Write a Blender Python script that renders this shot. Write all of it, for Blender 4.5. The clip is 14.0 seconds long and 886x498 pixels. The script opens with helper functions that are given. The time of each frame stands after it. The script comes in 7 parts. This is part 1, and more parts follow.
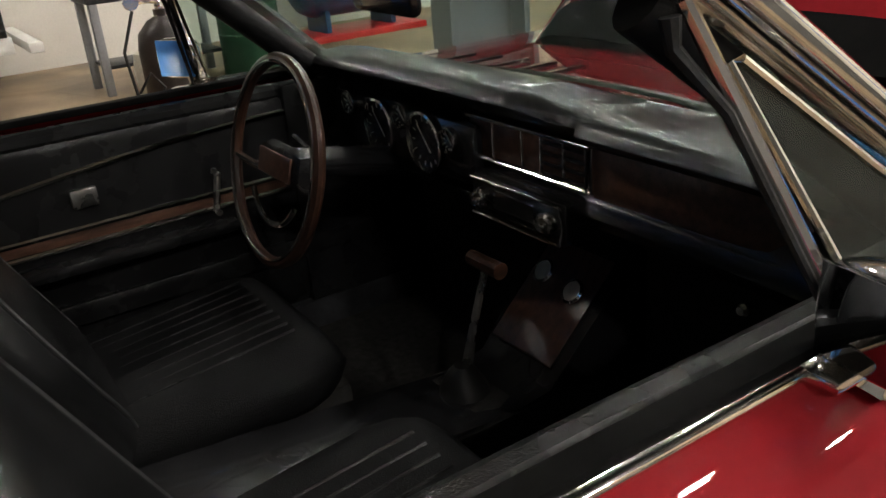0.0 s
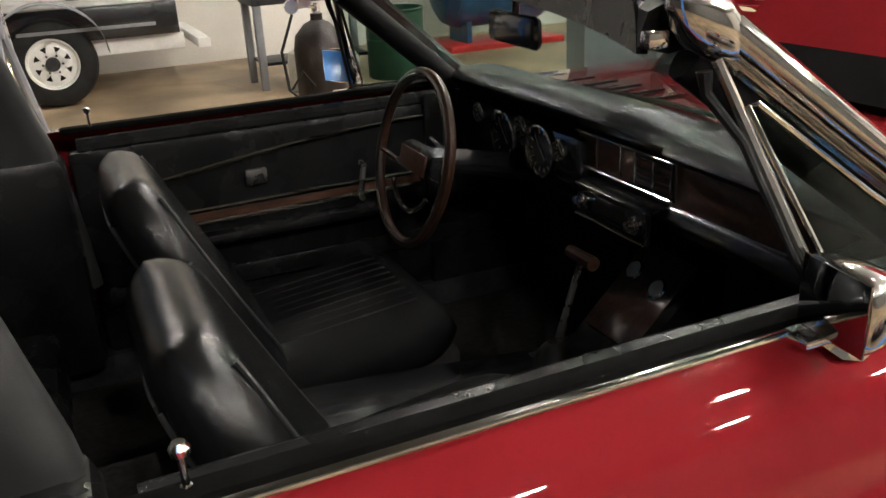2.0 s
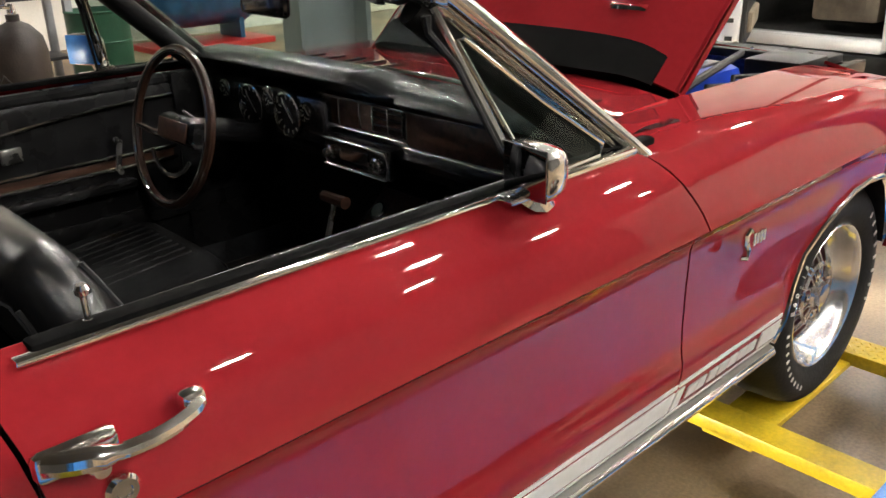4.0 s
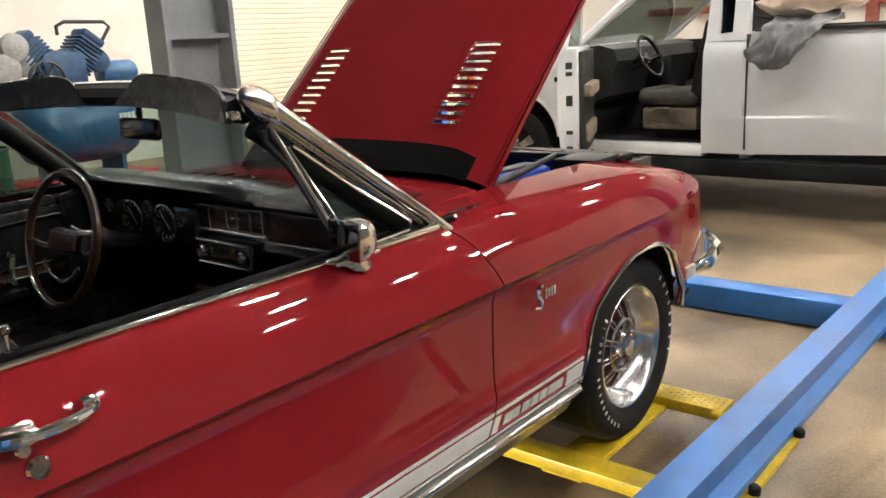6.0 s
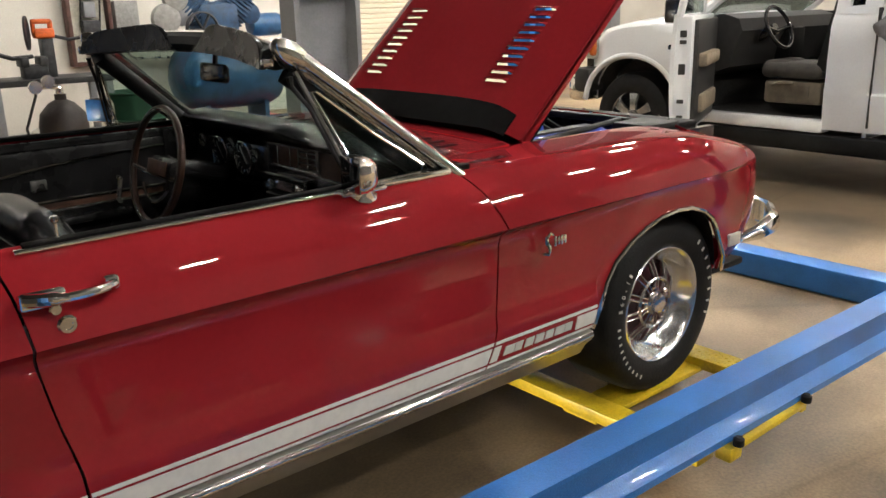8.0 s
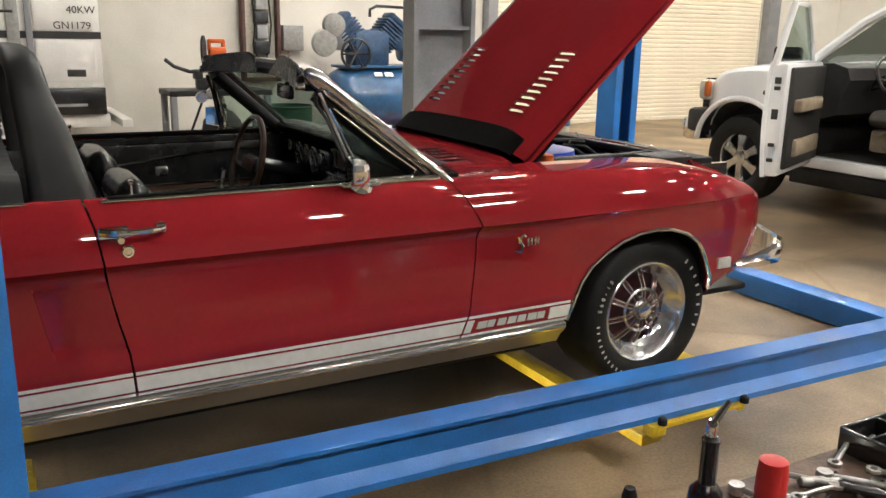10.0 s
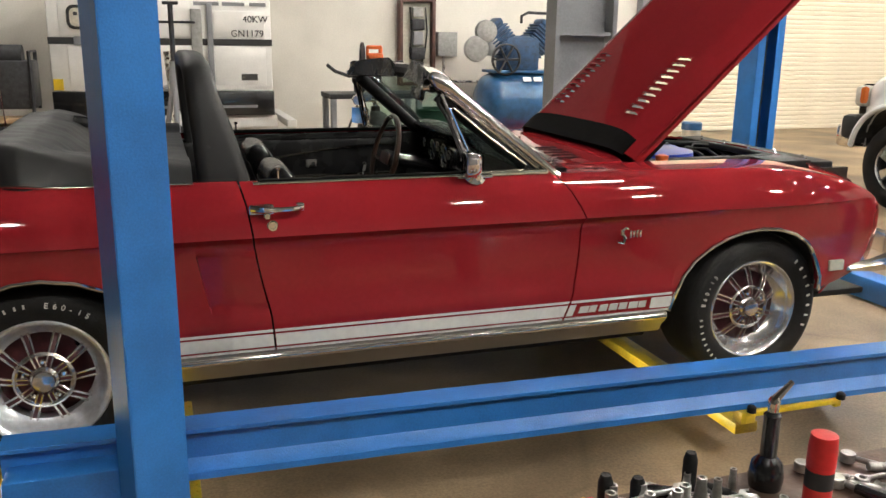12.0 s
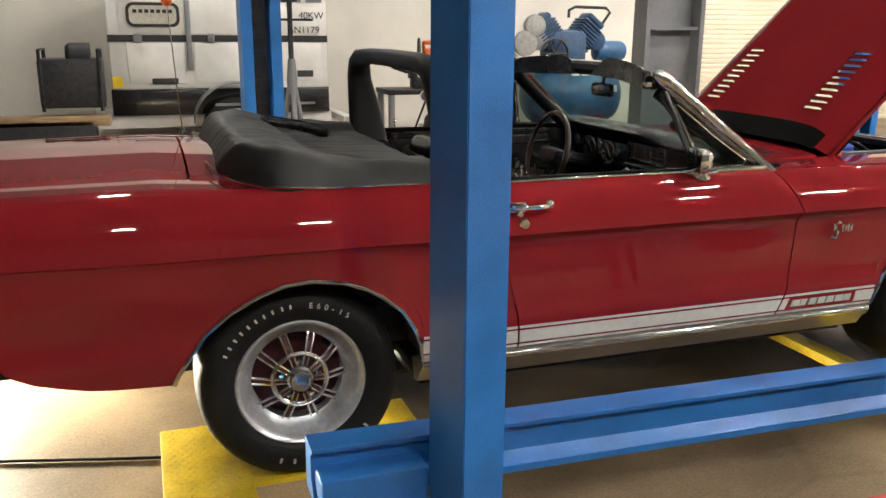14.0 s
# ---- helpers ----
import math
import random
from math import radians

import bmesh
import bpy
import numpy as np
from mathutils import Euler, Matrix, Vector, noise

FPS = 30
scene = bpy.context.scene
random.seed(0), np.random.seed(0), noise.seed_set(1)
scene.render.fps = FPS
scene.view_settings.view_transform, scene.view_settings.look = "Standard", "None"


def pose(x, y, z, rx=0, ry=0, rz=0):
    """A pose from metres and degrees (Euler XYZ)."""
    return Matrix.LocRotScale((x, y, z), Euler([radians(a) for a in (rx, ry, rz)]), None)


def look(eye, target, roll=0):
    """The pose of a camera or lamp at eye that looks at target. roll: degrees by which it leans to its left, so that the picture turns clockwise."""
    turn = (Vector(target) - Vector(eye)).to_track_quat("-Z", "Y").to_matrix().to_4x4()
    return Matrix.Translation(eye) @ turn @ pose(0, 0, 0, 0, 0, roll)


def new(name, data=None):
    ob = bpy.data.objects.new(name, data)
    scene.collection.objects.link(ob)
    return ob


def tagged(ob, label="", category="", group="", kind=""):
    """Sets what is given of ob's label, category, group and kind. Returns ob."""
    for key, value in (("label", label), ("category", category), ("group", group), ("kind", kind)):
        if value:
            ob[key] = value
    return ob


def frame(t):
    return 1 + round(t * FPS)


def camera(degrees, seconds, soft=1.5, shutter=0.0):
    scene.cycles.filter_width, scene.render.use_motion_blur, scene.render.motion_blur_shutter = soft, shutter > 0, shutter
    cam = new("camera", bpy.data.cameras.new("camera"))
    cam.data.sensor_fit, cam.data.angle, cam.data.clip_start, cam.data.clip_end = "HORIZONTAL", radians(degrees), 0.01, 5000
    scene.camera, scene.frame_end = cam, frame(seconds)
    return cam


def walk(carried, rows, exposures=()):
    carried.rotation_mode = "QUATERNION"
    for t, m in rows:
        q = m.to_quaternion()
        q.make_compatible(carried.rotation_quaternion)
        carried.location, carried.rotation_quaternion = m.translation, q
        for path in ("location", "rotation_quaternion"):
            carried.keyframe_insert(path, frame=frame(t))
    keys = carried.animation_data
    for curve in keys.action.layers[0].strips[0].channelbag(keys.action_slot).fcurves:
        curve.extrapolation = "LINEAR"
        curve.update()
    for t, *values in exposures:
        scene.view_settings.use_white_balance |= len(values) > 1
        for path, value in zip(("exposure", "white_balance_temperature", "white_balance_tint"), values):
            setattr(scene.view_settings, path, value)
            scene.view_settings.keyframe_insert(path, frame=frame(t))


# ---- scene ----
cam = camera(55.5, 14.0)
PATH = [
    (0, (0.875, -1.131, 1.317), (1.850, 0.433, 0.538), -4.9),
    (0.5, (0.850, -1.183, 1.316), (1.779, 0.423, 0.569), -2.4),
    (1, (0.845, -1.276, 1.351), (1.627, 0.404, 0.598), -3.0),
    (1.5, (0.810, -1.336, 1.365), (1.521, 0.392, 0.654), -3.1),
    (2, (0.755, -1.393, 1.388), (1.485, 0.315, 0.647), -3.1),
    (2.5, (0.718, -1.464, 1.373), (1.404, 0.267, 0.643), -1.5),
    (3, (0.613, -1.563, 1.367), (1.381, 0.106, 0.577), -2.6),
    (3.5, (0.555, -1.594, 1.362), (1.509, -0.022, 0.575), -1.2),
    (4, (0.498, -1.643, 1.367), (1.763, -0.289, 0.616), -1.4),
    (4.2, (0.538, -1.651, 1.365), (1.886, -0.351, 0.663), -2.8),
    (6.3, (0.246, -2.088, 1.384), (1.817, -0.929, 0.952), -2.6),
    (6.5, (0.242, -2.109, 1.383), (1.882, -1.049, 0.953), -3.8),
    (7, (0.238, -2.149, 1.359), (1.835, -1.058, 0.852), -2.3),
    (7.5, (0.305, -2.322, 1.355), (1.636, -0.953, 0.760), 1.9),
    (8, (0.320, -2.456, 1.377), (1.568, -0.997, 0.817), -1.3),
    (8.2, (0.296, -2.515, 1.379), (1.520, -1.029, 0.839), -1.1),
    (10.3, (0.440, -3.385, 1.438), (1.328, -1.659, 0.959), -0.6),
    (10.5, (0.483, -3.453, 1.447), (1.327, -1.698, 0.991), -2.0),
    (11, (0.596, -3.583, 1.445), (1.294, -1.768, 0.980), -0.4),
    (11.5, (0.569, -3.640, 1.449), (1.195, -1.793, 1.008), -0.8),
    (12, (0.404, -3.615, 1.431), (1.027, -1.779, 0.942), 0.8),
    (12.5, (0.191, -3.610, 1.433), (0.759, -1.757, 0.938), -0.4),
    (13, (0.048, -3.494, 1.417), (0.728, -1.661, 0.990), 1.2),
    (13.5, (-0.132, -3.379, 1.404), (0.440, -1.506, 0.997), 0.6),
    (14, (-0.415, -3.355, 1.437), (0.230, -1.530, 0.935), 0.4),
]
EXPOSURES = [(0, 1.62), (1.5, 1.68), (2.5, 1.78), (4.2, 1.98), (6.3, 1.48), (8.2, 1.38), (10.3, 1.4), (11.2, 1.44), (12.0, 1.47), (12.5, 1.36), (13.2, 1.30), (14, 1.42)]
walk(cam, [(t, look(eye, target, roll)) for t, eye, target, roll in PATH], EXPOSURES)

FLOOR = -0.12      # the shop floor; zero is where the tyres stand on the lift's trays

# ---- world and large lights ----
world = bpy.data.worlds.new("world")
scene.world = world
world.use_nodes = True
wn = world.node_tree.nodes
sky = wn.new("ShaderNodeTexSky")
sky.sky_type, sky.sun_disc = "NISHITA", False
sky.sun_elevation, sky.sun_rotation = radians(20), radians(265)
world.node_tree.links.new(sky.outputs[0], wn["Background"].inputs[0])
wn["Background"].inputs[1].default_value = 0.12

# ---- helpers ----
def bm_new():
    return bmesh.new()

def finish(name, bm, mat, parent=None, angle=35):
    bmesh.ops.recalc_face_normals(bm, faces=bm.faces)
    me = bpy.data.meshes.new(name)
    bm.to_mesh(me)
    bm.free()
    me.materials.append(mat)
    me.polygons.foreach_set("use_smooth", [True] * len(me.polygons))
    me.set_sharp_from_angle(angle=radians(angle))
    ob = new(name, me)
    if parent is not None:
        ob.parent = parent
    return ob

def part(name, bm, mat, parent, label="", angle=35):
    ob = finish(name, bm, mat, parent, angle)
    if label:
        tagged(ob, label)
    return ob

def thing(name, label, category, place=None, group=""):
    ob = new(name)
    ob.empty_display_size = 0.1
    if place is not None:
        ob.matrix_world = place
    return tagged(ob, label, category, group)

def box(bm, c, s, bevel=0.0, m=None, seg=2):
    r = bmesh.ops.create_cube(bm, size=1.0)
    vs = r["verts"]
    bmesh.ops.scale(bm, vec=s, verts=vs)
    if bevel:
        es = {e for v in vs for e in v.link_edges}
        b = bmesh.ops.bevel(bm, geom=list(es), offset=bevel, segments=seg, affect="EDGES", profile=0.5)
        vs = list({v for f in b["faces"] for v in f.verts} | {v for v in vs if v.is_valid})
    if m is not None:
        bmesh.ops.transform(bm, matrix=m, verts=vs)
    bmesh.ops.translate(bm, vec=c, verts=vs)
    return vs

def ring_between(bm, a, b):
    n = len(a)
    for i in range(n):
        j = (i + 1) % n
        bm.faces.new((a[i], a[j], b[j], b[i]))

def tube(bm, pts, r, n=10, closed=False, flat=1.0):
    """A pipe along points; r may be a list of radii."""
    pts = [Vector(p) for p in pts]
    rings, up = [], None
    k = len(pts)
    for i, p in enumerate(pts):
        a = pts[(i - 1) % k] if (closed or i) else p
        b = pts[(i + 1) % k] if (closed or i < k - 1) else p
        d = (b - a).normalized()
        if up is None:
            up = d.orthogonal().normalized()
        up = (up - d * up.dot(d)).normalized()
        side = d.cross(up)
        rad = r[i] if isinstance(r, (list, tuple)) else r
        rings.append([bm.verts.new(p + up * rad * math.cos(2 * math.pi * j / n) + side * rad * flat * math.sin(2 * math.pi * j / n)) for j in range(n)])
    for i in range(k - 1):
        ring_between(bm, rings[i], rings[i + 1])
    if closed:
        ring_between(bm, rings[-1], rings[0])
    else:
        bm.faces.new(rings[0]), bm.faces.new(rings[-1])
    return rings

def lathe(bm, prof, n=32, m=None, cap=True):
    """Turns (radius, height) round z."""
    m = m or Matrix()
    rings = [[bm.verts.new(m @ Vector((r * math.cos(2 * math.pi * j / n), r * math.sin(2 * math.pi * j / n), h))) for j in range(n)] for r, h in prof]
    for a, b in zip(rings, rings[1:]):
        ring_between(bm, a, b)
    if cap:
        for q in (rings[0], rings[-1]):
            bm.faces.new(q)

def prism(bm, poly, depth, m=None):
    """A flat outline in xy, given thickness along z."""
    m = m or Matrix()
    a = [bm.verts.new(m @ Vector((x, y, 0))) for x, y in poly]
    b = [bm.verts.new(m @ Vector((x, y, depth))) for x, y in poly]
    bm.faces.new(a), bm.faces.new(b)
    ring_between(bm, a, b)

def grid(bm, f, us, vs, thick=0.0, nrm=(0, 0, 0)):
    """A sheet f(u, v); thick gives it a back, shifted along nrm."""
    a = [[bm.verts.new(f(u, v)) for v in vs] for u in us]
    for i in range(len(us) - 1):
        for j in range(len(vs) - 1):
            bm.faces.new((a[i][j], a[i + 1][j], a[i + 1][j + 1], a[i][j + 1]))
    if thick:
        off = Vector(nrm) * thick
        b = [[bm.verts.new(v.co + off) for v in row] for row in a]
        for i in range(len(us) - 1):
            for j in range(len(vs) - 1):
                bm.faces.new((b[i][j], b[i][j + 1], b[i + 1][j + 1], b[i + 1][j]))
        edge = [(a[i][0], b[i][0]) for i in range(len(us))] + [(a[-1][j], b[-1][j]) for j in range(1, len(vs))] + \
               [(a[i][-1], b[i][-1]) for i in range(len(us) - 2, -1, -1)] + [(a[0][j], b[0][j]) for j in range(len(vs) - 2, 0, -1)]
        for (p, q), (r, s) in zip(edge, edge[1:] + edge[:1]):
            bm.faces.new((p, r, s, q))

def span(a, b, n):
    return [a + (b - a) * i / (n - 1) for i in range(n)]

def curve_at(table, x):
    """Smooth reading of a short (x, value) table."""
    if x <= table[0][0]:
        return table[0][1]
    for (xa, a), (xb, b) in zip(table, table[1:]):
        if x <= xb:
            t = (x - xa) / (xb - xa)
            return a + (b - a) * t
    return table[-1][1]

# axis helpers: z of a lathe turned to point along -y, +x and so on
TO_NEG_Y = Matrix.Rotation(radians(90), 4, "X")
TO_X = Matrix.Rotation(radians(90), 4, "Y")

def at(x, y, z):
    return Matrix.Translation((x, y, z))

def text_mesh(words, size, depth=0.002):
    cu = bpy.data.curves.new("letters", "FONT")
    cu.body, cu.size, cu.extrude = words, size, depth
    tmp = bpy.data.objects.new("letters", cu)
    scene.collection.objects.link(tmp)
    bpy.context.view_layer.update()
    me = bpy.data.meshes.new_from_object(tmp.evaluated_get(bpy.context.evaluated_depsgraph_get()))
    bpy.data.objects.remove(tmp)
    bpy.data.curves.remove(cu)
    return me

# ---- materials ----
def mat(name, col, rough=0.5, metal=0.0, coat=0.0, var=0.0, scale=8.0, bump=0.0, bscale=60.0, col2=None, emit=0.0, spec=0.5, stretch=(1, 1, 1), rvar=0.0, sheen=0.0):
    m = bpy.data.materials.new(name)
    m.use_nodes = True
    nt = m.node_tree
    p = nt.nodes["Principled BSDF"]
    p.inputs["Base Color"].default_value = (*col, 1)
    p.inputs["Roughness"].default_value = rough
    p.inputs["Metallic"].default_value = metal
    p.inputs["Coat Weight"].default_value = coat
    p.inputs["Coat Roughness"].default_value = 0.02
    p.inputs["Specular IOR Level"].default_value = spec
    p.inputs["Sheen Weight"].default_value = sheen
    if emit:
        p.inputs["Emission Color"].default_value = (*col, 1)
        p.inputs["Emission Strength"].default_value = emit
    if var or bump or rvar:
        tc = nt.nodes.new("ShaderNodeTexCoord")
        mp = nt.nodes.new("ShaderNodeMapping")
        mp.inputs["Scale"].default_value = stretch
        nt.links.new(tc.outputs["Object"], mp.inputs["Vector"])
        n1 = nt.nodes.new("ShaderNodeTexNoise")
        n1.inputs["Scale"].default_value, n1.inputs["Detail"].default_value = scale, 6
        n2 = nt.nodes.new("ShaderNodeTexNoise")
        n2.inputs["Scale"].default_value, n2.inputs["Detail"].default_value = bscale, 4
        for n in (n1, n2):
            nt.links.new(mp.outputs["Vector"], n.inputs["Vector"])
        add = nt.nodes.new("ShaderNodeMath")
        add.operation = "MULTIPLY_ADD"
        nt.links.new(n2.outputs["Fac"], add.inputs[0])
        add.inputs[1].default_value = 0.45
        nt.links.new(n1.outputs["Fac"], add.inputs[2])
        if var:
            ramp = nt.nodes.new("ShaderNodeValToRGB")
            dark = col2 or tuple(c * (1 - var) for c in col)
            lite = tuple(min(1, c * (1 + var * 0.6)) for c in col)
            ramp.color_ramp.elements[0].position, ramp.color_ramp.elements[0].color = 0.52, (*dark, 1)
            ramp.color_ramp.elements[1].position, ramp.color_ramp.elements[1].color = 0.9, (*lite, 1)
            nt.links.new(add.outputs[0], ramp.inputs[0])
            nt.links.new(ramp.outputs[0], p.inputs["Base Color"])
        if rvar:
            mr = nt.nodes.new("ShaderNodeMapRange")
            mr.inputs["To Min"].default_value, mr.inputs["To Max"].default_value = max(0.02, rough - rvar), min(1, rough + rvar)
            nt.links.new(n1.outputs["Fac"], mr.inputs["Value"])
            nt.links.new(mr.outputs[0], p.inputs["Roughness"])
        if bump:
            b = nt.nodes.new("ShaderNodeBump")
            b.inputs["Strength"].default_value, b.inputs["Distance"].default_value = bump, 0.01
            nt.links.new(n2.outputs["Fac"], b.inputs["Height"])
            nt.links.new(b.outputs[0], p.inputs["Normal"])
    return m

def glass(name, tint):
    m = bpy.data.materials.new(name)
    m.use_nodes = True
    nt = m.node_tree
    nt.nodes.remove(nt.nodes["Principled BSDF"])
    tr, gl, fr, mx = (nt.nodes.new("ShaderNode" + k) for k in ("BsdfTransparent", "BsdfGlossy", "LayerWeight", "MixShader"))
    pw = nt.nodes.new("ShaderNodeMath")
    pw.operation, pw.inputs[1].default_value = "POWER", 4.0
    am = nt.nodes.new("ShaderNodeMath")
    am.operation, am.inputs[1].default_value, am.inputs[2].default_value = "MULTIPLY_ADD", 0.35, 0.03
    tr.inputs[0].default_value = (*tint, 1)
    gl.inputs["Roughness"].default_value = 0.01
    fr.inputs[0].default_value = 0.5
    nt.links.new(fr.outputs["Facing"], pw.inputs[0])
    nt.links.new(pw.outputs[0], am.inputs[0])
    nt.links.new(am.outputs[0], mx.inputs[0])
    nt.links.new(tr.outputs[0], mx.inputs[1])
    nt.links.new(gl.outputs[0], mx.inputs[2])
    nt.links.new(mx.outputs[0], nt.nodes["Material Output"].inputs[0])
    return m

RED = mat("red_paint", (0.265, 0.0155, 0.021), 0.5, 0.0, 1.0, 0.08, 3, rvar=0.04, spec=0.0)
CHROME = mat("chrome", (0.84, 0.82, 0.78), 0.10, 1.0, rvar=0.04, scale=20)
STEEL = mat("bright_steel", (0.55, 0.54, 0.52), 0.28, 1.0, var=0.2, scale=30, rvar=0.1)
ALLOY = mat("alloy", (0.62, 0.63, 0.64), 0.2, 1.0, var=0.1, scale=40)
GREYALLOY = mat("grey_alloy", (0.80, 0.82, 0.85), 0.3, 0.7, var=0.15, scale=40)
VINYL = mat("black_vinyl", (0.009, 0.009, 0.0095), 0.27, spec=0.20, var=0.12, scale=12, bump=0.12, bscale=500, rvar=0.08)
HEADERCLOTH = mat("header_cloth", (0.007, 0.007, 0.0075), 0.6, spec=0.2, var=0.3, scale=14, bump=0.15, bscale=500)
# the seat vinyl again, darkened to put the cushions' shade into its colour
CUSHION = mat("shaded_ribbed_vinyl", (0.0045, 0.0046, 0.005), 0.6, spec=0.06, var=0.3, scale=12, bump=0.3, bscale=400)
SEATBACK = mat("seat_back_panel", (0.017, 0.0172, 0.0175), 0.62, spec=0.25, var=0.25, scale=16, bump=0.2, bscale=420)
SEATVINYL = mat("seat_vinyl", (0.0075, 0.0077, 0.0082), 0.24, spec=0.42, var=0.15, scale=12, bump=0.12, bscale=500, rvar=0.08)
DASHPAD = mat("dash_vinyl", (0.010, 0.0105, 0.011), 0.15, spec=0.60, var=0.2, scale=12, bump=0.15, bscale=500, rvar=0.06)
VINYLTOP = mat("black_top_cloth", (0.020, 0.0205, 0.021), 0.55, var=0.35, scale=6, bump=0.10, bscale=600)
BLACK = mat("black_paint", (0.011, 0.011, 0.012), 0.25, coat=0.5, var=0.2)
RUBBER = mat("rubber", (0.011, 0.011, 0.011), 0.62, spec=0.3, var=0.35, scale=14, bump=0.2, bscale=120)
CARPET = mat("carpet", (0.028, 0.027, 0.026), 0.95, spec=0.1, var=0.4, scale=60, bump=0.5, bscale=700)
WOOD = mat("walnut", (0.080, 0.038, 0.025), 0.35, coat=0.4, var=0.5, scale=5, stretch=(2, 14, 14), bscale=40)
WHITESTRIPE = mat("white_stripe", (0.78, 0.77, 0.74), 0.3, coat=0.6, var=0.06, scale=30)
GLASS = glass("window_glass", (0.66, 0.74, 0.71))
TRUCKGLASS = glass("truck_windshield_glass", (0.40, 0.44, 0.42))
TINTGLASS = glass("tinted_glass", (0.20, 0.22, 0.23))
BLUEFILM = mat("blue_film", (0.05, 0.22, 0.62), 0.3, var=0.1, scale=40)
AMBER = mat("amber_lens", (0.60, 0.13, 0.02), 0.15, coat=1.0)
BLUE = mat("blue_lift_paint", (0.028, 0.19, 0.57), 0.36, coat=0.3, var=0.22, scale=5, bump=0.12, bscale=180, rvar=0.1)
YELLOW = mat("yellow_paint", (0.72, 0.50, 0.02), 0.42, coat=0.2, var=0.28, scale=7, bump=0.15, bscale=90, rvar=0.1)
DARKIRON = mat("dark_iron", (0.035, 0.036, 0.040), 0.5, 0.4, var=0.4, scale=20, bump=0.2)
GREYSTEEL = mat("grey_column_paint", (0.23, 0.235, 0.25), 0.5, var=0.2, scale=3, bump=0.1)
TRUCKWHITE = mat("white_truck_paint", (0.80, 0.81, 0.82), 0.3, coat=0.8, var=0.06, scale=2)
GENWHITE = mat("generator_paint", (0.82, 0.81, 0.78), 0.4, coat=0.2, var=0.1, scale=3)
GREYPLASTIC = mat("grey_plastic", (0.028, 0.027, 0.026), 0.55, var=0.2, scale=20)
TRUCKSEAT = mat("dark_tan_cloth", (0.05, 0.044, 0.038), 0.8, var=0.3, scale=14, bump=0.3, bscale=300)
SEATTAN = mat("seat_base_tan", (0.15, 0.122, 0.09), 0.7, var=0.3, scale=12, bump=0.3, bscale=200)
TAN = mat("tan_trim", (0.30, 0.24, 0.17), 0.7, var=0.2, scale=20, bump=0.3, bscale=300)
PUMPBLUE = mat("grimy_pump_blue", (0.012, 0.052, 0.125), 0.5, coat=0.1, var=0.5, scale=12, bump=0.2, rvar=0.12)
COMPBLUE = mat("compressor_blue", (0.018, 0.090, 0.215), 0.35, coat=0.3, var=0.3, scale=9, rvar=0.12)
ENGBLUE = mat("engine_blue", (0.012, 0.05, 0.42), 0.3, coat=0.4, var=0.2, scale=20)
ORANGE = mat("orange_plastic", (0.72, 0.13, 0.02), 0.45, var=0.15, scale=30)
REDCAP = mat("red_plastic", (0.60, 0.025, 0.025), 0.4, var=0.1, scale=50)
GREENBIN = mat("green_metal", (0.018, 0.07, 0.04), 0.5, var=0.25, scale=8)
BROWNSTEEL = mat("brown_cylinder", (0.022, 0.015, 0.013), 0.5, 0.2, var=0.45, scale=8, bump=0.2)
PILLARCHROME = mat("pillar_chrome", (0.70, 0.68, 0.64), 0.10, 1.0, rvar=0.05, scale=14)
BLACKPLASTIC = mat("black_plastic", (0.010, 0.010, 0.010), 0.5, spec=0.2, var=0.3, scale=20)
RIMWOOD = mat("dark_rim_wood", (0.036, 0.016, 0.010), 0.3, coat=0.5, var=0.4, scale=14)
TOOLSTEEL = mat("tool_steel", (0.45, 0.44, 0.42), 0.34, 0.9, var=0.3, scale=50, rvar=0.1)
RIMPOLISH = mat("polished_rim", (0.86, 0.86, 0.86), 0.16, 0.85, rvar=0.05, scale=20)
ROCKER = mat("rocker_trim", (0.46, 0.44, 0.41), 0.32, 0.9, rvar=0.06, scale=20)
SPOKE = mat("polished_spoke", (0.60, 0.57, 0.56), 0.18, 0.9, var=0.1, scale=40)
MAROON = mat("dark_drum", (0.085, 0.016, 0.022), 0.5, var=0.3, scale=20)
SEALBLACK = mat("seal_black", (0.004, 0.004, 0.004), 0.8, spec=0.05, var=0.3, scale=20)
TRAYBROWN = mat("oily_tray", (0.10, 0.06, 0.04), 0.6, var=0.5, scale=9, bump=0.2)
# mirror with the cabin's dark reflection partly put into its base colour
DARKMIRROR = mat("darkened_mirror", (0.30, 0.31, 0.32), 0.03, 1.0)
DARKRUST = mat("brown_frame_paint", (0.085, 0.034, 0.026), 0.6, var=0.4, scale=10, bump=0.2)
RUST = mat("rust_red", (0.24, 0.06, 0.04), 0.65, var=0.4, scale=10, bump=0.2)
CLOTHGREY = mat("grey_cloth", (0.20, 0.20, 0.21), 0.95, var=0.25, scale=14, bump=0.5, bscale=200, sheen=0.2)
CLOTHTAN = mat("tan_cloth", (0.55, 0.44, 0.33), 0.95, var=0.2, scale=14, bump=0.5, bscale=200, sheen=0.2)
TIMBER = mat("raw_timber", (0.42, 0.29, 0.16), 0.75, var=0.35, scale=6, stretch=(1, 12, 12), bump=0.2)
LETTER = mat("black_lettering", (0.02, 0.02, 0.022), 0.5)
PALELETTER = mat("pale_lettering", (0.62, 0.60, 0.56), 0.6)
DIAL = mat("dial_face", (0.02, 0.02, 0.022), 0.25)
PALE = mat("pale_plastic", (0.55, 0.53, 0.45), 0.4, var=0.15, scale=30)
TUBE = mat("lamp_tube", (1.0, 0.95, 0.87), 0.4, emit=320.0)
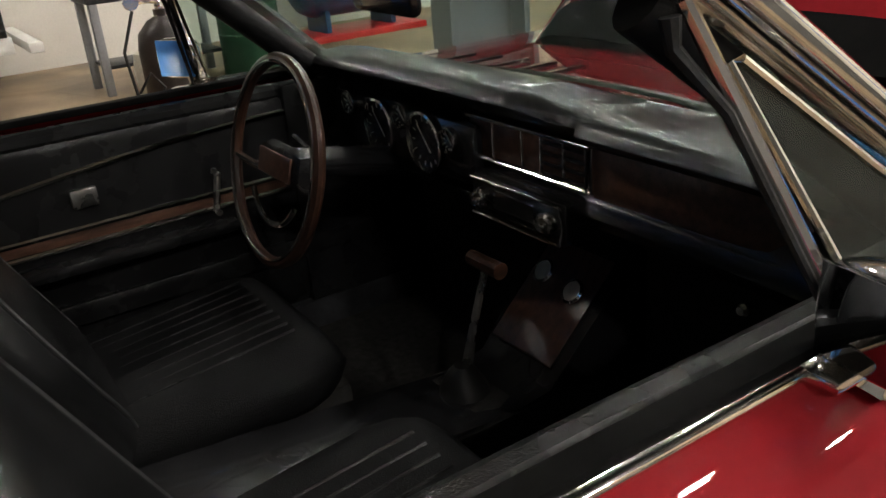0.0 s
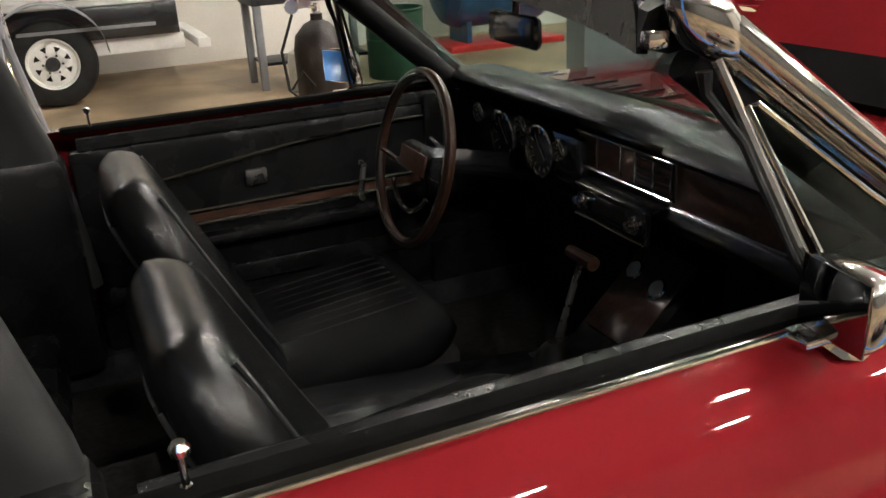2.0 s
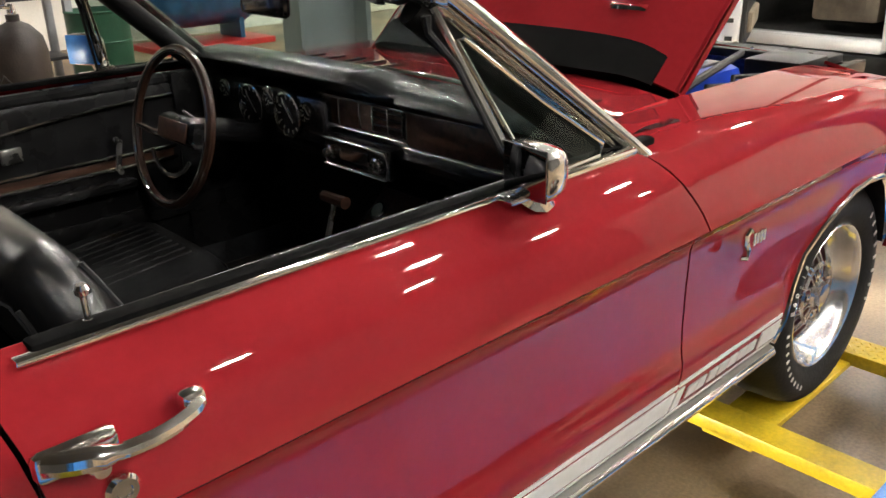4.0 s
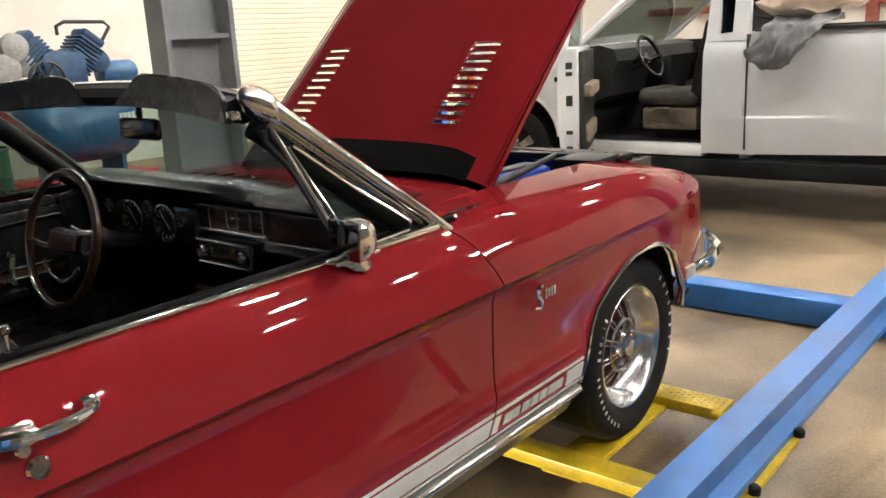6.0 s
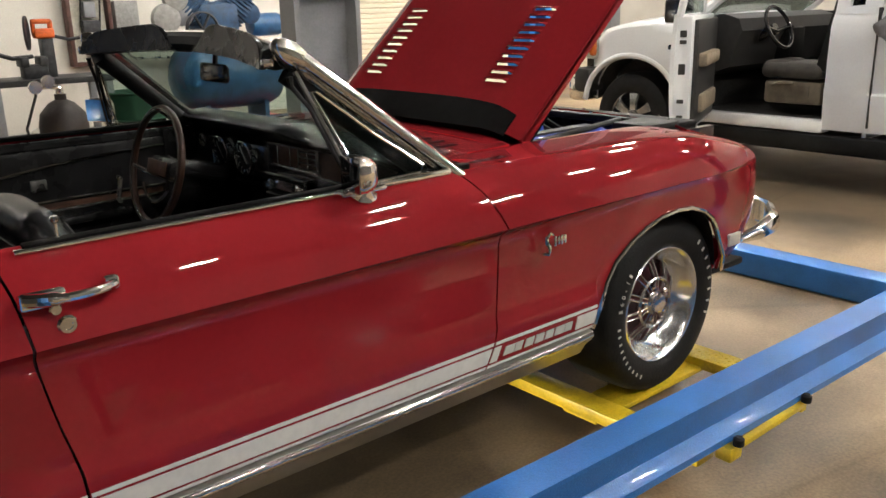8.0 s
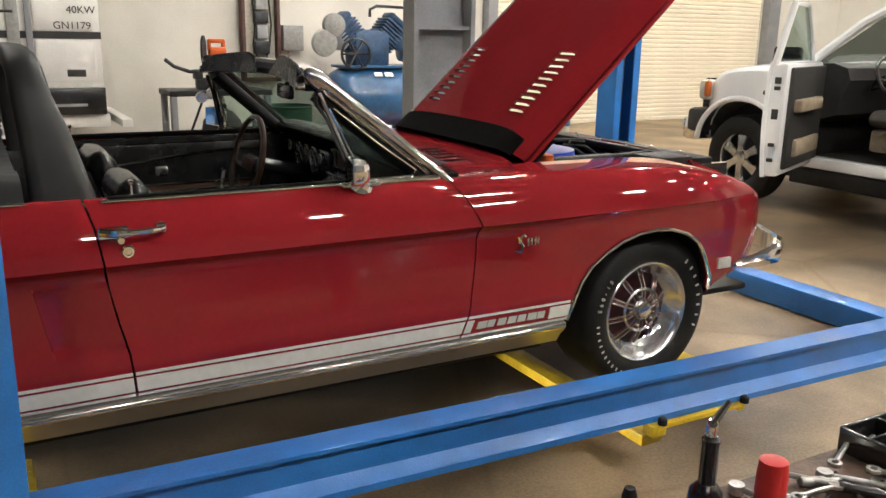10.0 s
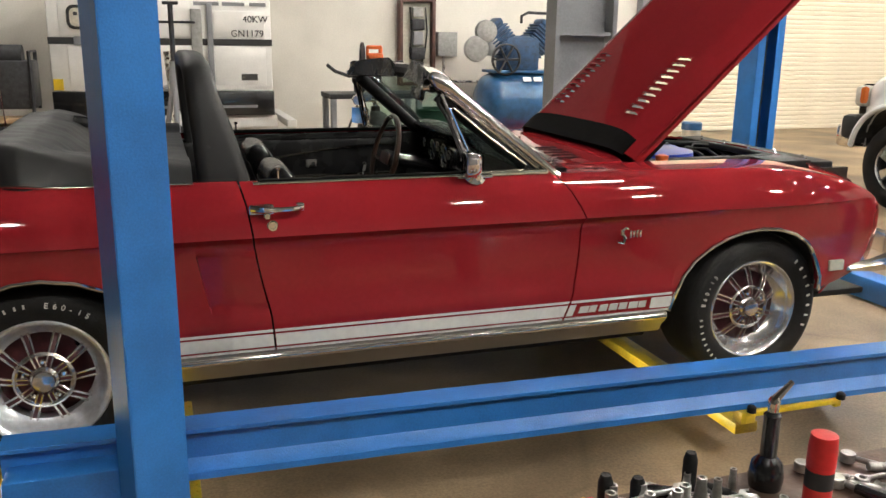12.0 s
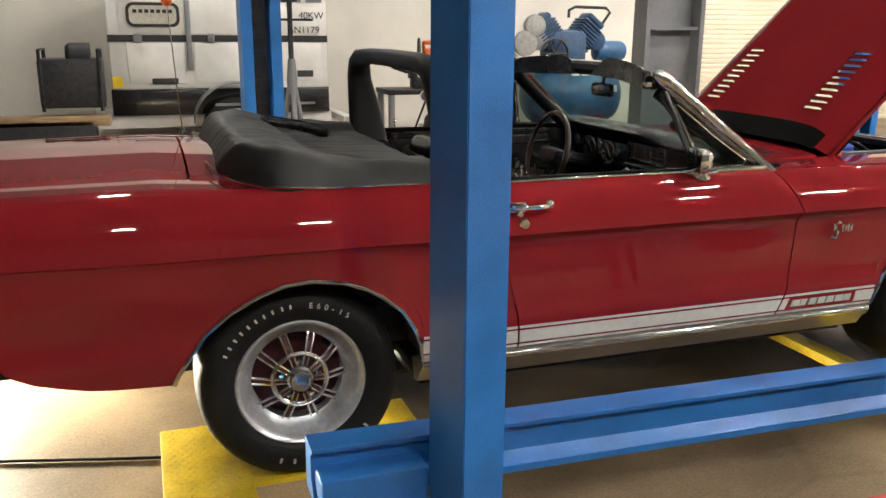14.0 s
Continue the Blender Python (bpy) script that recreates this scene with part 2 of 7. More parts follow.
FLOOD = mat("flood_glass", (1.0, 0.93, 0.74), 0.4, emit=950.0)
PALEGUARD = mat("pale_guard", (0.30, 0.30, 0.29), 0.6, var=0.2, scale=20)
WALLPAINT = mat("painted_block_wall", (0.66, 0.63, 0.57), 0.7, var=0.10, scale=1.3, bump=0.25, bscale=45)
# for unseen walls, made dark so the red paint and chrome reflect little
DARKWALL = mat("dark_unseen_wall", (0.08, 0.078, 0.076), 0.7, var=0.15, scale=1.0, bump=0.2, bscale=45)
CREAM = mat("roll_door_paint", (0.78, 0.70, 0.55), 0.5, var=0.08, scale=1.5)
CEILPAINT = mat("ceiling_sheet", (0.045, 0.044, 0.043), 0.8, var=0.15, scale=0.8)

def concrete():
    m = mat("stained_shaded_concrete", (0.32, 0.232, 0.142), 0.5, var=0.5, scale=1.1, bump=0.12, bscale=90, rvar=0.16)
    nt = m.node_tree
    p = nt.nodes["Principled BSDF"]
    src = p.inputs["Base Color"].links[0].from_socket
    tc = nt.nodes.new("ShaderNodeTexCoord")
    blot = nt.nodes.new("ShaderNodeTexNoise")
    blot.inputs["Scale"].default_value, blot.inputs["Detail"].default_value, blot.inputs["Distortion"].default_value = 1.1, 10, 0.7
    nt.links.new(tc.outputs["Object"], blot.inputs["Vector"])
    ramp = nt.nodes.new("ShaderNodeValToRGB")
    ramp.color_ramp.elements[0].position, ramp.color_ramp.elements[0].color = 0.33, (0.56, 0.545, 0.53, 1)
    ramp.color_ramp.elements[1].position, ramp.color_ramp.elements[1].color = 0.58, (1, 1, 1, 1)
    nt.links.new(blot.outputs["Fac"], ramp.inputs[0])
    spots = nt.nodes.new("ShaderNodeTexVoronoi")
    spots.feature, spots.inputs["Scale"].default_value = "DISTANCE_TO_EDGE", 0.35
    nt.links.new(tc.outputs["Object"], spots.inputs["Vector"])
    crack = nt.nodes.new("ShaderNodeValToRGB")
    crack.color_ramp.elements[0].position, crack.color_ramp.elements[0].color = 0.0, (0.80, 0.78, 0.75, 1)
    crack.color_ramp.elements[1].position, crack.color_ramp.elements[1].color = 0.006, (1, 1, 1, 1)
    nt.links.new(spots.outputs["Distance"], crack.inputs[0])
    # ragged dark patches: oil stains, plus the car's shade painted beneath it
    warp = nt.nodes.new("ShaderNodeTexNoise")
    warp.inputs["Scale"].default_value, warp.inputs["Detail"].default_value = 1.7, 8
    nt.links.new(tc.outputs["Object"], warp.inputs["Vector"])
    push = nt.nodes.new("ShaderNodeVectorMath")
    push.operation = "MULTIPLY_ADD"
    push.inputs[1].default_value = (1.5, 1.5, 0.0)
    nt.links.new(warp.outputs["Color"], push.inputs[0])
    nt.links.new(tc.outputs["Object"], push.inputs[2])
    stains_and_shade = []
    # entries two to four paint shade under the car, the rest are stains
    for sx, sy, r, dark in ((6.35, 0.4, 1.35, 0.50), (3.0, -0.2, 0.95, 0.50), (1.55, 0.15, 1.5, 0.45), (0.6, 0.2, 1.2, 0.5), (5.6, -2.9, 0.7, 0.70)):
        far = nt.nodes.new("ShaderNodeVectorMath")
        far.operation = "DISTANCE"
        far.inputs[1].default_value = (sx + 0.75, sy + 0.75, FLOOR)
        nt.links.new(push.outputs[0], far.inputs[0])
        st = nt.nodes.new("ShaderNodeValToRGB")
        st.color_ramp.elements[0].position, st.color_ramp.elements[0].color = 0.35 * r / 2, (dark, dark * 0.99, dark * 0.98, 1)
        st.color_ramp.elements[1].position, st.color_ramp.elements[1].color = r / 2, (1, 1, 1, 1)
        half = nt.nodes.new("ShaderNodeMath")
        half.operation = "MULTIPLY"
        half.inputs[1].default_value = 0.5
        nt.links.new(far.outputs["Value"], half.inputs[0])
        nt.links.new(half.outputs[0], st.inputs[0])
        stains_and_shade.append(st)
    for tex in [ramp, crack] + stains_and_shade:
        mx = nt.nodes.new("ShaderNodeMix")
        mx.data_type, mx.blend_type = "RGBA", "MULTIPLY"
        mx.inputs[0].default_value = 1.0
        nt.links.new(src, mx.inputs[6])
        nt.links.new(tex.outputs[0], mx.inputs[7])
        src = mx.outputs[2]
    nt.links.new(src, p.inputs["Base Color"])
    return m

CONCRETE = concrete()

# ---- the building ----
def structure(name, bm, m, label, category):
    return tagged(finish(name, bm, m), label, category, kind="structure")

XW, XE, YS, YN, ZC = -11.0, 17.0, -13.0, 9.0, 6.4
bm = bm_new()
box(bm, ((XW + XE) / 2, (YS + YN) / 2, FLOOR - 0.1), (XE - XW + 0.6, YN - YS + 0.6, 0.2))
structure("floor", bm, CONCRETE, "tan stained concrete workshop floor with hairline cracks and shade painted under the car", "floor")
bm = bm_new()
DL, DR, DT, UP = 8.16, 14.6, 3.4, 3.4          # roll door opening in the far wall
box(bm, ((XW + DL) / 2, YN + 0.1, (FLOOR + UP) / 2), (DL - XW, 0.2, UP - FLOOR))
box(bm, ((DR + XE) / 2, YN + 0.1, (FLOOR + UP) / 2), (XE - DR, 0.2, UP - FLOOR))
structure("wall_north", bm, WALLPAINT, "off-white painted block wall of the workshop", "wall")
# unseen strip of wall added dark to keep the hood's reflection down
bm = bm_new()
box(bm, ((XW + XE) / 2, YN + 0.1, (UP + ZC) / 2), (XE - XW, 0.2, ZC - UP))
structure("wall_north_upper", bm, DARKWALL, "unseen upper wall, made dark for the hood's reflection", "wall")
# south and west walls are unseen; their dark tone stands in for dim surroundings
bm = bm_new()
box(bm, ((XW + XE) / 2, YS - 0.1, (FLOOR + ZC) / 2), (XE - XW, 0.2, ZC - FLOOR))
structure("wall_south", bm, DARKWALL, "unseen workshop wall, made dark for the car's reflections", "wall")
bm = bm_new()
box(bm, (XE + 0.1, (YS + YN) / 2, (FLOOR + ZC) / 2), (0.2, YN - YS, ZC - FLOOR))
structure("wall_east", bm, WALLPAINT, "off-white painted block wall of the workshop", "wall")
bm = bm_new()
box(bm, (XW - 0.1, (YS + YN) / 2, (FLOOR + ZC) / 2), (0.2, YN - YS, ZC - FLOOR))
structure("wall_west", bm, DARKWALL, "unseen workshop wall, made dark for the car's reflections", "wall")
bm = bm_new()
box(bm, ((XW + XE) / 2, (YS + YN) / 2, ZC + 0.1), (XE - XW + 0.6, YN - YS + 0.6, 0.2))
structure("ceiling", bm, CEILPAINT, "dark sheet metal workshop ceiling", "ceiling")

door = thing("door_1", "closed cream steel roll-up door with horizontal slats", "roll-up door")
door["kind"] = "structure"
n = 44
slat_bm = bm_new()
h = (DT - FLOOR) / n
prof = [(0, 0), (-0.016, 0.15 * h), (-0.022, 0.5 * h), (-0.016, 0.85 * h), (0, h), (0.012, h), (0.012, 0)]
prism(slat_bm, prof, DR - DL, Matrix(((0, 0, 1, 0), (1, 0, 0, 0), (0, 1, 0, 0), (0, 0, 0, 1))))
first = part("slat", slat_bm, CREAM, door)
first.location = (DL, YN + 0.05, FLOOR)
for i in range(1, n):
    o = new("slat", first.data)
    o.parent = door
    o.location = (DL, YN + 0.05, FLOOR + h * i)

def steel_column(x, y, w, d):
    bm = bm_new()
    box(bm, (x - w / 2 + 0.02, y, (FLOOR + ZC) / 2), (0.04, d, ZC - FLOOR))
    box(bm, (x + w / 2 - 0.02, y, (FLOOR + ZC) / 2), (0.04, d, ZC - FLOOR))
    box(bm, (x, y + d * 0.25, (FLOOR + ZC) / 2), (w - 0.08, 0.03, ZC - FLOOR))
    for z in (0.20, 1.47, 2.75):
        box(bm, (x, y - d * 0.1, z), (w - 0.08, d * 0.55, 0.03))
    box(bm, (x, y, FLOOR + 0.015), (w + 0.12, d + 0.1, 0.03))
    return structure("column", bm, GREYSTEEL, "grey painted steel column with welded cross plates", "column")

steel_column(3.868, 3.02, 0.57, 0.20)
bm = bm_new()
box(bm, (8.06, YN - 0.12, (FLOOR + ZC) / 2), (0.18, 0.2, ZC - FLOOR), 0.01)
structure("column", bm, GREYSTEEL, "grey steel door jamb beside the roll-up door", "column")
bm = bm_new()
box(bm, (14.74, YN - 0.12, (FLOOR + ZC) / 2), (0.3, 0.2, ZC - FLOOR), 0.01)
structure("column", bm, GREYSTEEL, "grey steel door jamb beside the roll-up door", "column")
bm = bm_new()
for z in (1.62, 2.95):
    box(bm, (XE - 0.08, -0.2, z), (0.12, 12.0, 0.14), 0.01)
for y in (-4.0, -1.2, 1.6, 4.4):
    box(bm, (XE - 0.1, y, (FLOOR + ZC) / 2), (0.16, 0.2, ZC - FLOOR), 0.01)
structure("trim", bm, RUST, "rust-red steel girts and posts on the wall", "trim")

# ---- ceiling lights ----
def ceiling_light(x, y, rot):
    t = thing("ceiling_light", "twin-tube fluorescent workshop light, lit", "ceiling light", pose(x, y, ZC - 0.28, 0, 0, rot), "workshop ceiling lights")
    b = bm_new()
    box(b, (0, 0, 0.06), (0.46, 0.36, 0.06), 0.015)
    box(b, (0, 0, 0.2), (0.03, 0.03, 0.2))
    part("housing", b, WALLPAINT, t)
    for s in (-0.11, 0.11):
        b = bm_new()
        tube(b, [(-0.18, s, 0), (0.18, s, 0)], 0.026, 8)
        part("tube", b, TUBE, t, "glowing fluorescent tube")

for x, y in ((-1.4, -7.4), (1.6, -7.2), (4.4, -7.0), (7.2, -7.0), (9.8, -7.0), (12.6, -7.0), (5.7, -3.4), (9.0, -3.4), (12.2, -3.4), (5.0, -0.5), (14.6, -0.6),
             (4.8, 3.2), (9.6, 1.0), (12.4, 1.6), (-1.0, 6.4), (5.6, 6.6), (7.6, 5.8), (10.4, 5.6), (13.2, 5.6)):
    ceiling_light(x, y, 0)

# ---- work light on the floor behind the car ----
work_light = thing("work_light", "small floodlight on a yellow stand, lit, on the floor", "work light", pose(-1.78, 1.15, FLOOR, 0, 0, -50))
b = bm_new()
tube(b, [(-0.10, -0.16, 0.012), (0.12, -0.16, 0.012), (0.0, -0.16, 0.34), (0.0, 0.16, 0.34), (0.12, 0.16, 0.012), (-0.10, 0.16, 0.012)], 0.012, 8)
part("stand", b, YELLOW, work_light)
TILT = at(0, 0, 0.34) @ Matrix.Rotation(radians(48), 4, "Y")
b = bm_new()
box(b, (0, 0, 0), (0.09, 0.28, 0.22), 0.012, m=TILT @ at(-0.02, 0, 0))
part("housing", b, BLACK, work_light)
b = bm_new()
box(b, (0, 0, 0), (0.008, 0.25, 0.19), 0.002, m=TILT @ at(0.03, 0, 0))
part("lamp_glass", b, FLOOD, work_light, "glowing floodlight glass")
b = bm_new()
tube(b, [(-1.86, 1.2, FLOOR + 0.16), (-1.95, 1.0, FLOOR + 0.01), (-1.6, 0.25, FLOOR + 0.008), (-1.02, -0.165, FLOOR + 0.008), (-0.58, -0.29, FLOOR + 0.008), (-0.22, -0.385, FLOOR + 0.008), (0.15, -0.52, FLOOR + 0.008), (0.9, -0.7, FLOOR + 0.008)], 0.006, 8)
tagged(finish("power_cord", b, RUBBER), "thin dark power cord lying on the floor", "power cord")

# ---- the red convertible ----
car = thing("convertible_car", "red vintage convertible with open hood and white side stripes", "car")

TOPZ = [(-1.2, 0.955), (-0.4, 0.965), (-0.1, 0.948), (0.5, 0.942), (1.8, 0.942), (1.95, 0.932), (2.7, 0.926), (2.85, 0.920), (2.95, 0.910), (3.05, 0.893), (3.15, 0.868), (3.22, 0.843), (3.29, 0.810), (3.35, 0.772), (3.40, 0.728), (3.44, 0.676), (3.47, 0.625)]
LOWY = [(0.28, 0.80), (0.36, 0.862), (0.40, 0.880), (0.45, 0.889), (0.48, 0.893), (0.505, 0.891), (0.53, 0.881), (0.58, 0.872), (0.66, 0.866), (0.74, 0.867), (0.762, 0.874), (0.786, 0.900), (0.9, 0.903)]
UPY = [(0.0, 0.800), (0.06, 0.820), (0.16, 0.842), (0.35, 0.866), (0.65, 0.889), (0.9, 0.900), (1.0, 0.904)]

def top_z(x):
    return curve_at(TOPZ, x)

def crease_z(x):
    return min(0.788, top_z(x) - 0.02)

def taper(x):
    d = 0.0
    if x > 2.75:
        d += 0.13 * ((x - 2.75) / 0.72) ** 2.4
    if x > 3.25:
        d += 0.10 * (1 - math.sqrt(max(0.0, 1 - ((x - 3.25) / 0.225) ** 2)))
    if x < -0.2:
        d += 0.06 * ((-0.2 - x) / 0.95) ** 2
    return d

def low_y(x, z):
    y = curve_at(LOWY, z)
    fill = min(1, max(0, (x - 2.0) / 0.5)) + min(1, max(0, (0.42 - x) / 0.25))      # the hollow under the crease fades out
    if z > 0.55:
        y += (0.895 - y) * 0.8 * min(1, fill) * min(1, (z - 0.55) / 0.1)
    if 0.514 < x < 0.702:                                                            # dummy air intake ahead of the rear wheel
        u = (x - 0.514) / 0.188
        k = min(1, max(0, (z - 0.540) / 0.015)) * min(1, max(0, (0.736 - z) / 0.012))
        y += k * (curve_at(LOWY, z) - y + 0.012 * u - 0.016 * (1 - u))
    return y

REARGAP = [(0.40, 0.735), (0.52, 0.725), (0.62, 0.702), (0.72, 0.684), (0.80, 0.673), (0.88, 0.662), (0.95, 0.645)]
FRONTGAP = [(0.39, 1.818), (0.47, 1.842), (0.56, 1.864), (0.65, 1.878), (0.79, 1.882), (0.83, 1.864), (0.89, 1.830), (0.945, 1.790)]

def slant(x, z):
    """Leans the door's shut lines: where a panel column x stands at height z."""
    r = min(1, max(0, (x - 0.40) / 0.08)) * min(1, max(0, (1.05 - x) / 0.30))
    f = min(1, max(0, (x - 1.50) / 0.36)) * min(1, max(0, (2.25 - x) / 0.36))
    return x + r * (curve_at(REARGAP, z) - 0.703) + f * (curve_at(FRONTGAP, z) - 1.875)

UPROWS = [0.0, 0.04, 0.1, 0.2, 0.35, 0.55, 0.75, 0.9, 0.97, 1.0]
LOROWS = [0.02, 0.045, 0.065, 0.095, 0.125, 0.15, 0.165, 0.22, 0.32, 0.44, 0.55, 0.585, 0.62, 0.66, 0.70, 0.735, 0.77, 0.82, 0.9, 1.0]

def side_panel(xs, sgn, bottom, inner):
    """Outer skin from the inner edge of its top down to the lower edge."""
    rows = [("in", 1.0), ("in", 0.5)] + [("up", s) for s in UPROWS] + [("lo", s) for s in LOROWS]
    def f(x, row):
        kind, s = row
        zt, zc, d = top_z(x), crease_z(x), taper(x)
        if kind == "in":
            yi = inner(x)
            y, z = 0.80 - d + (yi - 0.80 + d) * s, zt + 0.012 * math.sin(s * 1.5)
        elif kind == "up":
            y, z = curve_at(UPY, s) - d, zt + (zc - zt) * s
        else:
            zb = bottom(x)
            z = zc + (zb - zc) * s
            y = low_y(x, z) - d
        if kind != "in" and x > 2.9:                       # the crease melts into the rounded nose
            t = min(1.0, (x - 2.9) / 0.45)
            t = t * t * (3 - 2 * t)
            y += (0.795 + 0.103 * math.sqrt(max(0.0, 1 - ((z - 0.67) / 0.27) ** 2)) - d - y) * t
        return Vector((slant(x, z), sgn * y, z))
    bm = bm_new()
    grid(bm, f, xs, rows, 0.012, (0, -sgn, 0))
    return bm

FARCH = [(2.285, 0.385), (2.297, 0.45), (2.335, 0.525), (2.385, 0.58), (2.45, 0.632), (2.52, 0.668), (2.6, 0.690), (2.69, 0.698), (2.77, 0.692), (2.85, 0.668), (2.92, 0.628), (2.96, 0.59), (2.99, 0.54), (3.012, 0.47), (3.022, 0.41)]
RARCH = [(-0.395, 0.40), (-0.375, 0.44), (-0.34, 0.49), (-0.295, 0.547), (-0.22, 0.61), (-0.129, 0.66), (-0.05, 0.685), (0.03, 0.692), (0.13, 0.677), (0.2, 0.65), (0.26, 0.612), (0.323, 0.56), (0.36, 0.50), (0.382, 0.44), (0.39, 0.385)]

def fender_bottom(x):
    if x < FARCH[0][0]:
        return 0.385
    if x > FARCH[-1][0]:
        return curve_at([(3.022, 0.41), (3.2, 0.43), (3.47, 0.52)], x)
    return curve_at(FARCH, x)

def quarter_bottom(x):
    if x > RARCH[-1][0]:
        return 0.385
    if x < RARCH[0][0]:
        return curve_at([(-1.2, 0.80), (-1.0, 0.66), (-0.9, 0.545), (-0.85, 0.49), (-0.80, 0.455), (-0.74, 0.435), (-0.6, 0.405), (-0.395, 0.40)], x)
    return curve_at(RARCH, x)

def lip(table, sgn, name):
    bm = bm_new()
    tube(bm, [(x, sgn * (low_y(x, z) - taper(x) + 0.004), z) for x, z in table], 0.008, 8)
    return part(name, bm, CHROME, car, "bright chrome wheel-arch lip")

WHITEBANDS = ((0.388, 0.397), (0.405, 0.450), (0.458, 0.467))

def strip(bm, x0, x1, z0, z1, sgn, out=0.0035):
    n = max(2, int((x1 - x0) / 0.1) + 1)
    def f(x, z):
        return Vector((slant(x, z), sgn * (low_y(x, z) - taper(x) + out), z))
    grid(bm, f, span(x0, x1, n), [z0, (z0 + z1) / 2, z1], 0.003, (0, -sgn, 0))

for sgn in (-1, 1):
    # front fender
    xs = sorted(set(span(1.878, 2.28, 8) + [x for x, z in FARCH] + span(3.03, 3.44, 13) + [3.452, 3.461, 3.467, 3.471]))
    part("front_fender", side_panel(xs, sgn, fender_bottom, lambda x: 0.60 - max(0, x - 3.0) * 0.1), RED, car)
    lip(FARCH, sgn, "arch_lip")
    # rear quarter
    xs = sorted(set(span(-1.2, -0.41, 12) + [-0.97, -0.93, -0.87, -0.82] + [x for x, z in RARCH] + [0.40, 0.44, 0.47, 0.495, 0.508, 0.513, 0.516, 0.53, 0.56, 0.60, 0.64, 0.67, 0.69, 0.700]))
    part("quarter_panel", side_panel(xs, sgn, quarter_bottom, lambda x: 0.58 + 0.18 * min(1, max(0, (x + 0.14) / 0.2))), RED, car)
    lip(RARCH, sgn, "arch_lip")
    # door
    dr = part("door", side_panel([0.706, 0.72, 0.74] + span(0.78, 1.48, 10) + [1.50, 1.56, 1.62, 1.68, 1.74, 1.80, 1.84, 1.858, 1.872], sgn, lambda x: 0.385, lambda x: 0.775), RED, car)
    bm = bm_new()
    box(bm, (1.285, sgn * 0.735, 0.650), (1.14, 0.07, 0.53), 0.02)
    tube(bm, [(0.74, sgn * 0.728, 0.918), (1.28, sgn * 0.726, 0.920), (1.83, sgn * 0.728, 0.918)], 0.022, 10)
    for k, (z, w) in enumerate(((0.54, 0.02),)):
        box(bm, (1.28, sgn * (0.70 - w / 2), z), (1.08, w, 0.055), 0.012)
    part("door_trim", bm, VINYL, dr, "moulded black vinyl door trim")
    bm = bm_new()
    for a, b in (((0.78, 0.795), (1.66, 0.880)), ((0.90, 0.722), (1.60, 0.728)), ((0.90, 0.688), (1.60, 0.694))):
        tube(bm, [(a[0] + (b[0] - a[0]) * t, sgn * 0.695, a[1] + (b[1] - a[1]) * math.sin(t * 1.57)) for t in span(0, 1, 8)], 0.006, 6)
    part("trim_strip", bm, CHROME, dr, "thin chrome trim strip")
    bm = bm_new()
    box(bm, (1.25, sgn * 0.6985, 0.708), (0.68, 0.006, 0.024), 0.002)
    part("trim_inlay", bm, WOOD, dr, "dark wood-grain inlay between chrome lines")
    bm = bm_new()
    box(bm, (1.142, sgn * 0.695, 0.788), (0.055, 0.014, 0.042), 0.005)
    part("door_lamp", bm, STEEL, dr, "small square chrome lamp in the trim")
    bm = bm_new()
    tube(bm, [(1.42, sgn * 0.69, 0.78), (1.42, sgn * 0.665, 0.78), (1.40, sgn * 0.655, 0.70), (1.40, sgn * 0.635, 0.70)], 0.008, 8)
    part("window_crank", bm, STEEL, dr, "chrome window crank")
    bm = bm_new()
    box(bm, (1.20, sgn * 0.672, 0.655), (0.5, 0.05, 0.03), 0.012)
    part("armrest", bm, VINYL, dr)
    bm = bm_new()
    for (x0, z0), (x1, z1) in (((0.69, 0.946), (1.46, 0.946)),):
        box(bm, ((x0 + x1) / 2, sgn * 0.7965, z0 + 0.003), (x1 - x0, 0.018, 0.009), 0.003)
    part("belt_molding", bm, CHROME, dr, "bright chrome strip along the door top")
    bm = bm_new()
    box(bm, (1.28, sgn * 0.776, 0.951), (1.14, 0.03, 0.016), 0.006)
    part("window_seal", bm, SEALBLACK, dr)
    bm = bm_new()
    lathe(bm, [(0.010, 0.0), (0.011, 0.004), (0.0035, 0.008), (0.0035, 0.034), (0.0085, 0.038), (0.0095, 0.044), (0.006, 0.049)], 12, at(0.778, sgn * 0.772, 0.952))
    part("lock_knob", bm, CHROME, dr, "chrome door lock knob")
    # outside handle with push button, lock below it
    bm = bm_new()
    pts, rad = [], []
    for t in span(0, 1, 15):
        pts.append((0.675 + 0.160 * t, sgn * (0.893 + 0.030 * math.sin(min(1, t * 1.0) * math.pi) ** 0.7), 0.884 - 0.003 * t))
        rad.append(0.013 if t < 0.3 else 0.009)
    tube(bm, pts, rad, 10, flat=1.0)
    box(bm, (0.705, sgn * 0.885, 0.878), (0.085, 0.022, 0.034), 0.009)
    box(bm, (0.831, sgn * 0.882, 0.882), (0.030, 0.026, 0.028), 0.008)
    lathe(bm, [(0.012, 0.0), (0.012, 0.018), (0.009, 0.022)], 14, at(0.722, sgn * 0.880, 0.857) @ (TO_NEG_Y if sgn < 0 else TO_NEG_Y.inverted()))
    part("handle", bm, CHROME, dr, "chrome pull handle with push button")
    bm = bm_new()
    lathe(bm, [(0.019, 0.0), (0.019, 0.008), (0.015, 0.013), (0.009, 0.013), (0.008, 0.010)], 18, at(0.738, sgn * 0.892, 0.824) @ (TO_NEG_Y if sgn < 0 else TO_NEG_Y.inverted()))
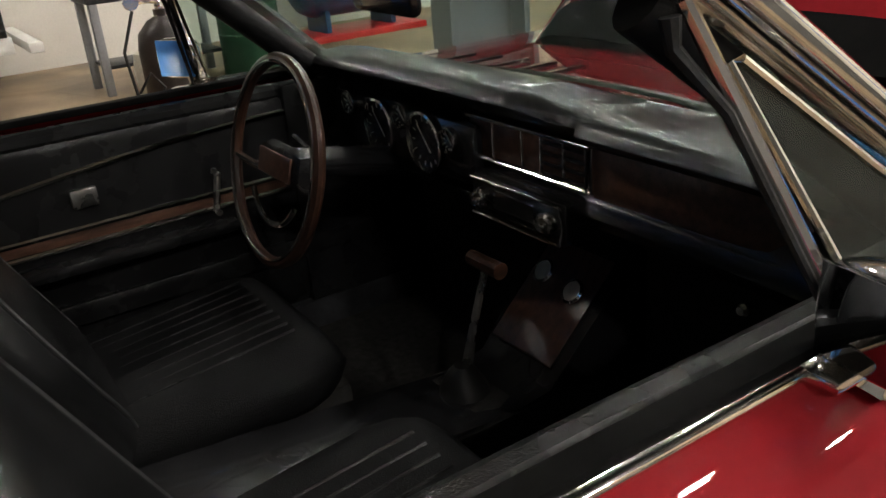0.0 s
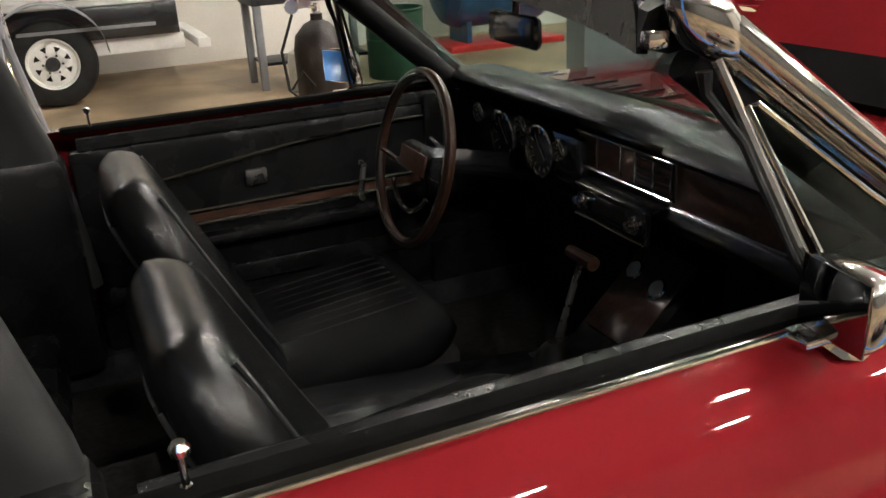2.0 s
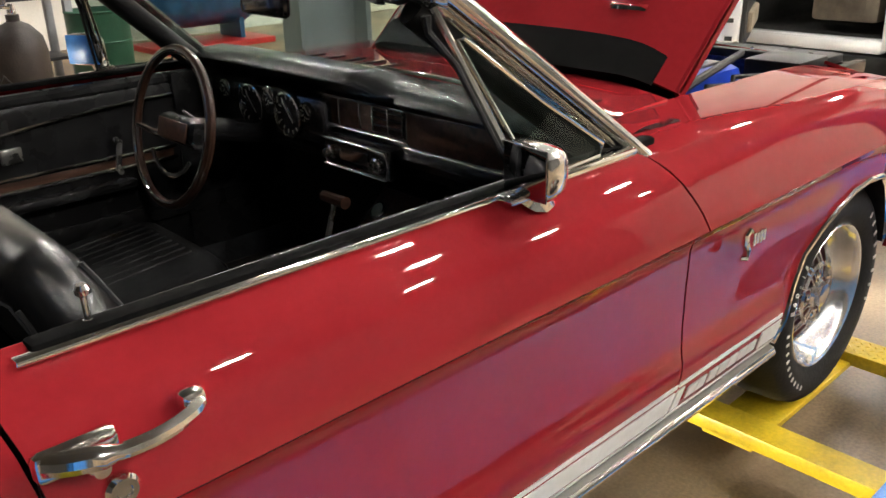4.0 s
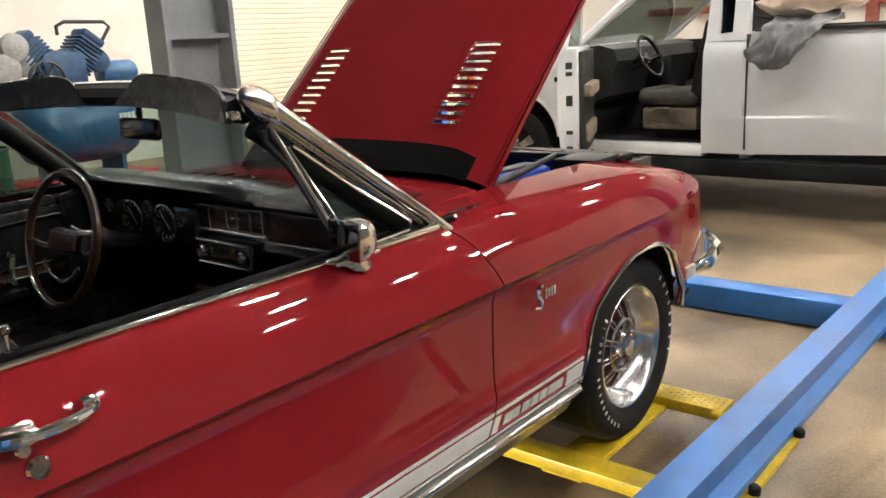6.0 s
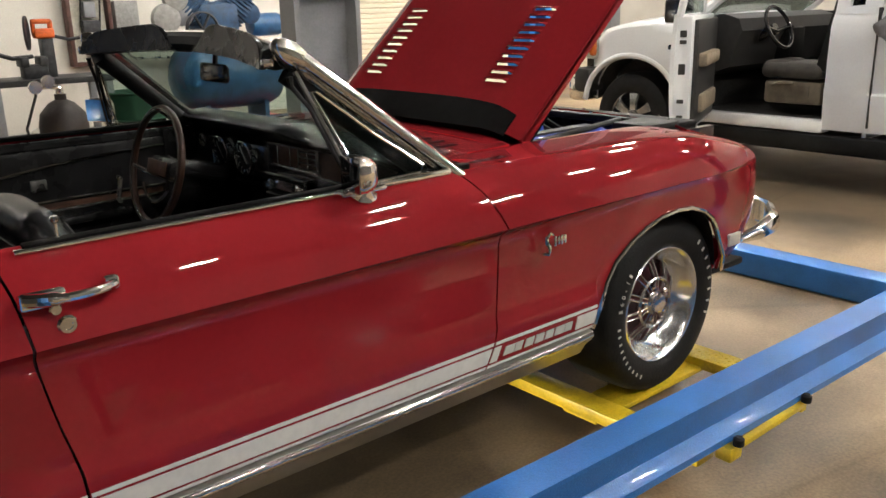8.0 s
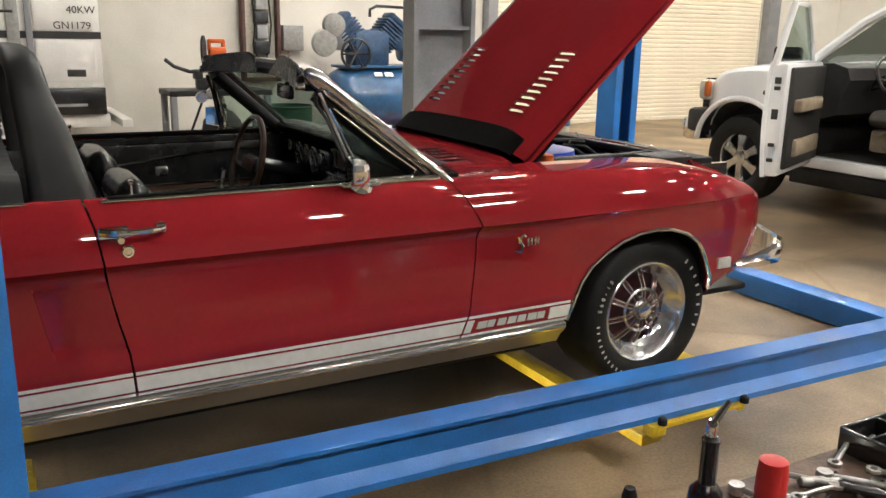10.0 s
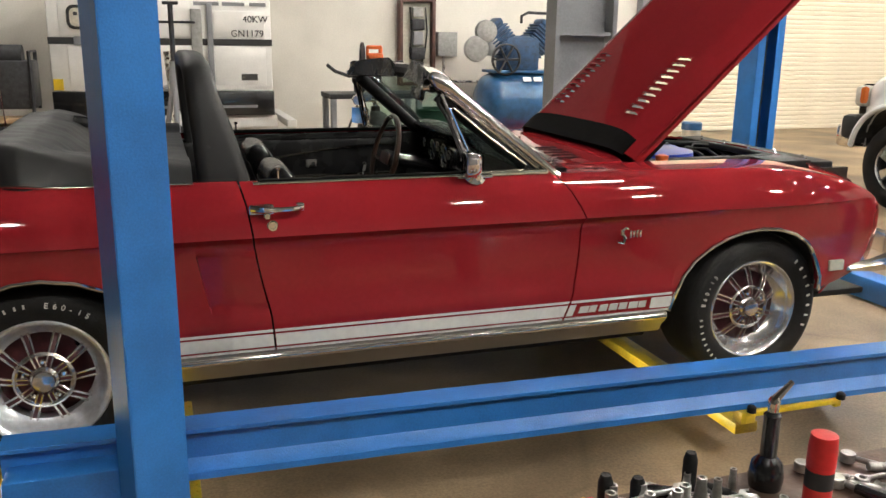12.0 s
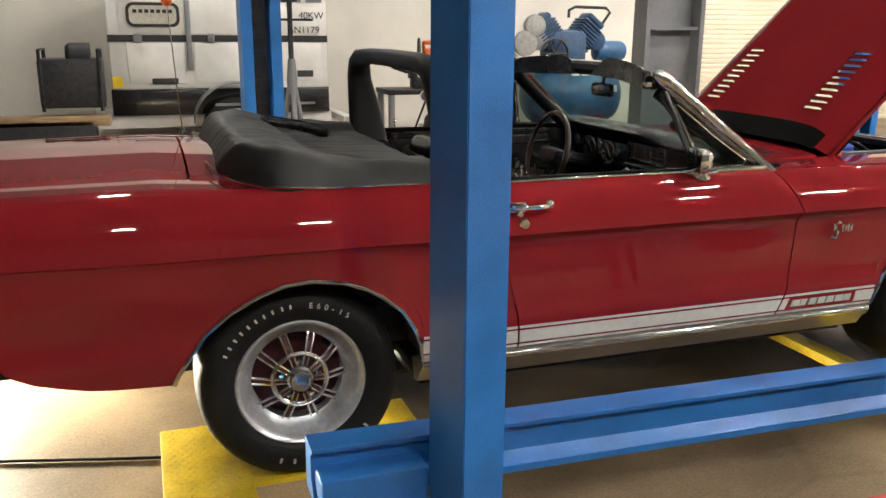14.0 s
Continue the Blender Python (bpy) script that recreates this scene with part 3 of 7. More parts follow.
    part("door_lock", bm, CHROME, dr, "round chrome key lock")
    # stripes
    for i, (za, zb) in enumerate(WHITEBANDS):
        bm = bm_new()
        strip(bm, 0.392, 0.700, za, zb, sgn)
        strip(bm, 0.708, 1.870, za, zb, sgn)
        strip(bm, 1.880, 1.905 if i == 1 else 2.284, za, zb, sgn)
        if i == 1:
            strip(bm, 2.20, 2.286, za, zb, sgn)
        part("side_stripe", bm, WHITESTRIPE, car, "white painted side stripe")
    bm = bm_new()
    for k, w in enumerate((0.034, 0.026, 0.030, 0.031, 0.030, 0.034, 0.028)):
        x = 1.924 + k * 0.038
        strip(bm, x, x + w, 0.414, 0.441, sgn, 0.004)
    part("stripe_mark", bm, PALELETTER, car, "pale plain bars set into the stripe")
    # rocker moulding
    bm = bm_new()
    rp = [(0.874, 0.386), (0.890, 0.382), (0.893, 0.366), (0.886, 0.352), (0.862, 0.330), (0.840, 0.292), (0.800, 0.286), (0.78, 0.36)]
    ends = [[bm.verts.new((x, sgn * y, z)) for y, z in rp] for x in span(0.386, 2.270, 12)]
    for a, b in zip(ends, ends[1:]):
        ring_between(bm, a, b)
    bm.faces.new(ends[0]), bm.faces.new(ends[-1])
    # bead added on the moulding to shape its bright highlight line
    bead = bm_new()
    tube(bead, [(x, sgn * 0.886, 0.370) for x in span(0.39, 2.265, 14)], 0.0125, 12)
    part("rocker_highlight_bead", bead, CHROME, car, "chrome bead added to give the rocker moulding its highlight")
    part("rocker_molding", bm, ROCKER, car, "polished chrome rocker moulding")
    # fender badge: a plain curl and bars
    bm = bm_new()
    yb = sgn * 0.9005
    tube(bm, [(2.020, yb, 0.688), (2.045, yb, 0.682), (2.052, yb, 0.70), (2.040, yb, 0.715), (2.038, yb, 0.733), (2.052, yb, 0.742), (2.064, yb, 0.735)], [0.004, 0.007, 0.007, 0.008, 0.007, 0.006, 0.004], 8)
    for k in range(4):
        box(bm, (2.074 + 0.014 * k, yb, 0.716), (0.009, 0.007, 0.030 - 0.004 * (k % 2)), 0.002)
    part("fender_badge", bm, CHROME, car, "small chrome fender emblem")
    # marker lamp
    bm = bm_new()
    box(bm, (3.105, sgn * (0.893 - taper(3.105) - 0.002), 0.510), (0.078, 0.016, 0.046), 0.005)
    part("marker_lamp", bm, PALE, car, "small rectangular side marker lamp")
    # front bumper end
    bm = bm_new()
    pts = [(3.20, 0.815, 0.476), (3.33, 0.835, 0.486), (3.48, 0.815, 0.498), (3.585, 0.735, 0.505), (3.66, 0.58, 0.508), (3.71, 0.35, 0.508), (3.73, 0.0, 0.508)]
    rings = []
    for i, (x, y, z) in enumerate(pts):
        hz = (0.012, 0.030, 0.045, 0.052, 0.055, 0.055, 0.055)[i]
        o = Vector((0.55, 0.8, 0)) if i < 4 else Vector((1, 0.15, 0))
        o = o.normalized()
        sec = [(0.0, -hz), (0.018, -hz * 0.9), (0.030, -hz * 0.35), (0.034, 0.15 * hz), (0.022, 0.75 * hz), (0.0, hz), (-0.012, hz * 0.8), (-0.012, -hz * 0.8)]
        rings.append([bm.verts.new((x + o.x * a, sgn * (y + o.y * a), z + b)) for a, b in sec])
    for a, b in zip(rings, rings[1:]):
        ring_between(bm, a, b)
    bm.faces.new(rings[0]), bm.faces.new(rings[-1])
    part("front_bumper", bm, CHROME, car, "curved chrome front bumper end")
    # inner arch liners
    for cx, tab in ((2.66, FARCH), (0.0, RARCH)):
        bm = bm_new()
        pts = [(x, max(0.36, z) + 0.012) for x, z in tab]
        grid(bm, lambda i, y: Vector((pts[i][0], sgn * y, pts[i][1])), list(range(len(pts))), [0.50, 0.66, 0.80, 0.845], 0.006, (0, 0, 1))
        box(bm, (cx, sgn * 0.49, 0.50), (0.74, 0.02, 0.42))
        part("wheel_well", bm, DARKIRON, car)

# nose, grille and valance
bm = bm_new()
def nose(u, v):
    y = -0.63 + 1.26 * u
    zt = 0.895 - 0.02 * abs(y)
    prof = [(3.22, zt + 0.012), (3.38, zt - 0.03), (3.48, zt - 0.075), (3.47, zt - 0.12), (3.40, zt - 0.15)]
    i = min(3, int(v))
    t = v - i
    a, b = prof[i], prof[i + 1]
    bow = 0.03 * (1 - (y / 0.63) ** 2) - 0.10 * abs(y / 0.63) ** 6
    return Vector((a[0] + (b[0] - a[0]) * t + bow, y, a[1] + (b[1] - a[1]) * t))
grid(bm, nose, span(0, 1, 15), span(0, 4, 13), 0.01, (-0.3, 0, -1))
part("nose_panel", bm, RED, car)
bm = bm_new()
grid(bm, lambda u, v: Vector((3.40 - 0.16 * abs(u) ** 3, 0.70 * u, 0.52 + 0.22 * v)), span(-1, 1, 9), [0, 0.5, 1], 0.01, (-1, 0, 0))
part("grille", bm, BLACK, car)
bm = bm_new()
grid(bm, lambda u, v: Vector((3.44 - 0.20 * abs(u) ** 4 - 0.10 * (1 - v), 0.76 * u, 0.35 + 0.09 * v)), span(-1, 1, 11), [0, 0.5, 1], 0.01, (-1, 0, 0))
part("valance", bm, RED, car)

# deck, cowl, underbody
bm = bm_new()
grid(bm, lambda x, u: Vector((x, u * 0.585, top_z(x) + 0.012 + 0.045 * (1 - u * u))), span(-1.2, -0.30, 10), span(-1, 1, 13), 0.012, (0, 0, -1))
part("trunk_lid", bm, RED, car)
bm = bm_new()
grid(bm, lambda x, u: Vector((x, u * 0.60, top_z(x) + 0.012 + 0.045 * (1 - u * u))), span(-0.292, -0.06, 5), span(-1, 1, 13), 0.012, (0, 0, -1))
part("rear_deck", bm, RED, car)
bm = bm_new()
grid(bm, lambda v, u: Vector((-1.2 - 0.02 * math.sin(v * 3.1), u * 0.82, 0.62 + 0.34 * v)), span(0, 1, 7), span(-1, 1, 9), 0.012, (1, 0, 0))
part("tail_panel", bm, RED, car)
bm = bm_new()
tube(bm, [(-1.05, -0.86, 0.47), (-1.22, -0.82, 0.47), (-1.27, -0.6, 0.47), (-1.28, 0, 0.47), (-1.27, 0.6, 0.47), (-1.22, 0.82, 0.47), (-1.05, 0.86, 0.47)], 0.05, 10)
part("rear_bumper", bm, CHROME, car, "chrome rear bumper bar")
bm = bm_new()
grid(bm, lambda x, u: Vector((x - 0.10 * u * u, u * 0.60, 0.945 + 0.015 * (1 - u * u) - 0.03 * (2.16 - x))), span(1.86, 2.29, 6), span(-1, 1, 13), 0.012, (0, 0, -1))
part("cowl", bm, RED, car)
for k in range(14):
    y = -0.52 + 0.08 * k
    if abs(y) > 0.12:
        bm = bm_new()
        box(bm, (2.05 - 0.08 * (y / 0.6) ** 2, y, 0.9585), (0.10, 0.012, 0.006))
        part("cowl_slot", bm, BLACK, car)
bm = bm_new()
box(bm, (-0.74, 0, 0.66), (0.80, 1.50, 0.03))
box(bm, (2.02, 0, 0.55), (0.03, 1.30, 0.56))
box(bm, (-0.35, 0, 0.68), (0.03, 1.04, 0.44))
for y in (-0.74, 0.74):
    box(bm, (1.30, y, 0.335), (1.74, 0.12, 0.11))
part("underbody", bm, DARKIRON, car)
bm = bm_new()
tube(bm, [(2.2, -0.35, 0.17), (1.2, -0.38, 0.15), (0.4, -0.40, 0.16), (0.1, -0.42, 0.28), (-0.3, -0.44, 0.40)], 0.028, 8)
tube(bm, [(0.0, -0.58, 0.33), (0.0, 0.58, 0.33)], 0.04, 8)
part("exhaust", bm, DARKIRON, car)

# engine bay
bm = bm_new()
for y in (-0.57, 0.57):
    box(bm, (2.82, y, 0.70), (1.12, 0.03, 0.36))
box(bm, (3.36, 0, 0.70), (0.03, 1.15, 0.34))
box(bm, (2.85, 0, 0.50), (1.1, 1.15, 0.03))
part("engine_bay", bm, BLACK, car)
bm = bm_new()
box(bm, (2.72, -0.27, 0.835), (0.60, 0.17, 0.11), 0.03)
box(bm, (2.72, 0.27, 0.835), (0.60, 0.17, 0.11), 0.03)
box(bm, (2.75, 0.0, 0.72), (0.66, 0.56, 0.12), 0.03)
part("engine_block", bm, ENGBLUE, car, "blue painted engine with rocker covers")
bm = bm_new()
lathe(bm, [(0.05, 0.78), (0.20, 0.82), (0.21, 0.86), (0.205, 0.90), (0.12, 0.912), (0.03, 0.915)], 28, at(2.72, 0.02, 0))
part("air_cleaner", bm, ENGBLUE, car, "round blue air cleaner")
for x0, y0, x1, y1 in ((2.30, -0.52, 3.34, -0.20), (2.30, 0.52, 3.34, 0.20)):
    bm = bm_new()
    tube(bm, [(x0, y0, 0.912), (x1 - 0.12, y1 + (y0 - y1) * 0.12, 0.89)], 0.012, 8)
    part("brace", bm, RUBBER, car, "dull black engine bay brace")
for nm, c, d in (("radiator_cover", (3.28, 0, 0.885), (0.14, 1.05, 0.03)), ("battery", (3.12, -0.44, 0.84), (0.20, 0.18, 0.14)), ("relay_box", (2.42, -0.44, 0.84), (0.10, 0.10, 0.10))):
    bm = bm_new()
    box(bm, c, d, 0.008)
    part(nm, bm, BLACKPLASTIC, car)
for k in range(10):
    bm = bm_new()
    lathe(bm, [(0.009, 0), (0.009, 0.006), (0.004, 0.008)], 8, at(3.245 + 0.07 * (k % 2), -0.46 + 0.1 * k, 0.900))
    part("bolt", bm, CHROME, car)
for y in (-0.27, 0.27):
    bm = bm_new()
    box(bm, (2.72, y, 0.893), (0.52, 0.05, 0.012), 0.004)
    part("cover_rib", bm, DARKIRON, car)
rnd = random.Random(5)
for k in range(9):
    bm = bm_new()
    y = rnd.uniform(-0.5, 0.45)
    x = rnd.uniform(2.4, 3.1)
    tube(bm, [(x, y, 0.82), (x + 0.08, y + 0.04, 0.89), (x + 0.2, y + 0.02, 0.88), (x + 0.3, y - 0.05, 0.80)], 0.008, 6)
    part("hose", bm, RUBBER, car)
bm = bm_new()
lathe(bm, [(0.028, 0.0), (0.03, 0.03), (0.012, 0.035)], 14, at(2.58, -0.30, 0.888))
part("oil_cap", bm, ORANGE, car, "orange filler cap")

# open hood, hinged at the cowl
HA = 43.0
hm = at(2.272, 0, 0.944) @ Matrix.Rotation(radians(-HA), 4, "Y")
hood = new("hood")
hood.parent = car
hood.matrix_world = hm
def hood_h(x, y):
    a = abs(y)
    edge = min(1.0, max(0.0, (0.578 - a) / 0.15))
    rim = math.sin(edge * math.pi / 2)                      # the sides roll down to the flange
    return 0.056 * rim + 0.004 * (1 - (a / 0.58) ** 2)
bm = bm_new()
SLOTX = [(0.188 + 0.0375 * k, 0.188 + 0.0375 * k + 0.019) for k in range(10)]
hx = sorted(set([round(x, 4) for x in [0.0, 0.05, 0.10, 0.13, 0.16] + [x for ab in SLOTX for x in ab] + span(0.58, 1.12, 10) + [1.15, 1.17]]))
SLOTY = ((-0.405, -0.295), (0.295, 0.405))
hy = sorted(set([round(y, 4) for y in span(-0.578, -0.405, 10) + span(-0.405, -0.295, 5) + span(-0.295, 0.295, 27) + span(0.295, 0.405, 5) + span(0.405, 0.578, 10)]))
def slot_cell(i, j):
    x, y = (hx[i] + hx[i + 1]) / 2, (hy[j] + hy[j + 1]) / 2
    return any(a < x < b for a, b in SLOTX) and any(a < y < b for a, b in SLOTY)
top = [[bm.verts.new((x, y, hood_h(x, y))) for y in hy] for x in hx]
low = [[bm.verts.new((x, y, hood_h(x, y) - 0.008)) for y in hy] for x in hx]
NX, NY = len(hx) - 1, len(hy) - 1
for i in range(NX):
    for j in range(NY):
        if slot_cell(i, j):
            continue
        bm.faces.new((top[i][j], top[i + 1][j], top[i + 1][j + 1], top[i][j + 1]))
        bm.faces.new((low[i][j], low[i][j + 1], low[i + 1][j + 1], low[i + 1][j]))
        for di, dj, a, b in ((-1, 0, (i, j), (i, j + 1)), (1, 0, (i + 1, j + 1), (i + 1, j)), (0, -1, (i + 1, j), (i, j)), (0, 1, (i, j + 1), (i + 1, j + 1))):
            p, q = i + di, j + dj
            if p < 0 or q < 0 or p >= NX or q >= NY or slot_cell(p, q):
                bm.faces.new((top[a[0]][a[1]], top[b[0]][b[1]], low[b[0]][b[1]], low[a[0]][a[1]]))
part("hood_skin", bm, RED, hood)
bm = bm_new()
box(bm, (1.155, 0, 0.010), (0.03, 1.12, 0.05), 0.006)
part("hood_lip", bm, RED, hood)
for s in (-1, 1):
    bm = bm_new()
    box(bm, (0.585, s * 0.569, -0.012), (1.17, 0.018, 0.036), 0.006)
    part("hood_flange", bm, RED, hood)
for y, w in ((-0.20, 0.05), (0.0, 0.06), (0.20, 0.05)):
    bm = bm_new()
    box(bm, (0.62, y, 0.028), (1.0, w, 0.024), 0.006)
    part("hood_rib", bm, BLACK, hood)
bm = bm_new()
grid(bm, lambda x, u: Vector((x, u * 0.555, -0.030 + 0.012 * (1 - u * u))), span(-0.02, 0.16, 5), span(-1, 1, 25), 0.026, (0, 0, -1))
grid(bm, lambda v, u: Vector((0.004 - 0.014 * v, u * 0.555, hood_h(0.0, u * 0.555) - 0.006 - (hood_h(0.0, u * 0.555) + 0.03) * v)), [0, 0.5, 1], span(-1, 1, 25), 0.008, (1, 0, 0))
grid(bm, lambda v, u: Vector((-0.012 + (0.118 - 0.03 * u ** 4) * v, u * 0.520, hood_h(0.0, u * 0.520) + 0.005)), span(0, 1, 5), span(-1, 1, 31), 0.006, (0, 0, -1))
part("hood_seal", bm, SEALBLACK, hood, "black rubber strip along the hood's rear edge")
for y0, y1 in SLOTY:
    for a, b in SLOTX:
        bm = bm_new()
        ym = (y0 + y1) / 2
        f = lambda u, v: Vector((b + 0.002 - 0.016 * v, ym + 0.056 * u, hood_h(b, ym + 0.056 * u) + 0.001 + 0.011 * math.sin(math.pi * 0.5 * v) * (1 - abs(u) ** 6)))
        grid(bm, f, span(-1, 1, 9), span(0, 1, 4), 0.002, (0, 0, -1))
        part("louver", bm, RED, hood)

# windscreen frame and glass
def ws(u, v):
    """u across from right to left, v up the glass."""
    y = u * (0.768 - 0.118 * v)
    bowx = 0.165 * (1 - u * u)
    return Vector((1.785 - 0.385 * v + bowx * (1 - 0.40 * v), y, 0.944 + 0.318 * v + (0.012 + 0.012 * v) * (1 - u * u)))
bm = bm_new()
grid(bm, ws, span(-1, 1, 21), span(0, 1, 7), 0.005, (-0.6, 0, -0.6))
g = part("windshield", bm, GLASS, car, "clear curved windshield glass")
g.visible_shadow = False
for s in (-1, 1):
    bm = bm_new()
    rings = []
    for v in span(-0.06, 1.03, 12):
        p = ws(s, v)
        w = 0.050 + 0.006 * v
        sec = [(-0.62, -0.004), (-0.58, 0.008), (-0.46, 0.013), (-0.34, 0.009), (-0.30, 0.004), (-0.22, 0.013), (-0.05, 0.021), (0.14, 0.023), (0.32, 0.019), (0.46, 0.009), (0.52, -0.004), (0.3, -0.020), (-0.4, -0.020)]
        d = Vector((0.66, 0, 0.75))
        rings.append([bm.verts.new(p + d * (a * w) + Vector((0, s * (0.010 + b), 0))) for a, b in sec])
    for a, b in zip(rings, rings[1:]):
        ring_between(bm, a, b)
    bm.faces.new(rings[0]), bm.faces.new(rings[-1])
    part("windshield_pillar", bm, PILLARCHROME, car, "wide polished chrome windshield pillar")
    bm = bm_new()
    tube(bm, [ws(s, v) + Vector((-0.030, -s * 0.022, -0.02)) for v in span(-0.02, 0.95, 8)], 0.030, 12)
    part("pillar_lining", bm, HEADERCLOTH, car)
    # hinged quarter light
    foot = Vector((1.465, s * 0.808, 0.948))
    head = Vector((1.385, s * 0.684, 1.228))
    nose_pt = Vector((1.700, s * 0.792, 0.954))
    bm = bm_new()
    tube(bm, [foot + (head - foot) * t for t in span(0, 1, 6)], 0.007, 8)
    part("vent_post", bm, CHROME, car, "slim chrome quarter-window post")
    bm = bm_new()
    top_pt = Vector((1.425, s * 0.708, 1.180))
    loop = [foot + Vector((0.02, 0, 0.012)), nose_pt + Vector((-0.03, 0, 0.006)), nose_pt + Vector((-0.02, 0, 0.025)), nose_pt + (top_pt - nose_pt) * 0.5, top_pt, top_pt + Vector((-0.016, 0, 0.0))]
    tube(bm, loop, 0.0045, 8, closed=True)
    part("vent_frame", bm, CHROME, car, "chrome quarter-window frame")
    bm = bm_new()
    a = [bm.verts.new(p) for p in (loop[0], loop[1], loop[2], loop[3], loop[4], loop[5])]
    b = [bm.verts.new(v.co + Vector((0, -s * 0.004, 0))) for v in a]
    bm.faces.new(a), bm.faces.new(b)
    ring_between(bm, a, b)
    g = part("vent_glass", bm, GLASS, car, "clear triangular quarter-window glass")
    g.visible_shadow = False
    bm = bm_new()
    box(bm, (1.61, s * 0.795, 0.950), (0.31, 0.032, 0.018), 0.006)
    part("vent_sill", bm, CHROME, car, "chrome quarter-window sill")
    bm = bm_new()
    tube(bm, [head + Vector((-0.015, 0, -0.01)), head + Vector((-0.012, s * 0.002, -0.035)), foot + (head - foot) * 0.7 + Vector((-0.012, 0, 0)), foot + Vector((-0.014, 0, 0.0))], [0.009, 0.007, 0.005, 0.004], 8)
    part("window_channel", bm, RUBBER, car)
    # door mirror
    mir = new("door_mirror")
    mir.parent = car
    bm = bm_new()
    box(bm, (1.468, s * 0.812, 0.948), (0.135, 0.040, 0.014), 0.006)
    tube(bm, [(1.470, s * 0.816, 0.946), (1.470, s * 0.826, 0.958), (1.464, s * 0.840, 0.975)], [0.040, 0.022, 0.018], 10)
    tube(bm, [(1.464, s * 0.840, 0.970), (1.458, s * 0.842, 1.0)], 0.014, 8)
    part("mirror_foot", bm, CHROME, mir, "chrome mirror foot")
    bm = bm_new()
    mm = pose(1.442, s * 0.842, 0.996 if s < 0 else 1.016, 0, 0, -8 if s < 0 else 32) @ Matrix.Scale(0.92, 4)
    rings = []
    for x, k in ((-0.022, 0.97), (-0.018, 1.02), (-0.008, 1.03), (0.008, 0.99), (0.022, 0.90), (0.034, 0.74), (0.042, 0.52), (0.046, 0.25)):
        sec = []
        for i in range(20):
            a = 2 * math.pi * i / 20
            c, d = math.cos(a), math.sin(a)
            sec.append((0.058 * math.copysign(abs(c) ** 0.55, c), 0.048 * math.copysign(abs(d) ** 0.55, d)))
        rings.append([bm.verts.new(mm @ Vector((x, a * k, b * k))) for a, b in sec])
    for a, b in zip(rings, rings[1:]):
        ring_between(bm, a, b)
    bm.faces.new(rings[0]), bm.faces.new(rings[-1])
    part("mirror_shell", bm, CHROME, mir, "chrome mirror shell")
    bm = bm_new()
    box(bm, (-0.022, 0, 0), (0.004, 0.106, 0.088), 0.0015)
    bmesh.ops.transform(bm, matrix=mm, verts=bm.verts)
    part("mirror_glass", bm, DARKMIRROR if s < 0 else BLUEFILM, mir, "mirror glass, darkened for the cabin it reflects" if s < 0 else "mirror glass under blue film")

for nm, mt, lab, sec in (("header_moulding", PILLARCHROME, "bright metal windshield header moulding", [(0.036, -0.016), (0.034, 0.008), (0.012, 0.024), (-0.025, 0.030), (-0.044, 0.026), (-0.042, 0.016), (-0.02, 0.008), (0.01, -0.012)]),
                         ("windshield_header", HEADERCLOTH, "black padded windshield header lining", [(0.008, -0.014), (-0.022, 0.006), (-0.046, 0.022), (-0.070, 0.014), (-0.078, -0.008), (-0.070, -0.026), (-0.040, -0.034), (-0.004, -0.030)])):
    bm = bm_new()
    rings = [[bm.verts.new(ws(u, 1.0) + Vector((a, 0, b))) for a, b in sec] for u in span(-0.965, 0.965, 19)]
    for a, b in zip(rings, rings[1:]):
        ring_between(bm, a, b)
    bm.faces.new(rings[0]), bm.faces.new(rings[-1])
    bmesh.ops.recalc_face_normals(bm, faces=bm.faces)
    part(nm, bm, mt, car, lab)
# sun visors swung up above the header
def visor(t, v, s):
    y = (0.07 + 0.09 * v) * (1 - t) + (0.632 - 0.045 * v) * t
    p = ws(s * y / 0.65, 1.0)
    top = 1.334 - 0.034 * (y / 0.6) ** 2 - 0.012 * max(abs(2 * t - 1) - 0.80, 0) / 0.20
    return Vector((p.x - 0.070 + 0.012 * math.sin(math.pi * v * 0.5) , s * y, (p.z - 0.030) * (1 - v) + top * v))
for s in (-1, 1):
    bm = bm_new()
    grid(bm, lambda t, v: visor(t, v, s), span(0, 1, 13), span(0, 1, 6), 0.016, (-1, 0, 0.15))
    part("sun_visor", bm, VINYL, car, "black vinyl sun visor swung up")
    bm = bm_new()
    tube(bm, [visor(t, v, s) + Vector((-0.010, 0, 0)) for t, v in ([(0, v) for v in span(0.1, 1, 5)] + [(t, 1) for t in span(0.1, 0.9, 7)] + [(1, v) for v in span(1, 0.1, 5)])], 0.006, 6)
    part("visor_piping", bm, VINYL, car)
    bm = bm_new()
    bmesh.ops.create_icosphere(bm, subdivisions=4, radius=1.0, matrix=at(1.398, s * 0.655, 1.259) @ Matrix.Rotation(radians(38), 4, "Y") @ Matrix.Diagonal((0.066, 0.032, 0.036, 1)))
    box(bm, (1.338, s * 0.640, 1.250), (0.030, 0.020, 0.022), 0.006)
    part("header_corner", bm, PILLARCHROME, car, "rounded chrome header corner with its latch")
bm = bm_new()
box(bm, (0, 0, 0), (0.022, 0.19, 0.056), 0.012, m=pose(1.485, -0.055, 1.192, 0, 0, -3))
tube(bm, [(1.49, -0.05, 1.20), (1.525, 0, 1.262)], 0.008, 8)
part("rear_view_mirror", bm, BLACK, car)
# chrome moulding along the foot of the windshield
bm = bm_new()
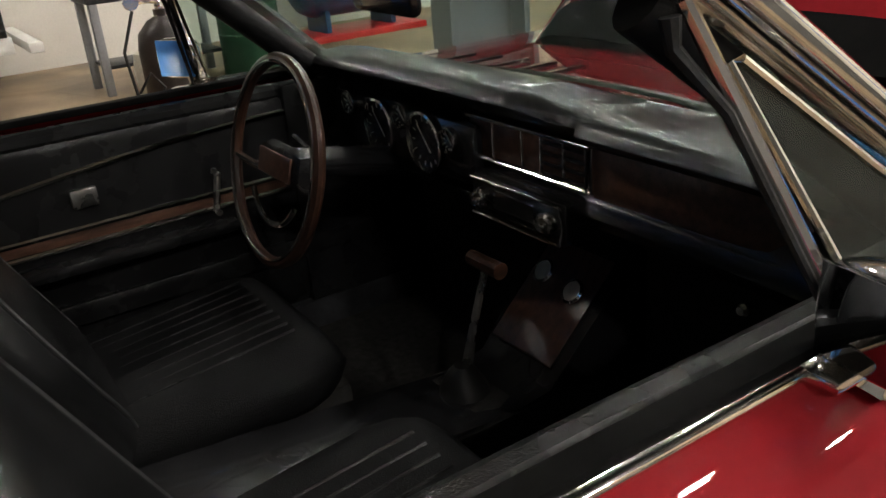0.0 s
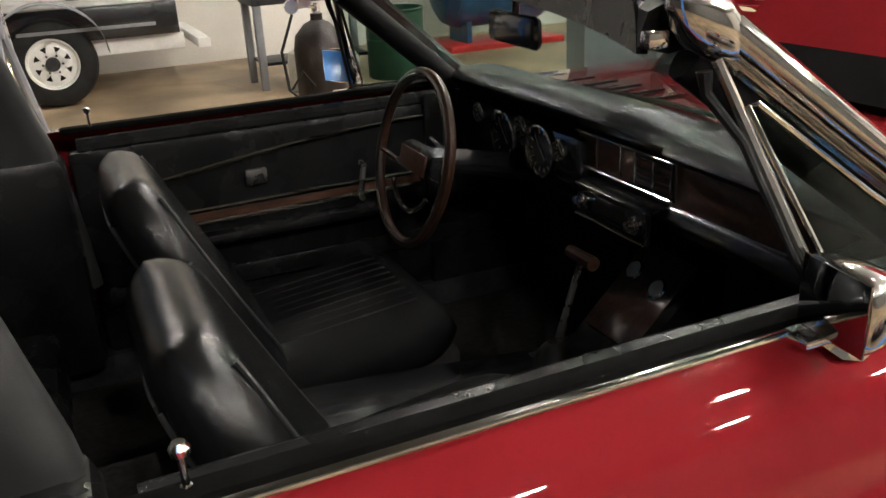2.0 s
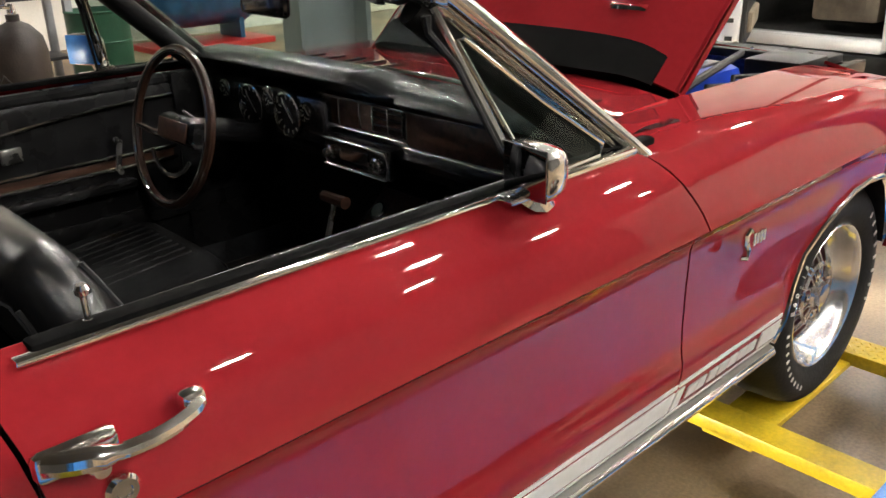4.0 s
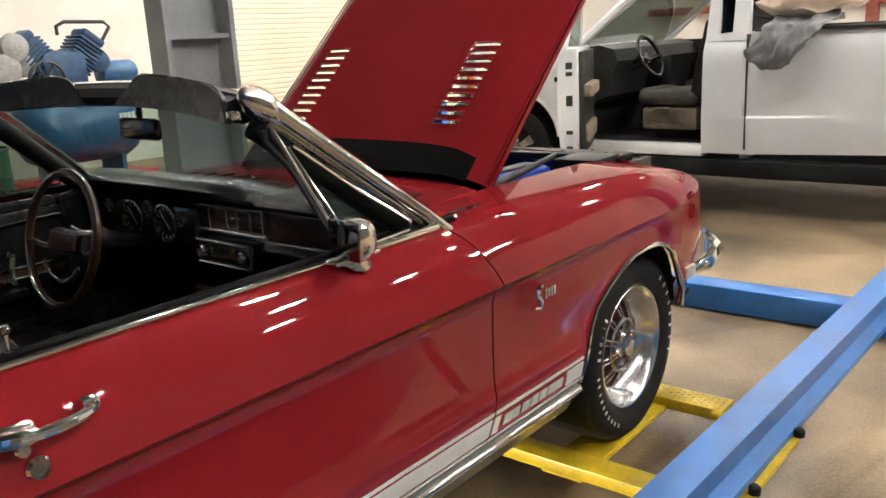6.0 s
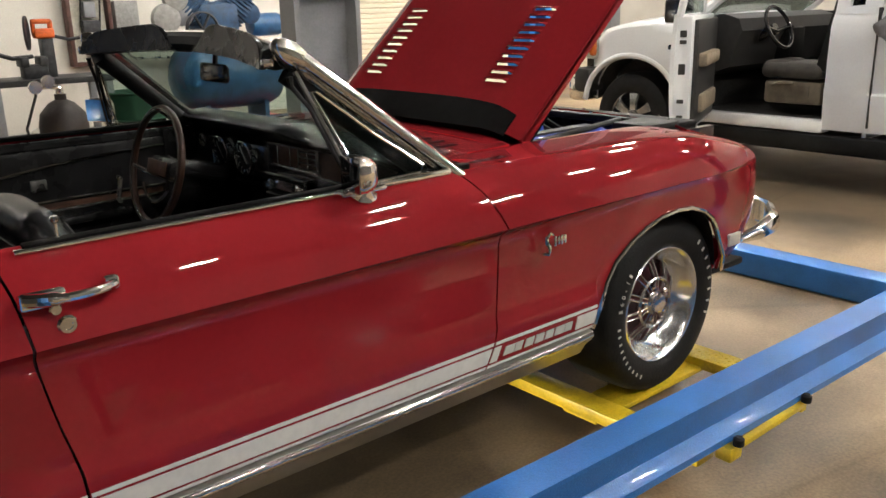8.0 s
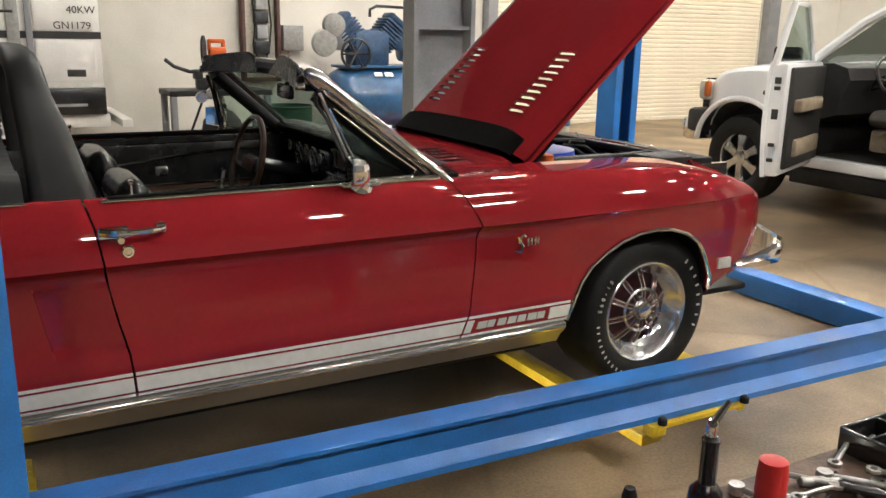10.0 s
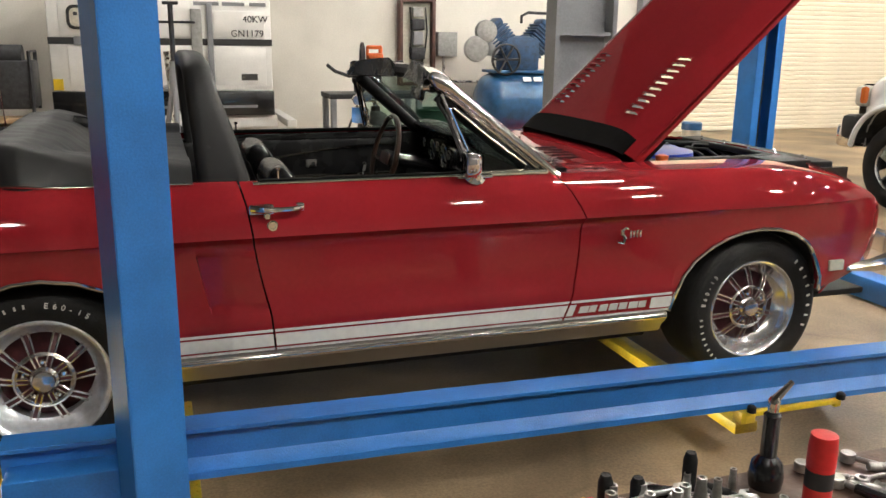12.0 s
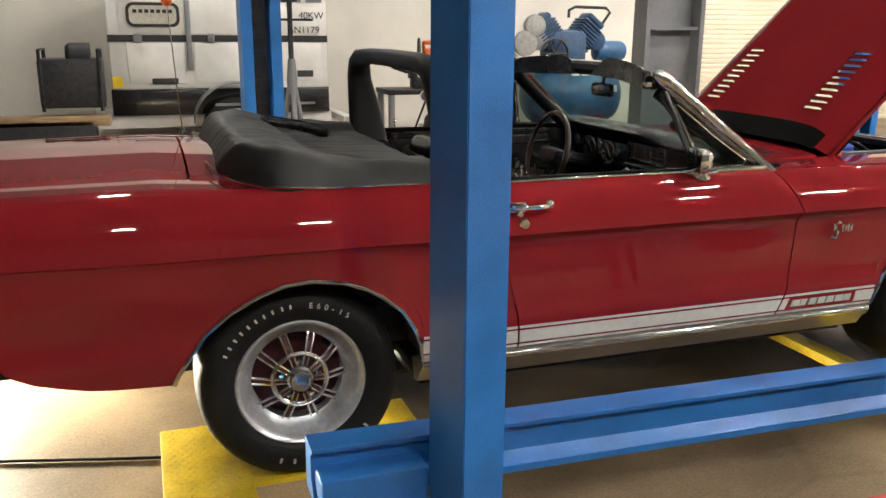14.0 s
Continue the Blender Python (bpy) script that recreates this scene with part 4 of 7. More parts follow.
tube(bm, [ws(u, 0.0) + Vector((0.022, 0, 0.006)) for u in span(-0.97, 0.97, 25)], 0.009, 8)
part("windshield_moulding", bm, CHROME, car, "chrome moulding at the foot of the windshield")

# ---- cabin ----
bm = bm_new()
box(bm, (1.2, 0, 0.30), (1.6, 1.36, 0.03))
part("cabin_floor", bm, CARPET, car)
for nm, c, d, bev in (("rear_footwell", (0.28, 0, 0.30), (0.26, 1.04, 0.03), 0.004), ("transmission_tunnel", (1.2, 0, 0.38), (1.6, 0.24, 0.16), 0.05),
                      ("firewall", (1.98, 0, 0.52), (0.04, 1.36, 0.46), 0.004), ("rear_bulkhead", (0.16, 0, 0.50), (0.04, 1.02, 0.4), 0.004)):
    bm = bm_new()
    box(bm, c, d, bev)
    part(nm, bm, CARPET, car)
for c, d in (((1.33, 0, 0.255), (1.84, 1.24, 0.03)), ((-0.10, 0, 0.50), (1.00, 1.02, 0.03)), ((2.76, 0, 0.30), (1.00, 1.02, 0.03)), ((3.20, 0, 0.34), (0.40, 1.50, 0.03)),
             ((-0.75, 0, 0.44), (0.80, 1.50, 0.03)), ((1.33, -0.70, 0.262), (1.84, 0.15, 0.03)), ((1.33, 0.70, 0.262), (1.84, 0.15, 0.03)), ((1.30, 0, 0.22), (2.20, 0.16, 0.08))):
    bm = bm_new()
    box(bm, c, d, 0.01)
    part("floor_pan", bm, BLACKPLASTIC, car, "black undercoated floor panel")
for s in (-1, 1):
    bm = bm_new()
    box(bm, (1.84, s * 0.70, 0.62), (0.46, 0.03, 0.64), 0.006)
    part("kick_panel", bm, VINYL, car)
# padded dash: a section run across the car
def dash_sec(y):
    drv = min(1.0, max(0.0, (y + 0.10) / 0.05)) * min(1.0, max(0.0, (0.70 - y) / 0.05))      # hooded side
    pas = min(1.0, max(0.0, (-0.17 - y) / 0.02))                                             # padded step
    lip_x = 1.735 - 0.040 * drv - 0.022 * pas
    low = 0.040 * (1 - drv)
    tz = 0.990 + 0.022 * drv - 0.004 * pas
    return [(2.02, 0.935), (1.96, 0.952), (1.905, 0.966), (1.89, 0.978), (1.84, tz - 0.012), (1.80 - 0.02 * drv, tz), (lip_x + 0.030, tz - 0.003), (lip_x + 0.008, tz - 0.013), (lip_x, tz - 0.027), (lip_x + 0.012, tz - 0.040), (1.750, 0.944),
            (1.765, 0.925), (1.760, 0.82 + low), (1.750, 0.795 + low), (1.735, 0.785 + low), (1.745, 0.765 + low), (1.80, 0.74 + low), (1.90, 0.73), (2.0, 0.73)]
bm = bm_new()
rings = [[bm.verts.new((x - 0.10 * (y / 0.7) ** 2 * (1 if x > 1.9 else 0.25), y, z)) for x, z in dash_sec(y)] for y in (-0.70, -0.66, -0.5, -0.3, -0.20, -0.19, -0.18, -0.17, -0.14, -0.10, -0.09, -0.075, -0.06, -0.05, 0.0, 0.1, 0.2, 0.36, 0.52, 0.64, 0.665, 0.68, 0.70)]
for a, b in zip(rings, rings[1:]):
    ring_between(bm, a, b)
bm.faces.new(rings[0]), bm.faces.new(rings[-1])
part("dashboard", bm, DASHPAD, car, "padded black vinyl dashboard with a driver's hood", 50)
bm = bm_new()
box(bm, (1.752, -0.41, 0.894), (0.012, 0.43, 0.085), 0.004)
part("glovebox", bm, WOOD, car, "walnut-grain glove box door")
bm = bm_new()
box(bm, (1.752, -0.02, 0.898), (0.012, 0.31, 0.070), 0.004)
part("dash_panel", bm, WOOD, car, "walnut-grain dash panel with vents")
bm = bm_new()
for y0, y1, z in ((-0.63, -0.19, 0.848), (-0.63, -0.19, 0.938), (-0.19, 0.14, 0.860), (-0.19, 0.14, 0.934)):
    tube(bm, [(1.742, y0, z), (1.742, y1, z)], 0.0028, 6)
for y in (-0.198, -0.185, -0.132, -0.075, -0.025, 0.058):
    tube(bm, [(1.742, y, 0.860), (1.742, y, 0.934)], 0.0032, 6)
part("dash_trim", bm, CHROME, car, "thin chrome dash trim")
for y in (-0.16, -0.104):
    for k in range(4):
        bm = bm_new()
        box(bm, (1.744, y, 0.870 + 0.018 * k), (0.008, 0.046, 0.006))
        part("vent_slat", bm, BLACK, car)
bm = bm_new()
box(bm, (1.735, 0.37, 0.862), (0.03, 0.56, 0.125), 0.02)
part("instrument_panel", bm, BLACK, car)
for y, z, r in ((0.25, 0.865, 0.062), (0.43, 0.865, 0.062), (0.335, 0.905, 0.028), (0.165, 0.885, 0.026), (0.56, 0.90, 0.028)):
    gm = at(1.722, y, z) @ Matrix.Rotation(radians(-90), 4, "Y")
    gauge = new("gauge")
    gauge.parent = car
    bm = bm_new()
    lathe(bm, [(r * 0.9, -0.02), (r, -0.01), (r, 0.012), (r * 0.93, 0.014), (r * 0.9, 0.004)], 28, gm, cap=False)
    part("bezel", bm, CHROME, gauge, "chrome gauge ring")
    bm = bm_new()
    lathe(bm, [(r * 0.92, 0.0), (r * 0.92, 0.003)], 24, gm)
    part("dial", bm, DIAL, gauge)
    bm = bm_new()
    for k in range(11):
        a = radians(-40 + 26 * k)
        m2 = gm @ Matrix.Rotation(a, 4, "Z") @ at(r * 0.74, 0, 0.0042)
        box(bm, (0, 0, 0), (r * 0.16, 0.0018, 0.0012), m=m2)
    box(bm, (0, 0, 0), (r * 1.1, 0.002, 0.0015), m=gm @ Matrix.Rotation(0.7, 4, "Z") @ at(r * 0.15, 0, 0.0055))
    part("dial_marks", bm, PALE, gauge)
# radio and console
bm = bm_new()
box(bm, (1.755, -0.045, 0.806), (0.10, 0.26, 0.080), 0.012)
part("radio", bm, BLACK, car)
bm = bm_new()
for z in (0.772, 0.840):
    tube(bm, [(1.700, -0.165, z), (1.700, 0.075, z)], 0.003, 6)
tube(bm, [(1.700, -0.165, 0.772), (1.700, -0.175, 0.806), (1.700, -0.165, 0.840)], 0.003, 6)
box(bm, (1.702, -0.045, 0.809), (0.004, 0.11, 0.03))
part("radio_trim", bm, CHROME, car, "chrome radio surround")
for y in (-0.135, 0.045):
    bm = bm_new()
    lathe(bm, [(0.020, 0.0), (0.018, 0.012), (0.012, 0.014), (0.011, 0.026), (0.006, 0.027)], 14, at(1.704, y, 0.806) @ Matrix.Rotation(radians(-90), 4, "Y"))
    part("radio_knob", bm, CHROME, car, "chrome radio knob")
bm = bm_new()
rings = []
for x, z, w in ((1.98, 0.70, 0.11), (1.90, 0.645, 0.11), (1.80, 0.555, 0.11), (1.72, 0.47, 0.105), (1.62, 0.455, 0.10), (1.2, 0.50, 0.10), (0.82, 0.53, 0.10)):
    rings.append([bm.verts.new(p) for p in ((x, -w, z - 0.01), (x, -w + 0.015, z), (x, w - 0.015, z), (x, w, z - 0.01), (x, w, 0.32), (x, -w, 0.32))])
for a, b in zip(rings, rings[1:]):
    ring_between(bm, a, b)
bm.faces.new(rings[0]), bm.faces.new(rings[-1])
part("console", bm, BLACK, car)
bm = bm_new()
for (xa, za), (xb, zb) in (((1.90, 0.650), (1.735, 0.492)),):
    grid(bm, lambda u, y: Vector((xa + (xb - xa) * u, y, za + (zb - za) * u + 0.006)), span(0, 1, 3), span(-0.088, 0.088, 3), 0.004, (0, 0, -1))
part("console_panel", bm, WOOD, car, "walnut-grain console panel")
for x, y, z in ((1.852, 0.055, 0.604), (1.842, -0.040, 0.595)):
    bm = bm_new()
    lathe(bm, [(0.026, 0.0), (0.026, 0.010), (0.021, 0.014), (0.018, 0.010)], 18, at(x, y, z) @ Matrix.Rotation(radians(-48), 4, "Y"))
    part("console_gauge", bm, CHROME, car, "round chrome console gauge")
    bm = bm_new()
    lathe(bm, [(0.019, 0.011), (0.019, 0.0125)], 16, at(x, y, z) @ Matrix.Rotation(radians(-48), 4, "Y"))
    part("console_dial", bm, PALE, car)
bm = bm_new()
bm2 = bm_new()
lathe(bm2, [(0.05, 0.452), (0.045, 0.475), (0.03, 0.50), (0.015, 0.515)], 14, at(1.60, 0, 0))
part("shift_boot", bm2, BLACKPLASTIC, car, "black gear lever boot")
tube(bm, [(1.60, 0.0, 0.47), (1.63, 0.0, 0.58), (1.665, 0.0, 0.69)], [0.012, 0.008, 0.007], 8)
part("shift_lever", bm, STEEL, car, "steel gear lever")
bm = bm_new()
tube(bm, [(1.667, -0.045, 0.698), (1.667, 0.045, 0.698)], [0.016, 0.014], 10)
part("shift_knob", bm, WOOD, car, "wooden T-handle on the gear lever")
bm = bm_new()
lathe(bm, [(0.007, 0), (0.007, 0.02), (0.01, 0.024), (0.006, 0.03)], 10, at(1.752, -0.50, 0.775) @ Matrix.Rotation(radians(-90), 4, "Y"))
part("dash_knob", bm, CHROME, car, "small chrome dash knob")
# steering wheel
swm = at(1.455, 0.40, 0.855) @ Matrix.Rotation(radians(-76), 4, "Y")
sw = new("steering_wheel")
sw.parent = car
bm = bm_new()
tube(bm, [swm @ Vector((0.20 * math.cos(a), 0.20 * math.sin(a), 0)) for a in [2 * math.pi * i / 40 for i in range(40)]], 0.0125, 10, closed=True)
part("rim", bm, RIMWOOD, sw, "polished wood-grain steering wheel rim")
bm = bm_new()
tube(bm, [swm @ Vector((0.195 * math.cos(a), 0.195 * math.sin(a), 0.011)) for a in [2 * math.pi * i / 40 for i in range(40)]], 0.0035, 6, closed=True)
for s in (-1, 1):
    tube(bm, [swm @ Vector((-0.02, s * 0.03, -0.03)), swm @ Vector((-0.03, s * 0.12, -0.015)), swm @ Vector((-0.02, s * 0.195, 0))], 0.009, 8)
tube(bm, [swm @ Vector((0.125 * math.cos(a), 0.125 * math.sin(a), -0.004)) for a in span(2.2, 4.08, 14)], 0.006, 6)
part("horn_ring", bm, CHROME, sw, "chrome spokes and horn ring")
bm = bm_new()
vs = box(bm, (0, 0, 0), (0.075, 0.20, 0.05), 0.022)
bmesh.ops.transform(bm, matrix=swm @ at(-0.005, 0, -0.03), verts=bm.verts)
part("hub_pad", bm, VINYL, sw)
bm = bm_new()
box(bm, (0, 0, 0), (0.05, 0.15, 0.006), 0.002)
bmesh.ops.transform(bm, matrix=swm @ at(-0.005, 0, -0.002), verts=bm.verts)
part("hub_plate", bm, WOOD, sw, "wood-grain horn pad plate")
bm = bm_new()
tube(bm, [swm @ Vector((0, 0, -0.03)), (1.70, 0.40, 0.80), (1.95, 0.40, 0.72)], [0.03, 0.034, 0.034], 12)
tube(bm, [(1.56, 0.40, 0.83), (1.56, 0.53, 0.86)], 0.006, 6)
part("column", bm, BLACK, sw)
# seats
def seat(y0):
    st = new("bucket_seat")
    st.parent = car
    def slab(f, name, m, lab=""):
        bm = bm_new()
        us, vs = [0.5 - 0.5 * math.cos(math.pi * t) for t in span(0, 1, 15)], [math.sin(math.pi / 2 * t) for t in span(-1, 1, 15)]
        def full(u, v, side):
            c, n, half, th = f(u)
            w = half
            e = (1 - abs(v) ** 7) * (1 - abs(2 * u - 1) ** 12)
            return c + Vector((0, v * w * (1 - 0.22 * max(0.0, u - 0.78) ** 2 / 0.0484), 0)) + n * th * side * max(0.0, e) ** 0.5
        a = [[bm.verts.new(full(u, v, 1)) for v in vs] for u in us]
        b = [[bm.verts.new(full(u, v, -1)) for v in vs] for u in us]
        for g, fl in ((a, 0), (b, 1)):
            for i in range(14):
                for j in range(14):
                    q = (g[i][j], g[i + 1][j], g[i + 1][j + 1], g[i][j + 1])
                    bm.faces.new(q[::-1] if fl else q)
        bmesh.ops.remove_doubles(bm, verts=bm.verts, dist=0.0005)
        return part(name, bm, m, st, lab, 120)
    def back(u):
        c = Vector((1.015 - 0.235 * u + 0.02 * u * u, y0, 0.49 + 0.460 * u))
        n = Vector((0.90, 0, 0.42)).normalized()
        half = 0.25 * (1 - 0.24 * (max(0, u - 0.5) / 0.5) ** 1.7)
        return c, n, half, 0.075 - 0.018 * u
    def base(u):
        c = Vector((0.92 + 0.52 * u, y0, 0.475 + 0.050 * u))
        n = Vector((-0.1, 0, 1)).normalized()
        return c, n, 0.245 + 0.01 * u, 0.07
    slab(back, "backrest", SEATVINYL, "black vinyl low-back seat back")
    slab(base, "cushion", CUSHION, "black vinyl seat cushion with ribbed centre")
    bm = bm_new()
    for k in range(9):
        y = y0 - 0.14 + 0.035 * k
        tube(bm, [(0.97 + 0.05 * i, y, 0.5455 + 0.0052 * i) for i in range(9)], 0.004, 6)
    part("ribs", bm, VINYL, st)
    for s in (-1, 1):
        bm = bm_new()
        pts = []
        for u in span(0.06, 0.90, 14):
            c, n, half, th = back(u)
            v = 0.80
            e = ((1 - v ** 7) * (1 - abs(2 * u - 1) ** 12)) ** 0.5
            pts.append(c + Vector((0, s * v * half, 0)) - n * th * e * 1.0)
        tube(bm, pts, 0.004, 6)
        part("piping", bm, VINYLTOP, st)
        bm = bm_new()
        pts = []
        for u in span(0.06, 0.90, 14):
            c, n, half, th = back(u)
            e = ((1 - 0.80 ** 7) * (1 - abs(2 * u - 1) ** 12)) ** 0.5
            pts.append(c + Vector((0, s * 0.80 * half, 0)) + n * th * e)
        tube(bm, pts, 0.004, 6)
        part("piping", bm, VINYLTOP, st)
    def rear(u, v):
        c, n, half, th = back(u)
        e = max(0.0, (1 - abs(v) ** 7) * (1 - abs(2 * u - 1) ** 12)) ** 0.5
        return c + Vector((0, v * half * (1 - 0.22 * max(0.0, u - 0.78) ** 2 / 0.0484), 0)) - n * (th * e + 0.003)
    bm = bm_new()
    grid(bm, rear, span(0.30, 0.90, 14), span(-0.74, 0.74, 11), 0.004, (0.9, 0, 0.42))
    part("back_panel", bm, SEATBACK, st, "matte black panel on the seat back")
    bm = bm_new()
    tube(bm, [rear(0.30, v) for v in span(-0.80, 0.80, 9)], 0.004, 6)
    part("seam", bm, VINYL, st)
    bm = bm_new()
    box(bm, (1.2, y0, 0.40), (0.5, 0.42, 0.16), 0.03)
    part("seat_base", bm, CARPET, st)
    for s in (-1, 1):
        bm = bm_new()
        lathe(bm, [(0.016, 0), (0.016, 0.012), (0.01, 0.016)], 12, at(0.985, y0 + s * 0.245, 0.52) @ (TO_NEG_Y if s < 0 else TO_NEG_Y.inverted()))
        part("hinge_cap", bm, CHROME, st, "round chrome seat hinge cap")

seat(-0.35)
seat(0.35)
# rear bench
bm = bm_new()
box(bm, (0.42, 0, 0.50), (0.42, 1.10, 0.14), 0.05)
box(bm, (0.20, 0, 0.70), (0.14, 1.10, 0.46), 0.05)
part("rear_seat", bm, VINYL, car)
for s in (-1, 1):
    bm = bm_new()
    box(bm, (0.40, s * 0.665, 0.66), (0.62, 0.13, 0.54), 0.03)
    part("rear_side_trim", bm, VINYL, car)
# padded roll bar: a broad hoop that leans back
bm = bm_new()
path = [(-0.665, 0.60, 0.0), (-0.655, 0.80, 0.12), (-0.640, 0.95, 0.28), (-0.615, 1.12, 0.6), (-0.585, 1.222, 0.85), (-0.54, 1.292, 0.95), (-0.46, 1.320, 1.0), (-0.3, 1.327, 1.0), (0, 1.330, 1.0)]
path = path + [(-y, z, t) for y, z, t in path[-2::-1]]
rings = []
for i, (y, z, t) in enumerate(path):
    xf = 0.735 - 0.150 * t
    xr = 0.530 - 0.035 * t
    a = path[max(0, i - 1)]
    b = path[min(len(path) - 1, i + 1)]
    d = Vector((0, b[0] - a[0], b[1] - a[1])).normalized()
    n = Vector((0, -d.z, d.y))
    h = 0.034
    sec = [(xr, -0.5), (xr + 0.012, -0.9), (xr + 0.04, -1), (xf - 0.04, -1), (xf - 0.012, -0.9), (xf, -0.5), (xf, 0.5), (xf - 0.012, 0.9), (xf - 0.04, 1), (xr + 0.04, 1), (xr + 0.012, 0.9), (xr, 0.5)]
    rings.append([bm.verts.new(Vector((x, y, z)) + n * h * k) for x, k in sec])
for a, b in zip(rings, rings[1:]):
    ring_between(bm, a, b)
bm.faces.new(rings[0]), bm.faces.new(rings[-1])
part("roll_bar", bm, VINYLTOP, car, "padded black roll bar hoop", 50)
for s in (-1, 1):
    bm = bm_new()
    lathe(bm, [(0.020, 0), (0.020, 0.010), (0.012, 0.014)], 12, at(0.62, s * 0.625, 1.00) @ (TO_NEG_Y if s > 0 else TO_NEG_Y.inverted()))
    part("belt_anchor", bm, STEEL, car, "bright shoulder-belt anchor")
# folded top under its boot
def boot_half(x):
    return 0.775 - 0.34 * max(0.0, (0.03 - x) / 0.24) ** 2.6
def boot_rise(d):
    return 1 - (1 - min(1.0, max(0.0, d) / 0.13)) ** 2.4
def boot(x, s):
    """A padded cover over the folded top, sunk in the middle towards the seats."""
    w = boot_half(x)
    y = s * w
    full = curve_at([(-0.21, 0.132), (-0.02, 0.132), (0.12, 0.092), (0.26, 0.072), (0.50, 0.062)], x)
    z = full * min(boot_rise(w - abs(y)), boot_rise((x + 0.215) * 1.15))
    sink = min(1.0, max(0.0, (x - 0.06) / 0.13)) * min(1.0, max(0.0, (0.56 - abs(y)) / 0.10))
    sink = sink * sink * (3 - 2 * sink)
    z = z * (1 - sink) + 0.036 * sink
    puck = 0.0045 * math.sin(23 * x + 6 * y) * math.sin(19 * y - 5 * x) + 0.0025 * math.sin(61 * y + 17 * x)
    seam = 0.005 * math.exp(-((abs(y) - 0.30) / 0.008) ** 2)
    return Vector((x, y, 0.950 + z + (puck - seam) * min(1.0, z / 0.08)))
bm = bm_new()
grid(bm, boot, [-0.215 + 0.715 * t ** 1.4 for t in span(0, 1, 52)], [math.sin(math.pi / 2 * t) * 0.35 + 0.65 * t for t in span(-1, 1, 91)], 0.006, (0, 0, -1))
part("top_boot", bm, VINYLTOP, car, "creased black vinyl boot over the folded top", 60)
for s in (-1, 1):
    bm = bm_new()
    tube(bm, [(0.50, s * 0.786, 0.953), (0.1, s * 0.785, 0.957), (-0.08, s * 0.77, 0.966), (-0.20, s * 0.66, 0.985), (-0.23, s * 0.4, 1.00)], 0.004, 8)
    part("boot_molding", bm, CHROME, car, "thin chrome moulding beside the boot")
bm = bm_new()
tube(bm, [(0.34, 0.30, 1.0), (0.22, 0.36, 1.03), (0.06, 0.34, 1.06)], 0.024, 8)
part("folded_strap", bm, VINYL, car)
# aerial
bm = bm_new()
lathe(bm, [(0.018, 0.0), (0.012, 0.02), (0.006, 0.03)], 12, at(-0.255, 0.70, 0.972))
tube(bm, [(-0.255, 0.70, 0.99), (-0.27, 0.70, 1.28), (-0.283, 0.70, 1.54)], 0.0025, 6)
part("aerial", bm, CHROME, car, "thin chrome radio aerial")
bm = bm_new()
bmesh.ops.create_icosphere(bm, subdivisions=3, radius=0.024, matrix=at(-0.284, 0.70, 1.556))
part("aerial_ball", bm, ORANGE, car, "orange-red foam aerial ball")

